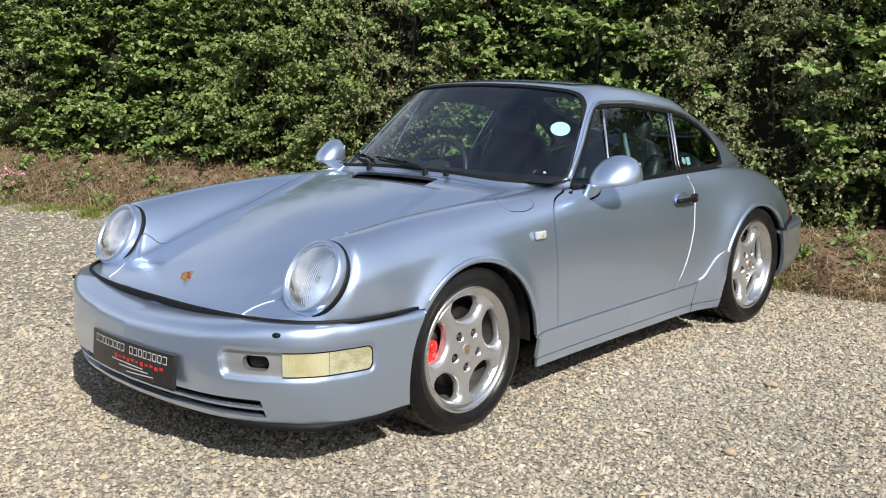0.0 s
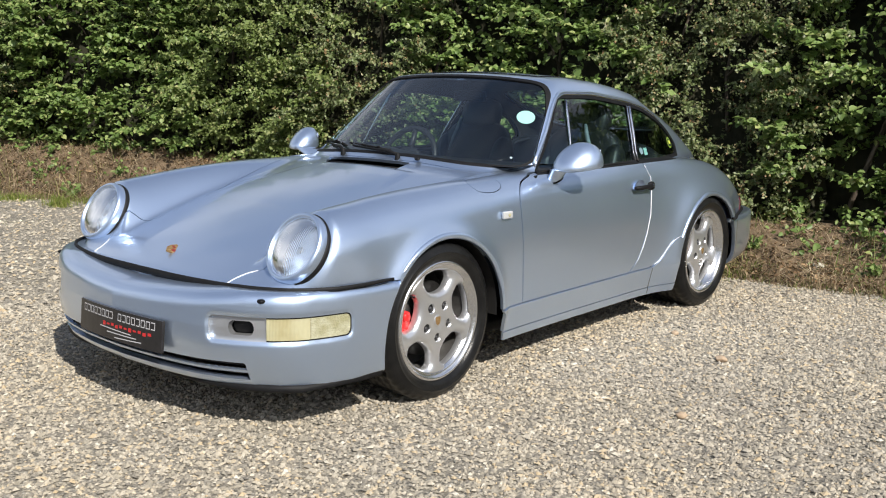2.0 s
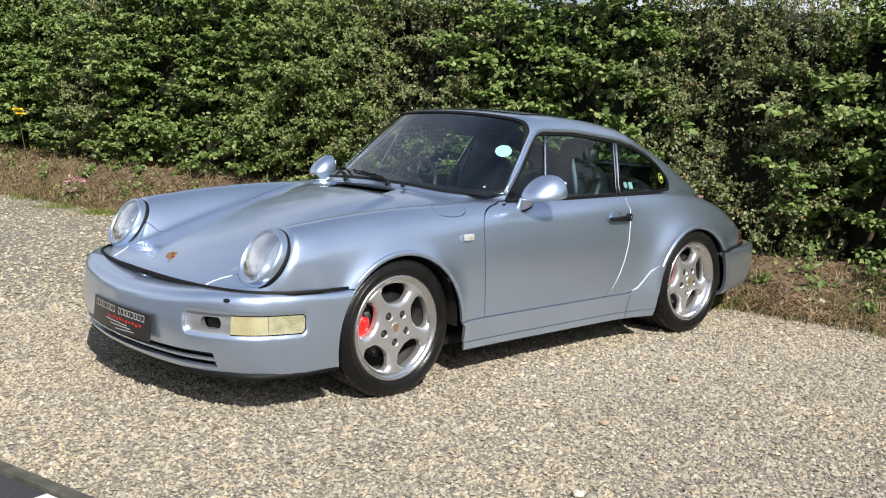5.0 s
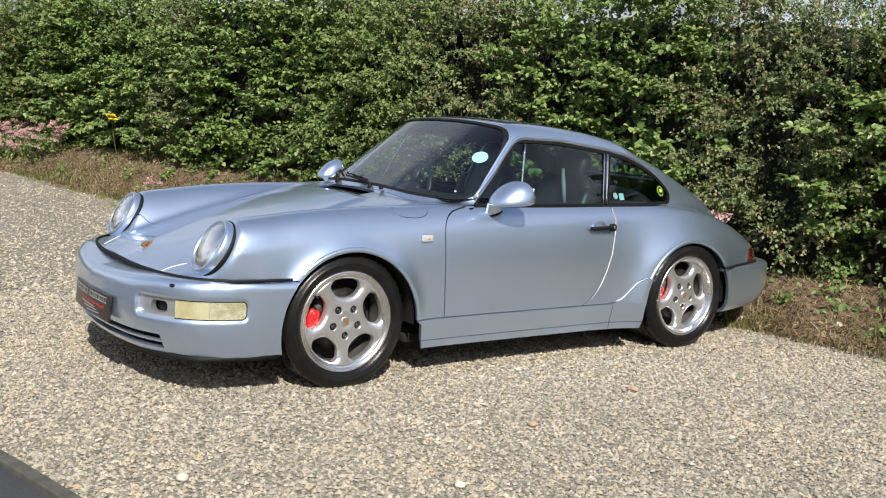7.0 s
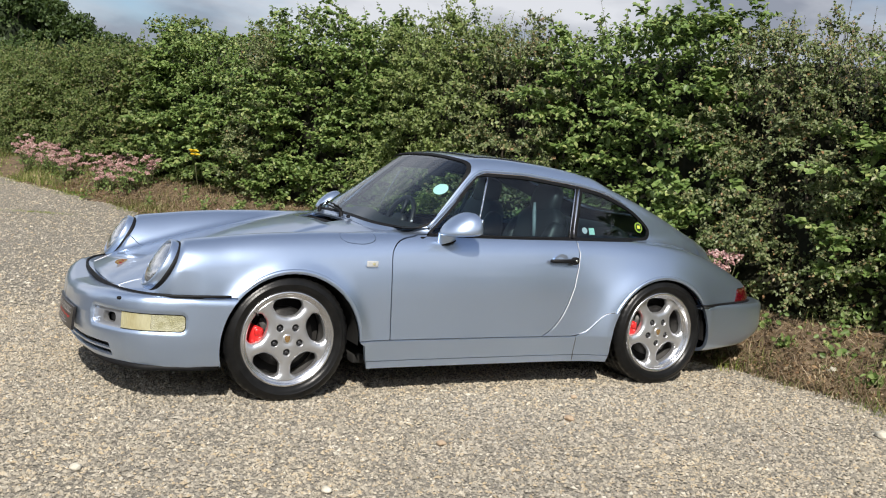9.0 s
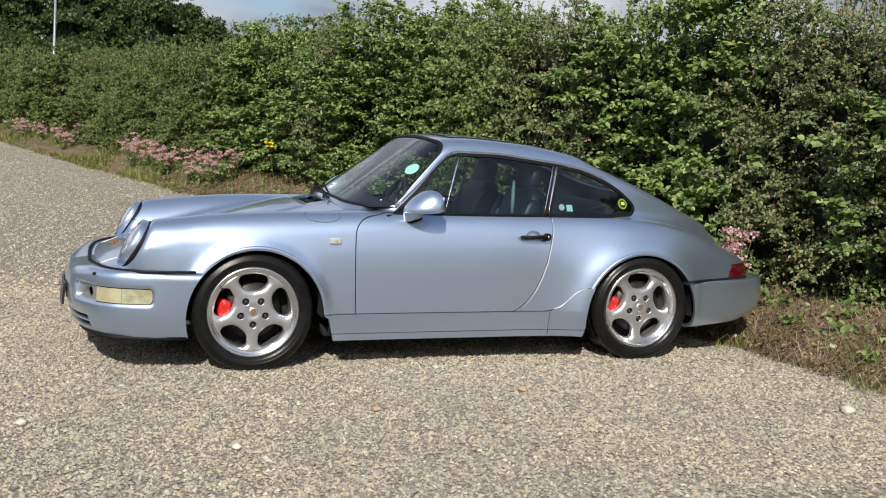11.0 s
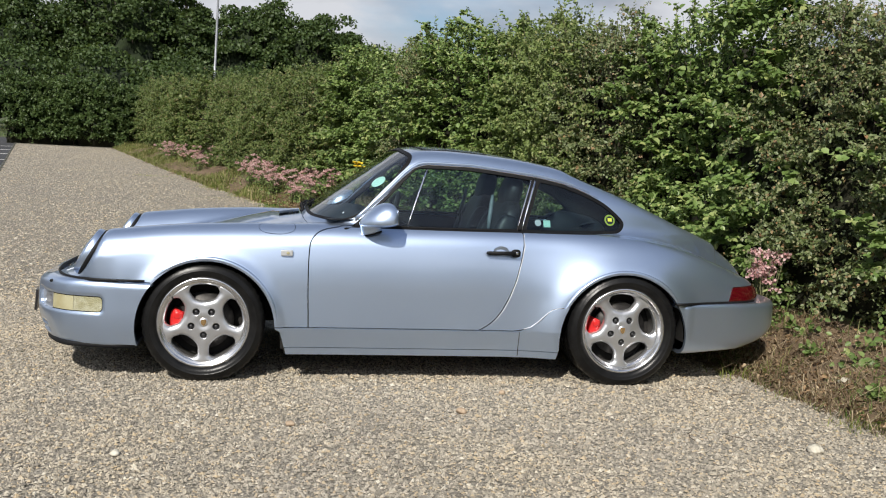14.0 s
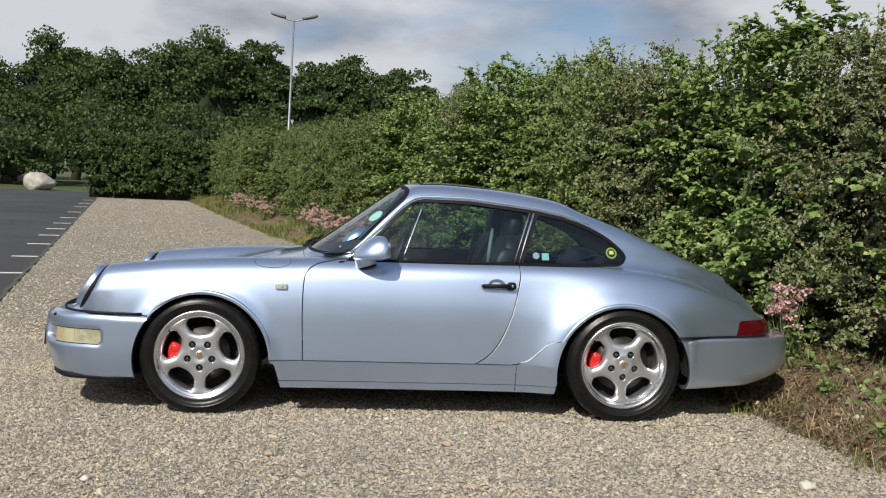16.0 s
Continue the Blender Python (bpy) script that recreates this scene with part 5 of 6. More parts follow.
for name, x, z, r, mat in (("window_badge", 1.098, 0.908, 0.033, YELLOW), ("window_label", 0.660, 0.884, 0.019, PALE)):
    q = on_side(x, z, -1, -0.008)
    g = Vector(gradient(body_field, np.array([list(q)]))[0]).normalized()
    ob = disc(name, q, g, r, mat, car, "round window sticker")
    if mat is YELLOW:
        disc("badge_print", (0, 0, 0.0016), (0, 0, 1), 0.024, DARK, ob)
        bm = bmesh.new()
        box(bm, (0.026, 0.020, 0.0016), Matrix.Translation((0, 0.002, 0.0036)), 0.0004)
        part("badge_field", bm, YELLOW, ob, "", False)
q = on_side(0.712, 0.880, -1, -0.008)
g = Vector(gradient(body_field, np.array([list(q)]))[0]).normalized()
bm = bmesh.new()
box(bm, (0.040, 0.040, 0.0014))
ob = part("window_card", bm, MINT, car, "square pale green window sticker", False)
ob.matrix_basis = Matrix.Translation(q) @ g.to_track_quat("Z", "Y").to_matrix().to_4x4()

# ---- cabin ----
lining = keep(*body, np.minimum(np.minimum(body[0][:, 0] + 0.42, 1.75 - body[0][:, 0]), body[0][:, 2] - 0.45))
panel("headlining", lining, body_field, CARPET, car, 0.0, -0.022)
for side, S in flanks(doors):
    panel("door_card", S, body_field, CARPET, car, 0.0, -0.05)
bm = bmesh.new()
box(bm, (1.5, 1.36, 0.02), Matrix.Translation((0.25, 0, 0.24)))
part("cabin_floor", bm, CARPET, car)
bm = bmesh.new()
pts = [(-0.56, 0.865), (-0.46, 0.868), (-0.36, 0.872), (-0.27, 0.862), (-0.23, 0.83), (-0.24, 0.72), (-0.28, 0.62), (-0.42, 0.55)]
rows = []
for i in range(21):
    w = -0.66 + 1.32 * i / 20
    hump = 0.028 * math.exp(-(((w - 0.36) / 0.17) ** 2))
    rows.append([bm.verts.new((a + 0.22 * abs(w) ** 3, w, b + (hump if 2 <= k <= 4 else 0))) for k, (a, b) in enumerate(pts)])
for a, b in zip(rows, rows[1:]):
    for k in range(len(pts) - 1):
        bm.faces.new((a[k], b[k], b[k + 1], a[k + 1]))
part("dashboard", bm, LEATHER, car, "black leather dashboard")
bm = bmesh.new()
wheel_m = pose(-0.085, 0.36, 0.80, 0, -68, 0)
ringpts = [(0.185 * math.cos(2 * math.pi * k / 40), 0.185 * math.sin(2 * math.pi * k / 40), 0) for k in range(41)]
tube(bm, ringpts, 0.015, 8, wheel_m, False)
pebble(bm, (0.075, 0.085, 0.03), wheel_m, 3)
for a in (90, 180, 270, 0):
    c, s_ = math.cos(radians(a)), math.sin(radians(a))
    tube(bm, [(0.05 * c, 0.05 * s_, 0), (0.18 * c, 0.18 * s_, 0)], 0.013, 8, wheel_m)
tube(bm, [(0, 0, 0), (0, 0, -0.18)], 0.03, 10, wheel_m)
part("steering_wheel", bm, LEATHER, car, "black leather steering wheel")
for s in (-1, 1):
    bm = bmesh.new()
    pebble(bm, (0.26, 0.245, 0.085), pose(0.23, s * 0.36, 0.47, 0, -8, 0), 4, 24, 14)
    seat = part("front_seat", bm, LEATHER, car, "dark leather front seat with upright backrest")
    bm = bmesh.new()
    pebble(bm, (0.070, 0.240, 0.30), pose(0.47, s * 0.36, 0.71, 0, 17, 0), 3.6, 24, 16)
    for b in (-1, 1):
        pebble(bm, (0.075, 0.055, 0.25), pose(0.445, s * 0.36 + b * 0.205, 0.68, 0, 17, 0), 3, 16, 12)
    part("backrest", bm, LEATHER, seat)
    bm = bmesh.new()
    pebble(bm, (0.052, 0.130, 0.095), pose(0.555, s * 0.36, 1.035, 0, 14, 0), 3.2, 20, 14)
    part("headrest", bm, LEATHER, seat)
# pale strips that paint the glint along the backrest edges
for s in (-1, 1):
    bm = bmesh.new()
    tube(bm, [(0.411, s * 0.477, 0.83), (0.420, s * 0.458, 0.90), (0.432, s * 0.430, 0.97), (0.439, s * 0.416, 1.02)], [0.010, 0.012, 0.012, 0.008], 8)
    part("seat_bolster_glint", bm, BOLSTER_GLINT, car, "pale strip painting the glint on the seat bolster")
bm = bmesh.new()
pebble(bm, (0.06, 0.56, 0.22), pose(1.0, 0, 0.70, 0, 24, 0), 4, 28, 12)
part("rear_seat", bm, LEATHER, car, "dark rear seat back")
bm = bmesh.new()
box(bm, (0.022, 0.20, 0.055), pose(-0.01, 0.0, 1.155, 0, -15, 0), 0.008)
tube(bm, [(-0.015, 0, 1.17), (-0.03, 0, 1.215)], 0.006)
part("interior_mirror", bm, BLACK, car)
for s in (-1, 1):
    bm = bmesh.new()
    lathe(bm, [(0.0003, 0.003), (0.045, 0.0), (0.055, -0.01)], 24, m=pose(1.02, s * 0.40, 0.875, 70, 0, 30))
    part("rear_speaker", bm, NUT, car)

# ---- foliage ----
rng = np.random.default_rng(7)
HAZEL = leaf_material("hazel_leaf", ((0.0, (0.088, 0.142, 0.036)), (0.5, (0.168, 0.255, 0.072)), (0.85, (0.28, 0.36, 0.130)), (1.0, (0.39, 0.43, 0.16))), 0.42, 0.24)
MAPLE = leaf_material("field_maple_leaf", ((0.0, (0.092, 0.135, 0.036)), (0.5, (0.180, 0.240, 0.072)), (0.85, (0.29, 0.35, 0.13)), (1.0, (0.37, 0.37, 0.16))), 0.45, 0.28)
HAWTHORN = leaf_material("hawthorn_leaf", ((0.0, (0.092, 0.116, 0.036)), (0.45, (0.156, 0.200, 0.082)), (0.72, (0.245, 0.288, 0.142)), (0.91, (0.31, 0.29, 0.15)), (1.0, (0.32, 0.18, 0.09))), 0.42, 0.22)
BEECH = leaf_material("clipped_hedge_leaf", ((0.0, (0.074, 0.118, 0.031)), (0.5, (0.142, 0.193, 0.057)), (0.88, (0.22, 0.255, 0.095)), (1.0, (0.27, 0.21, 0.11))), 0.5, 0.3)
DARK_HEDGE = leaf_material("dark_clipped_hedge_leaf", ((0.0, (0.045, 0.080, 0.024)), (0.5, (0.082, 0.132, 0.042)), (1.0, (0.14, 0.19, 0.07))), 0.42, 0.24)
OAK = leaf_material("oak_leaf", ((0.0, (0.036, 0.062, 0.018)), (0.5, (0.060, 0.098, 0.030)), (1.0, (0.098, 0.140, 0.046))), 0.5, 0.25)
GRASS = leaf_material("verge_grass", ((0.0, (0.09, 0.13, 0.025)), (0.35, (0.16, 0.19, 0.05)), (0.6, (0.32, 0.26, 0.12)), (1.0, (0.46, 0.38, 0.22))), 0.7, 0.2)
BARK = rough_material("grey_brown_bark", (0.045, 0.035, 0.026), (0.12, 0.095, 0.07), 14, 0.9, 0.8)
# near-black mottle that stands for shade among the inner twigs
HEDGE_SHADE = rough_material("hedge_inner_shade", (0.010, 0.012, 0.005), (0.028, 0.027, 0.012), 18, 0.95, 0.9)
# dark green with the shade of a crown's inside put into it
DEEP_SHADE = rough_material("deep_crown_shade", (0.006, 0.011, 0.004), (0.026, 0.042, 0.012), 2.2, 0.95, 0.9)
SOIL = rough_material("leaf_litter_soil", (0.072, 0.048, 0.029), (0.26, 0.182, 0.112), 9, 0.95, 0.9)
PINK = leaf_material("pink_blossom", ((0.0, (0.48, 0.24, 0.25)), (0.5, (0.68, 0.42, 0.41)), (1.0, (0.80, 0.62, 0.58))), 0.6, 0.25)
YELLOW_PETAL = leaf_material("yellow_petal", ((0.0, (0.75, 0.50, 0.02)), (1.0, (0.85, 0.66, 0.05))), 0.6, 0.2)


def unit(a):
    return a / np.maximum(np.linalg.norm(a, axis=1), 1e-9)[:, None]


def leaf_mesh(P, axis, face, size, wide=0.62, fold=0.16, plain=False):
    """Folded leaves at P: along axis, facing face, each of its own size."""
    axis = unit(axis)
    side = unit(np.cross(axis, face))
    up = np.cross(side, axis)
    L, W = size[:, None], (size * wide)[:, None]
    if plain:
        pts = [P, P + axis * L * 0.48 + side * W * 0.55 + up * W * fold, P + axis * L - up * L * 0.10, P + axis * L * 0.48 - side * W * 0.55 + up * W * fold]
        i = np.arange(len(P))[:, None] * 4
        return np.stack(pts, 1).reshape(-1, 3), np.concatenate([i + np.array([0, 1, 2]), i + np.array([0, 2, 3])])
    pts = [P, P + axis * L * 0.33 + side * W * 0.46 + up * W * fold, P + axis * L * 0.70 + side * W * 0.40 + up * W * fold - up * L * 0.04,
           P + axis * L - up * L * 0.12, P + axis * L * 0.70 - side * W * 0.40 + up * W * fold - up * L * 0.04, P + axis * L * 0.33 - side * W * 0.46 + up * W * fold]
    V = np.stack(pts, 1).reshape(-1, 3)
    i = np.arange(len(P))[:, None] * 6
    return V, np.concatenate([i + np.array([0, 1, 2, 3]), i + np.array([0, 3, 4, 5])])


def shoots(base, way, length, leaves, size, spread=0.9, wide=0.62, plain=False, flat=0.0):
    """Leaves set along straight shoots; returns leaf arrays."""
    n = len(base)
    t = np.tile((np.arange(leaves) + 0.6) / leaves, n) + rng.normal(0, 0.03, n * leaves)
    b, d, L = np.repeat(base, leaves, 0), np.repeat(unit(way), leaves, 0), np.repeat(length, leaves)
    P = b + d * (t * L)[:, None]
    P[:, 2] -= 0.10 * L * t * t
    out = unit(rng.normal(0, 1, (n * leaves, 3))) * spread + d * 0.5
    out[:, 2] = out[:, 2] * (1 - flat) - 0.10 - 0.15 * flat
    face = np.tile(np.array([-0.40, -0.42, 0.75 + flat]), (n * leaves, 1)) + rng.normal(0, 0.42 - 0.25 * flat, (n * leaves, 3))
    s = np.repeat(size, leaves) * rng.uniform(0.65, 1.15, n * leaves) * (1.05 - 0.35 * t)
    return leaf_mesh(P, out, face, s, wide, 0.16, plain)


def wobble(a, b, c):
    return np.sin(a * 1.7 + 0.6 * np.sin(b * 2.1 + c)) * 0.5 + np.sin(b * 2.9 + a * 1.3 + 1.7 * c) * 0.3 + np.sin(a * 5.3 - b * 4.1 + c) * 0.2


def hedge_shrub(y0, y1, height, kind, per_m2, leaf, leaves, reach, line=hedge_x, label="", flip=False, material=None):
    """One stretch of hedge: dark core, limbs and leafy shoots."""
    hazel = kind == "hazel"
    plain = not hazel or material is not None
    length = (y1 - y0) * 1.05
    ob = thing("hedge_shrub", label, "hedge", "shrubs of the hedge")
    yc = (y0 + y1) / 2
    ob.location = (float(line(yc)) + 0.4, yc, float(rise(line(yc), yc)))
    if flip:
        ob.location = (yc, float(line(yc)) + 0.4, float(rise(yc, line(yc))))
    o = np.array(ob.location)

    def place(y, z, depth):
        """Along the line, above ground and into the hedge."""
        e = line(y) + depth
        x, yy = (y, e) if flip else (e, y)
        return np.stack([x, yy, rise(x, yy) + z], -1) - o

    # core: near-black sheet with the hedge's inner shade put into its colour
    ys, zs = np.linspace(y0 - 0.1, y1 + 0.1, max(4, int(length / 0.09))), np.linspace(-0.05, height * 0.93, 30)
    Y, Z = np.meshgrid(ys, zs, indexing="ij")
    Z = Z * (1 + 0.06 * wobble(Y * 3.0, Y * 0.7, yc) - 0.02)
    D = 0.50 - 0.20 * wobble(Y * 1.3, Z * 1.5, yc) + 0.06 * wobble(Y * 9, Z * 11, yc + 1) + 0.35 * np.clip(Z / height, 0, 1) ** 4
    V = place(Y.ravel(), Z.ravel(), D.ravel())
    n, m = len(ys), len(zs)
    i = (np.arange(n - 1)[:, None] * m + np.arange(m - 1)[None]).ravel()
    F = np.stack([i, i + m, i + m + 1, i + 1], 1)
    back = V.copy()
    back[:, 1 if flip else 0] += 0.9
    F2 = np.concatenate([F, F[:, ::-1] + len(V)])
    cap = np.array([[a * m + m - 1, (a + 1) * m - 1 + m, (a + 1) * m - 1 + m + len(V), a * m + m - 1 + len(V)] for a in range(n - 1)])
    sheet("shade_core", np.concatenate([V, back]), np.concatenate([F2, cap]), HEDGE_SHADE, ob)
    # limbs
    for k in range(max(2, int(length * 1.6))):
        y = y0 + length * (k + rng.uniform(0.2, 0.8)) / max(2, int(length * 1.6))
        bm = bmesh.new()
        pts = []
        for t in np.linspace(0, 1, 6):
            pts.append(Vector(place(np.array(y + 0.25 * math.sin(3 * t + k)), np.array(height * 0.95 * t), np.array(0.52 - 0.12 * t + 0.05 * math.sin(5 * t + k)))))
        tube(bm, pts, [0.022 * (1 - 0.75 * t) for t in np.linspace(0, 1, 6)], 6)
        for t in (2, 3, 4):
            p = pts[t]
            q = p + Vector((rng.uniform(-0.25, -0.05), rng.uniform(-0.3, 0.3), rng.uniform(0.1, 0.4)))
            tube(bm, [p, p.lerp(q, 0.5) + Vector((0, 0, 0.04)), q], [0.010, 0.007, 0.003], 5)
        part("limb", bm, BARK, ob)
    # boughs that reach out and carry flat sprays of shoots
    B = int(length * height * (46 if hazel else 64) * per_m2)
    y, z = rng.uniform(y0 - 0.15, y1 + 0.15, B), height * rng.beta(1.15, 1.0, B) + 0.05
    lump = wobble(y * 1.3, z * 1.5, yc)
    lean = np.clip(z / height, 0, 1)
    foot = np.clip(1 - (z - 0.30) / 0.25, 0, 1)
    hold = rng.uniform(0, 1, B) < np.clip(0.9 + 0.35 * lump, 0.62 if hazel else 0.75, 1) * (1 - 0.85 * foot)
    y, z, lump, lean, foot = y[hold], z[hold], lump[hold], lean[hold], foot[hold]
    B = len(y)
    root = place(y, z, (0.36 - 0.24 * lump if hazel else 0.34 - 0.14 * lump) + rng.normal(0, 0.07, B) + 0.30 * lean**5 + 0.30 * foot)
    way_out = rng.normal(0, 0.38, (B, 3))
    way_out[:, 1 if flip else 0] -= 0.85
    way_out[:, 2] += 0.10 + 0.8 * lean**4
    way_out = unit(way_out)
    per = 7 if hazel else 10
    span = rng.uniform(0.7, 1.3, B) * reach * 1.25
    t = rng.uniform(0.15, 1.0, B * per)
    D, R, S = np.repeat(way_out, per, 0), np.repeat(root, per, 0), np.repeat(span, per)
    base = R + D * (t * S)[:, None]
    base[:, 2] -= 0.22 * S * t * t
    across = unit(np.cross(D, np.array([0.0, 0.0, 1.0]))) * rng.choice([-1.0, 1.0], B * per)[:, None]
    fan = D * 0.55 + across * rng.uniform(0.2, 1.1, B * per)[:, None] + rng.normal(0, 0.16 if hazel else 0.30, (B * per, 3))
    V1, F1 = shoots(base, fan, rng.uniform(0.4, 0.9, B * per) * reach * 0.75, leaves, np.full(B * per, leaf) * rng.uniform(0.75, 1.25, B * per), wide=0.86 if hazel else 0.66, plain=plain, flat=0.5 if hazel else 0.0)
    # sparse leaves deeper in
    N = int(length * height * (120 if hazel else 230) * per_m2)
    y, z = rng.uniform(y0 - 0.15, y1 + 0.15, N), height * rng.beta(1.1, 1.0, N) + 0.25
    base = place(y, np.minimum(z, height * 0.97), 0.37 - 0.17 * wobble(y * 1.3, z * 1.5, yc) + rng.normal(0, 0.05, N))
    out = rng.normal(0, 0.6, (N, 3))
    out[:, 1 if flip else 0] -= 0.6
    V3, F3 = shoots(base, out, np.full(N, reach * 0.6), leaves // 2 + 1, np.full(N, leaf), plain=plain)
    V1, F1 = np.concatenate([V1, V3]), np.concatenate([F1, F3 + len(V1)])
    # the crown and its whips against the sky
    M = int(length * (130 if hazel else 180))
    y = rng.uniform(y0, y1, M)
    tall = rng.uniform(0.08, 0.24, M) * np.where(rng.uniform(0, 1, M) < (0.05 if hazel else 0.10), 2.8, 1.0)
    base = place(y, height * rng.uniform(0.74, 1.0, M), rng.uniform(0.10, 1.2, M))
    out = rng.normal(0, 0.22, (M, 3))
    out[:, 2] += 1
    V2, F2 = shoots(base, out, tall, leaves + 5, np.full(M, leaf * 0.8), 1.0, plain=plain)
    d = unit(out)
    q = np.cross(d, np.array([0.6, 0.8, 0.0])) * 0.0035
    tip = base + d * tall[:, None] - np.array([0, 0, 1]) * (0.10 * tall)[:, None]
    W = np.stack([base - q, base + q, tip + q * 0.3, tip - q * 0.3], 1).reshape(-1, 3)
    sheet("whip_growth", W, np.arange(M)[:, None] * 4 + np.arange(4), BARK, ob)["kind"] = "stuff"
    sheet("foliage", np.concatenate([V1, V2]), np.concatenate([F1, F2 + len(V1)]), material or (HAZEL if hazel else HAWTHORN), ob)["kind"] = "stuff"
    return ob


near = [(-9.0, -5.5, 2.5, "hawthorn"), (-5.5, -2.6, 2.25, "hawthorn"), (-2.6, -0.60, 2.20, "hazel"), (-0.60, 0.6, 2.26, "hawthorn"), (0.6, 2.35, 2.37, "hazel"), (2.35, 3.3, 2.32, "hawthorn"), (3.3, 4.6, 2.42, "maple"), (4.6, 6.5, 2.5, "hazel"), (6.5, 7.1, 2.36, "hawthorn"), (7.1, 9.6, 2.36, "hazel")]
for y0, y1, h, kind in near:
    thick = 1.0 if y0 > -5 else 0.45
    if kind == "hazel":
        hedge_shrub(y0, y1, h, kind, thick, 0.064, 11, 0.34, label="bushy hazel shrub with broad bright green leaves")
    elif kind == "maple":
        hedge_shrub(y0, y1, h, "hawthorn", 1.0, 0.044, 13, 0.32, label="field maple shrub with small fresh green leaves", material=MAPLE)
    else:
        hedge_shrub(y0, y1, h, kind, thick * 1.1, 0.036, 14, 0.28, label="dense hawthorn shrub with small dull green leaves")
for y0, y1, h, kind in [(9.6, 11.0, 2.2, "hazel"), (11.0, 14.0, 2.1, "hawthorn"), (14.0, 18.0, 2.05, "hawthorn"), (18.0, 23.0, 2.15, "hazel"), (23.0, 30.5, 2.2, "hawthorn")]:
    hedge_shrub(y0, y1, h, kind, 0.7 if y1 < 20 else 0.4, 0.085 if kind == "hazel" else 0.055 if y1 < 20 else 0.075, 10, 0.34, label="clipped green hedge shrub along the gravel", material=BEECH)
hedge_shrub(-10.3, -5.6, 2.1, "hawthorn", 0.6, 0.10, 12, 0.4, lambda v: 30.3 + 0 * v, "low clipped dark green hedge across the end of the gravel", True, DARK_HEDGE)


# ---- trees ----
def tree(x, y, height, spread, leaf, count, seed, name="oak_tree", label="tall dark green broadleaved tree beyond the hedge", group="trees behind the car park", dense=False, leaves=None):
    r = np.random.default_rng(seed)
    z0 = float(rise(x, y)) - 0.1
    ob = thing(name, label, "tree", group, at=(x, y, z0))
    bm = bmesh.new()
    tube(bm, [(0, 0, 0), (0.1, 0.05, height * 0.2), (0.0, 0.1, height * 0.45), (0.1, 0, height * 0.75)], [0.32, 0.25, 0.17, 0.05], 10)
    clumps = 64
    C = unit(r.normal(0, 1, (clumps, 3)))
    C[:, 2] = np.abs(C[:, 2]) * 1.55 - 0.85
    C = C * np.array([spread, spread, height * 0.46]) * r.uniform(0.55, 1.0, clumps)[:, None] + np.array([0, 0, height * 0.52])
    for c in C[::4]:
        a = Vector((0.05, 0.05, height * r.uniform(0.2, 0.5)))
        tube(bm, [a, a.lerp(Vector(c), 0.5) + Vector((0, 0, 0.3)), Vector(c)], [0.10, 0.06, 0.02], 6)
    part("trunk", bm, BARK, ob)
    size = r.uniform(0.16, 0.34, clumps) * spread * 1.15
    k = r.integers(0, clumps, count)
    d = unit(r.normal(0, 1, (count, 3)))
    d[:, 2] = np.where(d[:, 2] < -0.3, -d[:, 2], d[:, 2])
    P = C[k] + d * (size[k] * r.uniform(0.55, 1.0, count))[:, None] * np.array([1.25, 1.25, 0.8])
    V, F = leaf_mesh(P, r.normal(0, 1, (count, 3)), d + r.normal(0, 0.5, (count, 3)) + np.array([0, 0, 0.4]), leaf * r.uniform(0.6, 1.2, count), 0.8, 0.16, True)
    sheet("crown", V, F, leaves or OAK, ob)["kind"] = "stuff"
    # added dark lump, coloured as the shade deep within the crown
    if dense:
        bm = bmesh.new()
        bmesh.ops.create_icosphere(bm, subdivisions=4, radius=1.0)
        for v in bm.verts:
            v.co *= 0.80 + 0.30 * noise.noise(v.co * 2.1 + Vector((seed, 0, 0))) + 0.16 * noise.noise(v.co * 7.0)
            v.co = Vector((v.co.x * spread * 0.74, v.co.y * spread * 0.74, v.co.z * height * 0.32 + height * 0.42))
        part("shade_core", bm, DEEP_SHADE, ob)
    return ob


for i, (x, y, h, s) in enumerate([(-31, 60, 10.2, 4.2), (-26.4, 60, 9.7, 3.4), (-24, 57, 9, 3), (-21.6, 62, 11.4, 2.9), (-19.4, 60, 10.3, 2.7), (-17.2, 59, 9.8, 2.8), (-15.2, 61, 10.3, 2.8), (-13, 60, 11.4, 2.9), (-10.6, 59, 11.6, 2.9), (-8.6, 61, 11.4, 2.6), (-6.9, 60, 11.2, 2), (-3.9, 60, 10.5, 2.3), (-1.8, 61, 10.9, 2.5), (0.8, 60, 10.3, 2.3), (2.7, 62, 9.5, 2.2), (4.6, 60, 7.8, 2.4), (7, 62, 6.7, 2.6), (-36, 56, 10.6, 4.5), (-30, 50, 5.6, 4), (-25, 50, 5.4, 3.6), (-20, 50, 5.6, 3.4), (-15.5, 51, 5.4, 3.4), (-11, 51, 5.4, 3.2), (-6.5, 51, 5.2, 3), (-2.5, 52, 5, 2.8), (1.5, 53, 4.8, 2.8), (-27, 44, 3.6, 3.2), (-22.5, 45, 3.6, 3), (-18.5, 45, 3.4, 2.6)]):
    tree(x, y, h, s, 0.22 if h > 6.5 else 0.20, 10000 if h > 6.5 else 5000, 100 + i, dense=True)
tree(4.6, 29.0, 5.4, 1.6, 0.13, 6000, 171, label="slim light green tree standing behind the hedge", dense=True, leaves=BEECH)
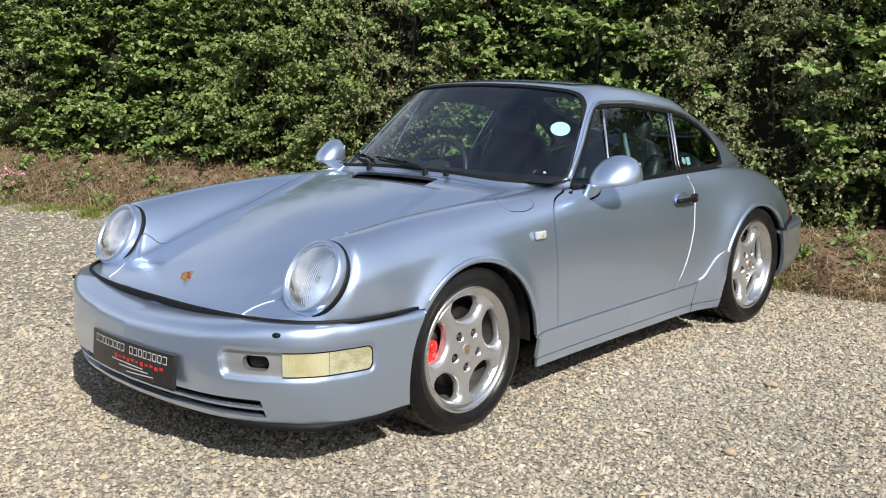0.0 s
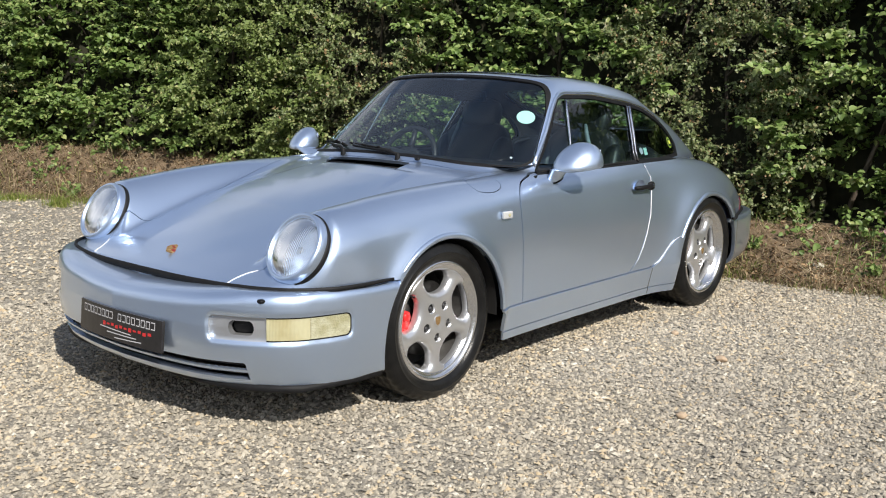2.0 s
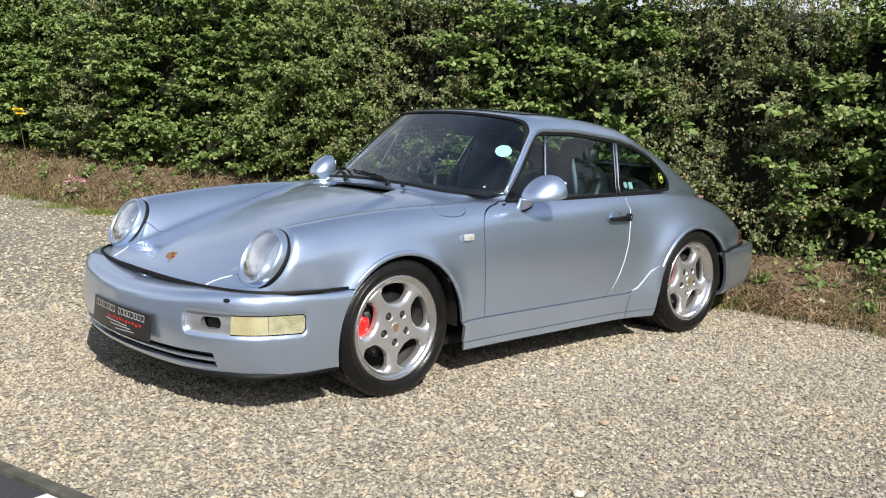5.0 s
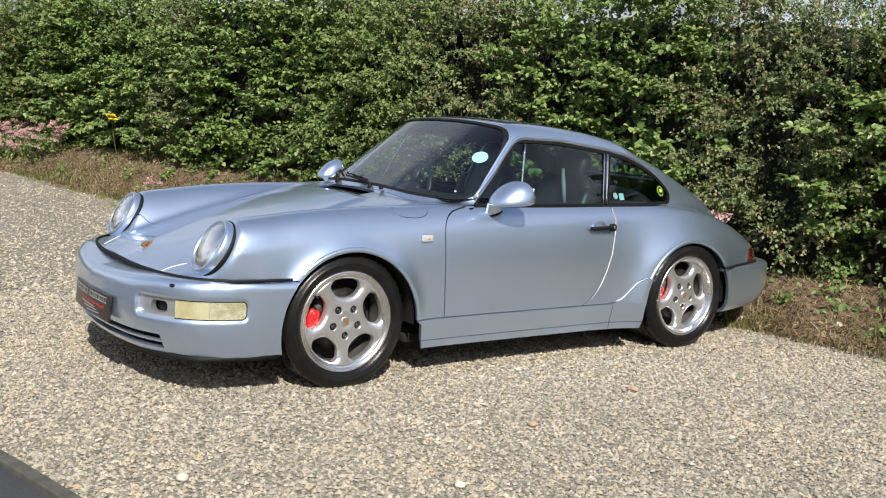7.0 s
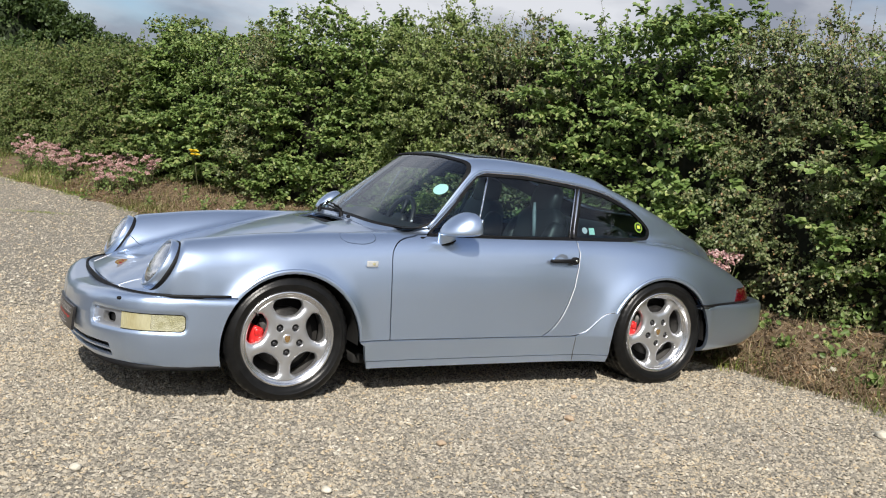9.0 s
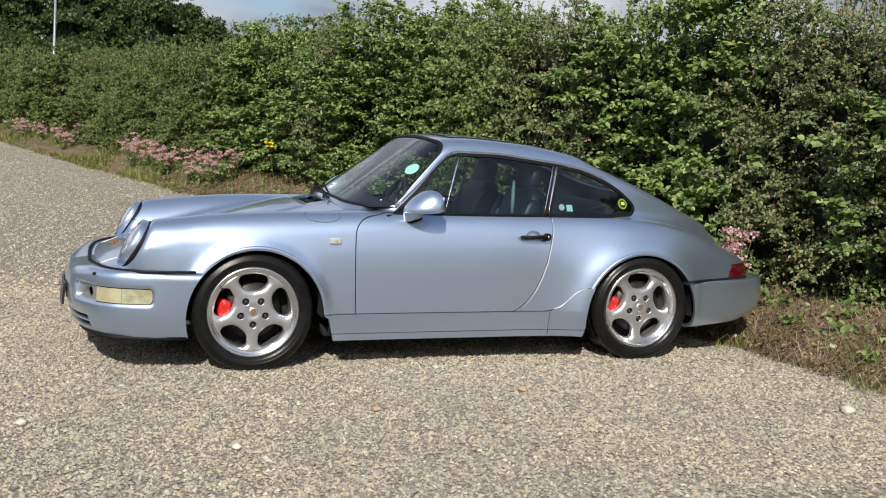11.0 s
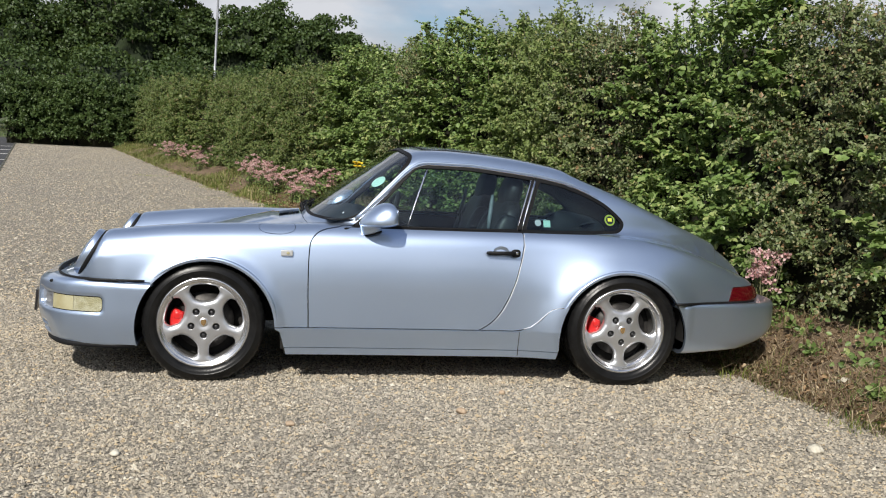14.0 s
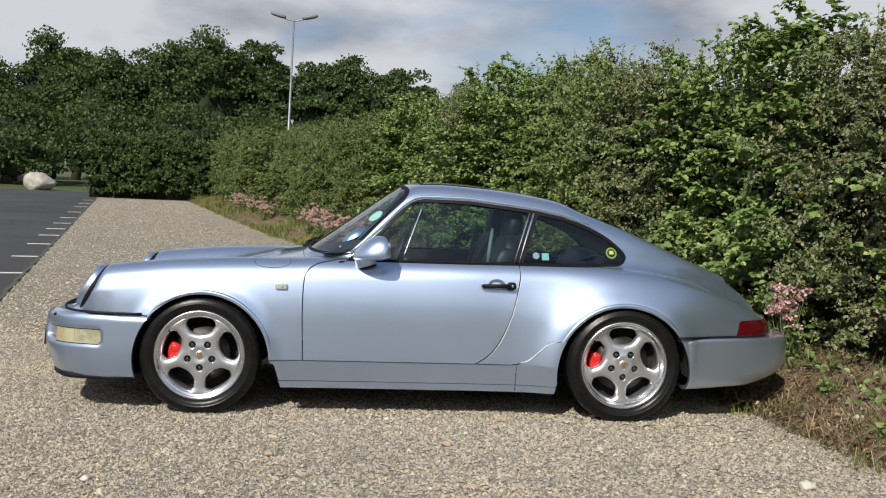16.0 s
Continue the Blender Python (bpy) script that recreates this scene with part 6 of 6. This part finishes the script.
# woods on the other sides of the car park
for i in range(26):
    a = math.radians(150 + 225 * i / 25)
    d = 52 + 7 * math.sin(i * 2.3)
    tree(d * math.cos(a), d * math.sin(a) - 5, 9.5 + 2.5 * math.sin(i * 1.7), 5.6, 0.85, 1300, 300 + i, label="tall broadleaved tree on the far side of the car park", group="trees round the car park")

# ---- verge ----
ys = np.arange(-9, 31, 0.12)
cols = 9
V, F = [], []
for y in ys:
    a, b = float(verge_x(y)), float(hedge_x(y)) + 0.75
    for k in range(cols + 1):
        x = a + (b - a) * k / cols
        if k == 0:
            x += 0.10 * math.sin(y * 3.1) + 0.06 * math.sin(y * 7.7 + 1)
        h = 0.05 * math.sin(min(k / cols, 0.5) * math.pi) + 0.02 * noise.noise((x * 3, y * 3, 0)) * (k > 0) - 0.012 * (k == 0)
        V.append((x, y, float(rise(x, y)) + 0.004 + h + float(bank(x, y))))
for i in range(len(ys) - 1):
    for k in range(cols):
        q = i * (cols + 1) + k
        F.append((q, q + 1, q + cols + 2, q + cols + 1))
tagged(sheet("verge", V, F, SOIL), "brown leaf-littered verge at the foot of the hedge", "verge", kind="structure")


def blades(name, x, y, length, lean, width, material, label, lift=0.0):
    """Grass or dry stems as narrow bent blades, all in one object."""
    n = len(x)
    z = rise(x, y) + bank(x, y) + 0.02 + lift
    a = rng.uniform(0, 2 * math.pi, n)
    d = np.stack([np.cos(a), np.sin(a), np.zeros(n)], 1)
    s = np.stack([-np.sin(a), np.cos(a), np.zeros(n)], 1) * (width * rng.uniform(0.6, 1.3, n))[:, None]
    P = np.stack([x, y, z - 0.03], 1)
    L = length * rng.uniform(0.5, 1.2, n)
    k = lean * rng.uniform(0.3, 1.6, n)
    mid = P + d * (L * k * 0.28)[:, None] + np.array([0, 0, 1]) * (L * 0.58)[:, None]
    tip = P + d * (L * k)[:, None] + np.array([0, 0, 1]) * (L * np.sqrt(np.clip(1 - 0.7 * k * k, 0.04, 1)))[:, None]
    V2 = np.stack([mid - s * 0.7, mid + s * 0.7, tip + s * 0.08, tip - s * 0.08], 1)
    V = np.concatenate([np.stack([P - s, P + s, mid + s * 0.7, mid - s * 0.7], 1), V2], 1).reshape(-1, 3)
    i = np.arange(n)[:, None] * 8
    F = np.concatenate([i + np.arange(4), i + np.arange(4, 8)])
    return tagged(sheet(name, V, F, material), label, "grass", kind="stuff")


def verge_points(n, y0, y1, near_edge=1.0):
    y = rng.uniform(y0, y1, n)
    t = rng.uniform(0, 1, n) ** near_edge
    return verge_x(y) + 0.02 + t * (hedge_x(y) + 0.25 - verge_x(y)), y


VERGE_GREEN = leaf_material("low_verge_grass", ((0.0, (0.07, 0.13, 0.02)), (0.45, (0.14, 0.20, 0.04)), (0.75, (0.26, 0.25, 0.10)), (1.0, (0.42, 0.34, 0.20))), 0.7, 0.2)
x, y = verge_points(19000, -6, 9, 1.0)
tuft = np.sin(y * 2.3) * np.sin(x * 3.1 + y) + rng.normal(0, 0.4, len(x))
x, y = x[tuft > -0.25], y[tuft > -0.25]
blades("verge_grass", x, y, np.full(len(x), 0.075), 0.9, 0.0024, VERGE_GREEN, "thin green and straw-coloured grass on the verge")
VERGE_FAR = leaf_material("far_verge_grass", ((0.0, (0.10, 0.15, 0.03)), (0.5, (0.19, 0.22, 0.06)), (0.8, (0.31, 0.27, 0.12)), (1.0, (0.46, 0.38, 0.22))), 0.7, 0.2)
x, y = verge_points(18000, 7.5, 30, 1.0)
blades("verge_grass", x, y, 0.07 + 0.17 * np.clip(0.5 + 0.5 * np.sin(y * 1.3 + 2 * np.sin(x * 2)), 0, 1), 0.8, 0.008, VERGE_FAR, "longer straw and green grass further along the verge")
STRAW = leaf_material("dead_stem", ((0.0, (0.12, 0.075, 0.045)), (0.5, (0.28, 0.205, 0.12)), (1.0, (0.54, 0.44, 0.29))), 0.8, 0.1)
x, y = verge_points(30000, -6, 9, 1.0)
blades("dead_stems", x, y, rng.uniform(0.05, 0.20, len(x)), 1.8, 0.0027, STRAW, "dead grass stems and twigs matted on the soil")
y = rng.uniform(-3.5, 2.5, 2600)
y = y[np.sin(y * 3.7 + 1.0) + np.sin(y * 8.3) + rng.normal(0, 0.3, len(y)) > 0.15]
x = hedge_x(y) - 0.22 + rng.normal(0, 0.16, len(y))
blades("verge_grass", x, y, rng.uniform(0.08, 0.26, len(y)), 0.7, 0.0030, VERGE_GREEN, "taller straw and green grass at the foot of the hedge")
LITTER = leaf_material("fallen_leaf", ((0.0, (0.06, 0.034, 0.018)), (0.45, (0.20, 0.118, 0.062)), (0.8, (0.35, 0.235, 0.13)), (1.0, (0.48, 0.39, 0.26))), 0.8, 0.1)
x, y = verge_points(24000, -6, 11, 1.0)
n = len(x)
P = np.stack([x, y, rise(x, y) + bank(x, y) + 0.035 + rng.uniform(0, 0.03, n)], 1)
V, F = leaf_mesh(P, rng.normal(0, 1, (n, 3)) * np.array([1, 1, 0.35]), rng.normal(0, 0.45, (n, 3)) + np.array([0, 0, 1]), rng.uniform(0.012, 0.036, n), 0.6, 0.3)
tagged(sheet("leaf_litter", V, F, LITTER), "curled brown fallen leaves under the hedge", "leaves", kind="stuff")
x, y = verge_points(900, 5, 8.5, 1.2)
blades("verge_grass", x, y, np.full(len(x), 0.20), 0.7, 0.0035, GRASS, "tall tufts of grass below the hedge")

x, y = verge_points(11000, -4, 2.2, 0.9)
patchy = np.sin(x * 5.1 + 1) * np.sin(y * 4.3) + rng.normal(0, 0.3, len(x))
x, y = x[patchy > 0.0], y[patchy > 0.0]
blades("verge_grass", x, y, np.full(len(x), 0.10), 0.9, 0.003, VERGE_GREEN, "patches of green grass among the dead stems")

# bright grass fringe where the gravel ends, and mats of grass on the gravel
FRINGE = leaf_material("fresh_fringe_grass", ((0.0, (0.12, 0.19, 0.03)), (0.5, (0.22, 0.28, 0.05)), (0.85, (0.34, 0.34, 0.11)), (1.0, (0.46, 0.40, 0.20))), 0.6, 0.3)
y = np.concatenate([rng.uniform(3.2, 14, 9000), rng.uniform(-5, 3.2, 4200)])
x = verge_x(y) + rng.normal(0.10, 0.12, len(y))
clump = np.sin(y * 5.3 + 2 * np.sin(y * 1.7)) + np.sin(y * 11.7 + x * 4) + rng.normal(0, 0.35, len(y))
x, y, clump = x[clump > -0.15], y[clump > -0.15], np.maximum(clump[clump > -0.15], 0.1)
blades("grass_fringe", x, y, 0.05 + 0.045 * clump, 0.8, 0.003, FRINGE, "fresh yellow-green grass tufts fringing the gravel", -0.01)
spots = [(-0.38, 4.25, 0.22, 0.07, 500, 0.03), (-1.62, 7.70, 0.38, 0.12, 1500, 0.04), (0.32, 4.78, 0.07, 0.07, 260, 0.15), (0.20, 5.35, 0.16, 0.12, 420, 0.10), (0.02, 5.9, 0.20, 0.10, 380, 0.08), (-3.6, 16.5, 0.5, 0.16, 500, 0.05), (-1.9, 11.5, 0.3, 0.1, 300, 0.04)]
for k, (cx, cy, sx, sy, n, h) in enumerate(spots):
    a = rng.normal(0, 1, (n, 2)) * 0.6
    blades("gravel_grass", cx + a[:, 0] * sx, cy + a[:, 1] * sy - 0.3 * a[:, 0] * sx, np.full(n, h), 0.8, 0.003, FRINGE, "low mat of green grass growing through the gravel", -0.012)

# moss and grass in the edging joint
MOSS = leaf_material("edging_moss", ((0.0, (0.08, 0.12, 0.014)), (0.6, (0.16, 0.21, 0.02)), (1.0, (0.26, 0.30, 0.05))), 0.8, 0.2)
y = rng.uniform(-3.5, 6.0, 15000)
y = y[np.sin(y * 4.1) + np.sin(y * 9.7) + 0.7 * np.sin(y * 31) > -0.2]
x = edge_x(y) + rng.normal(-0.012, 0.020, len(y))
blades("edging_moss", x, y, np.full(len(x), 0.030), 0.9, 0.006, MOSS, "green moss and grass tufts along the edging", -0.015)

# low weeds
weeds = [(2.50, -0.95, 0.16), (2.42, -0.55, 0.10), (2.62, -1.75, 0.20), (2.35, -1.35, 0.10), (2.2, 0.3, 0.12), (1.55, 2.9, 0.18), (1.0, 4.6, 0.2), (0.6, 5.6, 0.22), (2.75, -2.4, 0.2), (0.25, 6.9, 0.25), (1.25, 3.9, 0.22), (1.0, 4.9, 0.16), (0.75, 5.5, 0.26), (0.62, 5.05, 0.14), (0.5, 6.4, 0.22), (0.15, 7.6, 0.28), (-0.2, 8.2, 0.24), (-0.9, 9.4, 0.26), (2.0, 1.3, 0.2), (2.28, 0.35, 0.25), (2.70, -0.75, 0.28), (2.55, -0.25, 0.22), (2.85, -1.15, 0.26)]
for x, y, h in weeds:
    ob = thing("weed", "low leafy green weed on the verge", "weed", "weeds on the verge", at=(x, y, float(rise(x, y)) + 0.03 + float(bank(x, y))))
    n = 9
    base = np.zeros((n, 3))
    way_out = rng.normal(0, 0.6, (n, 3)) + np.array([0, 0, 0.9])
    V, F = shoots(base, way_out, np.full(n, h), 5, np.full(n, 0.055), 0.8, 0.75)
    sheet("foliage", V, F, HAZEL, ob)


def flowering_plant(x, y, h, heads, seed, spread=0.26, low=0.5):
    """Stems with clustered heads of tiny pink blossom."""
    r = np.random.default_rng(seed)
    ob = thing("flowering_plant", "tall wild plant with clustered dusty pink flower heads", "flower", "pink flowers along the verge", at=(x, y, float(rise(x, y)) + float(bank(x, y))))
    for k in range(heads):
        a = r.uniform(0, 2 * math.pi)
        d = r.uniform(0.02, spread) * h / 0.6
        t = Vector((d * math.cos(a), d * math.sin(a), h * r.uniform(low, 1.05)))
        bm = bmesh.new()
        tube(bm, [(0.02 * math.cos(a), 0.02 * math.sin(a), 0), (t.x * 0.5, t.y * 0.5, t.z * 0.55), t], [0.005, 0.004, 0.002], 5)
        stem = part("stem", bm, GREEN_STEM, ob)
        n = 46
        d = unit(r.normal(0, 1, (n, 3)))
        d[:, 2] = np.abs(d[:, 2])
        P = np.array(t) + d * np.array([0.045, 0.045, 0.035]) * r.uniform(0.5, 1.0, (n, 1))
        V, F = leaf_mesh(P, r.normal(0, 1, P.shape), d, r.uniform(0.014, 0.024, n), 0.9)
        sheet("flower_head", V, F, PINK, stem)
    n = heads * 2
    base = np.stack([r.normal(0, 0.06, n), r.normal(0, 0.06, n), r.uniform(0.05, 0.6, n) * h], 1)
    V, F = shoots(base, r.normal(0, 0.8, (n, 3)) + np.array([0, 0, 0.5]), np.full(n, 0.16), 4, np.full(n, 0.06), 0.8, 0.4)
    sheet("foliage", V, F, HAZEL, ob)
    return ob


GREEN_STEM = rough_material("green_stem", (0.06, 0.08, 0.03), (0.14, 0.13, 0.06), 20)
flowering_plant(2.46, 0.14, 0.52, 18, 1, 0.13, 0.74)
flowering_plant(2.40, 0.05, 0.42, 5, 2, 0.13, 0.7)
flowering_plant(2.62, -1.40, 0.42, 8, 3)
flower_rng = np.random.default_rng(41)
flowering_plant(0.25, 6.1, 0.24, 11, 20, 0.34, 0.4)
for i in range(30):
    y = (8.9, 10.9, 16.0)[i % 3] + flower_rng.uniform(0, 1) * (1.3, 2.9, 6.5)[i % 3]
    flowering_plant(float(hedge_x(y)) - flower_rng.uniform(0.05, 0.45), y, flower_rng.uniform(0.36, 0.52), int(flower_rng.integers(11, 18)), 21 + i, 0.36, 0.45)

# one yellow daisy-like flower by the hedge
ob = thing("yellow_flower", "single yellow wild flower on a tall stem", "flower", at=(0.25, 7.6, float(rise(0.25, 7.6)) + float(bank(0.25, 7.6))))
bm = bmesh.new()
tube(bm, [(0.1, 0.0, 0), (0.03, 0, 0.4), (0, 0, 0.64)], [0.006, 0.005, 0.003], 6)
part("stem", bm, GREEN_STEM, ob)
for k, c in enumerate([(0, 0, 0.64), (0.05, 0.07, 0.60), (-0.03, -0.06, 0.66), (0.02, 0.11, 0.65), (-0.02, -0.12, 0.61)]):
    a = np.linspace(0, 2 * math.pi, 13)[:-1]
    d = np.stack([np.cos(a), np.sin(a), 0 * a + 0.25], 1)
    V, F = leaf_mesh(np.tile(np.array(c), (12, 1)), d, np.tile(np.array([-0.5, -0.6, 0.6]), (12, 1)), np.full(12, 0.062), 0.5)
    sheet("blossom", V, F, YELLOW_PETAL, ob)

# pale stone lying on the verge
bm = bmesh.new()
bmesh.ops.create_icosphere(bm, subdivisions=3, radius=0.035)
for v in bm.verts:
    v.co *= 1 + 0.28 * noise.noise(v.co * 40)
    v.co.z *= 0.65
ob = tagged(part("stone", bm, rough_material("pale_limestone", (0.48, 0.45, 0.36), (0.68, 0.64, 0.54), 30)), "pale limestone lump on the verge", "stone")
ob.location = (2.35, -1.03, 0.035 + float(bank(2.35, -1.03)))

# larger stones lying on the gravel
TAN_STONE = rough_material("tan_stone", (0.36, 0.26, 0.17), (0.52, 0.40, 0.28), 40)
PALE_STONE = rough_material("cream_flint", (0.50, 0.46, 0.36), (0.72, 0.68, 0.58), 40)
for k, (x, y, r, mat, label) in enumerate([(0.136, -1.38, 0.026, TAN_STONE, "pale tan stone lying on the gravel"), (1.62, -2.01, 0.034, PALE_STONE, "cream flint lying on the gravel"), (-1.371, -2.016, 0.020, PALE_STONE, "small pale flint lying on the gravel"), (-0.684, -1.594, 0.020, TAN_STONE, "small tan stone lying on the gravel"), (-2.188, -1.547, 0.022, PALE_STONE, "small pale flint lying on the gravel"), (0.417, -1.005, 0.018, TAN_STONE, "small tan stone lying on the gravel")]):
    bm = bmesh.new()
    bmesh.ops.create_icosphere(bm, subdivisions=3, radius=r)
    for v in bm.verts:
        v.co *= 1 + 0.35 * noise.noise(v.co * 45 + Vector((k, 0, 0)))
        v.co.z *= 0.6
    ob = tagged(part("stone", bm, mat), label, "stone", "larger stones on the gravel")
    ob.location = (x, y, r * 0.35 + 0.006)

# dead twigs where the verge spills over the gravel
TWIG = rough_material("dead_twig", (0.05, 0.035, 0.024), (0.14, 0.10, 0.07), 30)
twig_rng = np.random.default_rng(12)
for k in range(6):
    x, y = 1.05 + 0.75 * twig_rng.uniform(), -2.1 + 1.2 * twig_rng.uniform()
    a, L = twig_rng.uniform(0, math.pi), twig_rng.uniform(0.08, 0.22)
    bm = bmesh.new()
    pts = [(L * (t - 0.5) * math.cos(a) + 0.02 * math.sin(7 * t + k), L * (t - 0.5) * math.sin(a) + 0.02 * math.cos(5 * t + k), 0.017 + 0.012 * math.sin(3.1 * t)) for t in np.linspace(0, 1, 6)]
    tube(bm, pts, [0.0022, 0.0022, 0.0019, 0.0016, 0.0013, 0.0008], 5)
    tube(bm, [pts[2], (pts[2][0] - 0.3 * L * math.sin(a + 0.6), pts[2][1] + 0.3 * L * math.cos(a + 0.6), 0.022)], [0.0018, 0.0008], 5)
    ob = tagged(part("twig", bm, TWIG), "thin dead brown twig lying on the gravel", "twig", "twigs by the verge")
    ob.location = (x, y, 0.0)

# boulder at the far corner of the car park
bm = bmesh.new()
bmesh.ops.create_icosphere(bm, subdivisions=4, radius=0.62)
for v in bm.verts:
    v.co *= 1 + 0.35 * noise.noise(v.co * 1.3 + Vector((3, 1, 0))) + 0.08 * noise.noise(v.co * 6)
    v.co.z *= 0.80
    v.co.z *= 1.15 - 0.55 * min(max((v.co.x + 0.30) / 0.8, 0), 1)
    v.co.x *= 1 - 0.30 * max(v.co.z, 0)
ob = tagged(part("boulder", bm, rough_material("grey_boulder", (0.30, 0.28, 0.25), (0.50, 0.47, 0.42), 5)), "large pale grey boulder at the car park edge", "boulder")
ob.location = (-14.48, 37.8, float(rise(-14.48, 37.8)) + 0.25)

# lamp post
post = thing("street_lamp", "tall galvanised lamp post with two lamp heads", "lamp post", at=(-3.82, 36.0, float(rise(-3.95, 36.0)) - 0.45))
post.rotation_euler = (0, radians(1.4), 0)
GALV = rough_material("galvanised_steel", (0.26, 0.27, 0.28), (0.36, 0.37, 0.38), 6, 0.45, 0.05, 0.6)
bm = bmesh.new()
tube(bm, [(0, 0, -0.2), (0, 0, 1.4), (0, 0, 1.45), (0, 0, 8.0)], [0.085, 0.085, 0.058, 0.038], 14)
part("pole", bm, GALV, post)
bm = bmesh.new()
tube(bm, [(-0.62, 0, 8.16), (-0.3, 0, 8.02), (0, 0, 7.96), (0.3, 0, 8.02), (0.62, 0, 8.16)], 0.03, 8)
part("arm", bm, GALV, post)
for s in (-1, 1):
    bm = bmesh.new()
    pebble(bm, (0.34, 0.15, 0.085), pose(s * 0.66, 0, 8.17, 0, -s * 14, 0), 3)
    part("lamp_head", bm, rough_material("grey_lamp_housing", (0.16, 0.16, 0.17), (0.26, 0.26, 0.27), 10, 0.5), post)

# ---- loose stones over the gravel bed ----
def stones(n, x0, x1, y0, y1, small, big, label, seed, thin=1.0):
    r = np.random.default_rng(seed)
    y = y0 + (y1 - y0) * r.uniform(0, 1, n) ** thin
    x = r.uniform(x0, x1, n) if thin == 1 else edge_x(y) - 0.03 + (verge_x(y) + 0.2 - edge_x(y)) * r.uniform(0, 1, n)
    ok = (x > edge_x(y) - 0.03) & (x < verge_x(y) + 0.12 + 0.10 * r.normal(0, 1, n))
    x, y = x[ok], y[ok]
    n = len(x)
    s = small + (big - small) * r.beta(1.4, 4.0, n)
    base = np.array([[1, 0, 0], [-1, 0, 0], [0, 1, 0], [0, -1, 0], [0, 0, 1], [0, 0, -1]], float)
    V = base[None] * (1 + r.normal(0, 0.13, (n, 6, 1))) + r.normal(0, 0.15, (n, 6, 3))
    V *= (s[:, None] * np.stack([r.uniform(0.8, 1.3, n), r.uniform(0.65, 1.0, n), r.uniform(0.45, 0.8, n)], 1))[:, None]
    a = r.uniform(0, 2 * math.pi, n)
    ca, sa = np.cos(a)[:, None], np.sin(a)[:, None]
    X, Y = V[..., 0] * ca - V[..., 1] * sa, V[..., 0] * sa + V[..., 1] * ca
    Z = V[..., 2] + 0.3 * X * r.normal(0, 0.6, (n, 1))
    W = np.stack([X + x[:, None], Y + y[:, None], Z + (rise(x, y) + s * r.uniform(0.0, 0.45, n))[:, None]], -1)
    tri = np.array([[0, 2, 4], [2, 1, 4], [1, 3, 4], [3, 0, 4], [2, 0, 5], [1, 2, 5], [3, 1, 5], [0, 3, 5]])[: 4 if big < 0.03 else 8]
    F = (np.arange(n)[:, None, None] * 6 + tri[None]).reshape(-1, 3)
    return tagged(sheet("gravel_stones", W.reshape(-1, 3), F, STONE, smooth=False), label, "gravel", kind="stuff")


stones(155000, -3.3, 2.6, -2.9, 1.6, 0.0052, 0.0185, "loose angular pale grey and tan gravel stones", 5)
stones(52000, -10.5, 1.8, 1.6, 30.0, 0.009, 0.025, "gravel stones thinning out along the strip", 6, 1.9)
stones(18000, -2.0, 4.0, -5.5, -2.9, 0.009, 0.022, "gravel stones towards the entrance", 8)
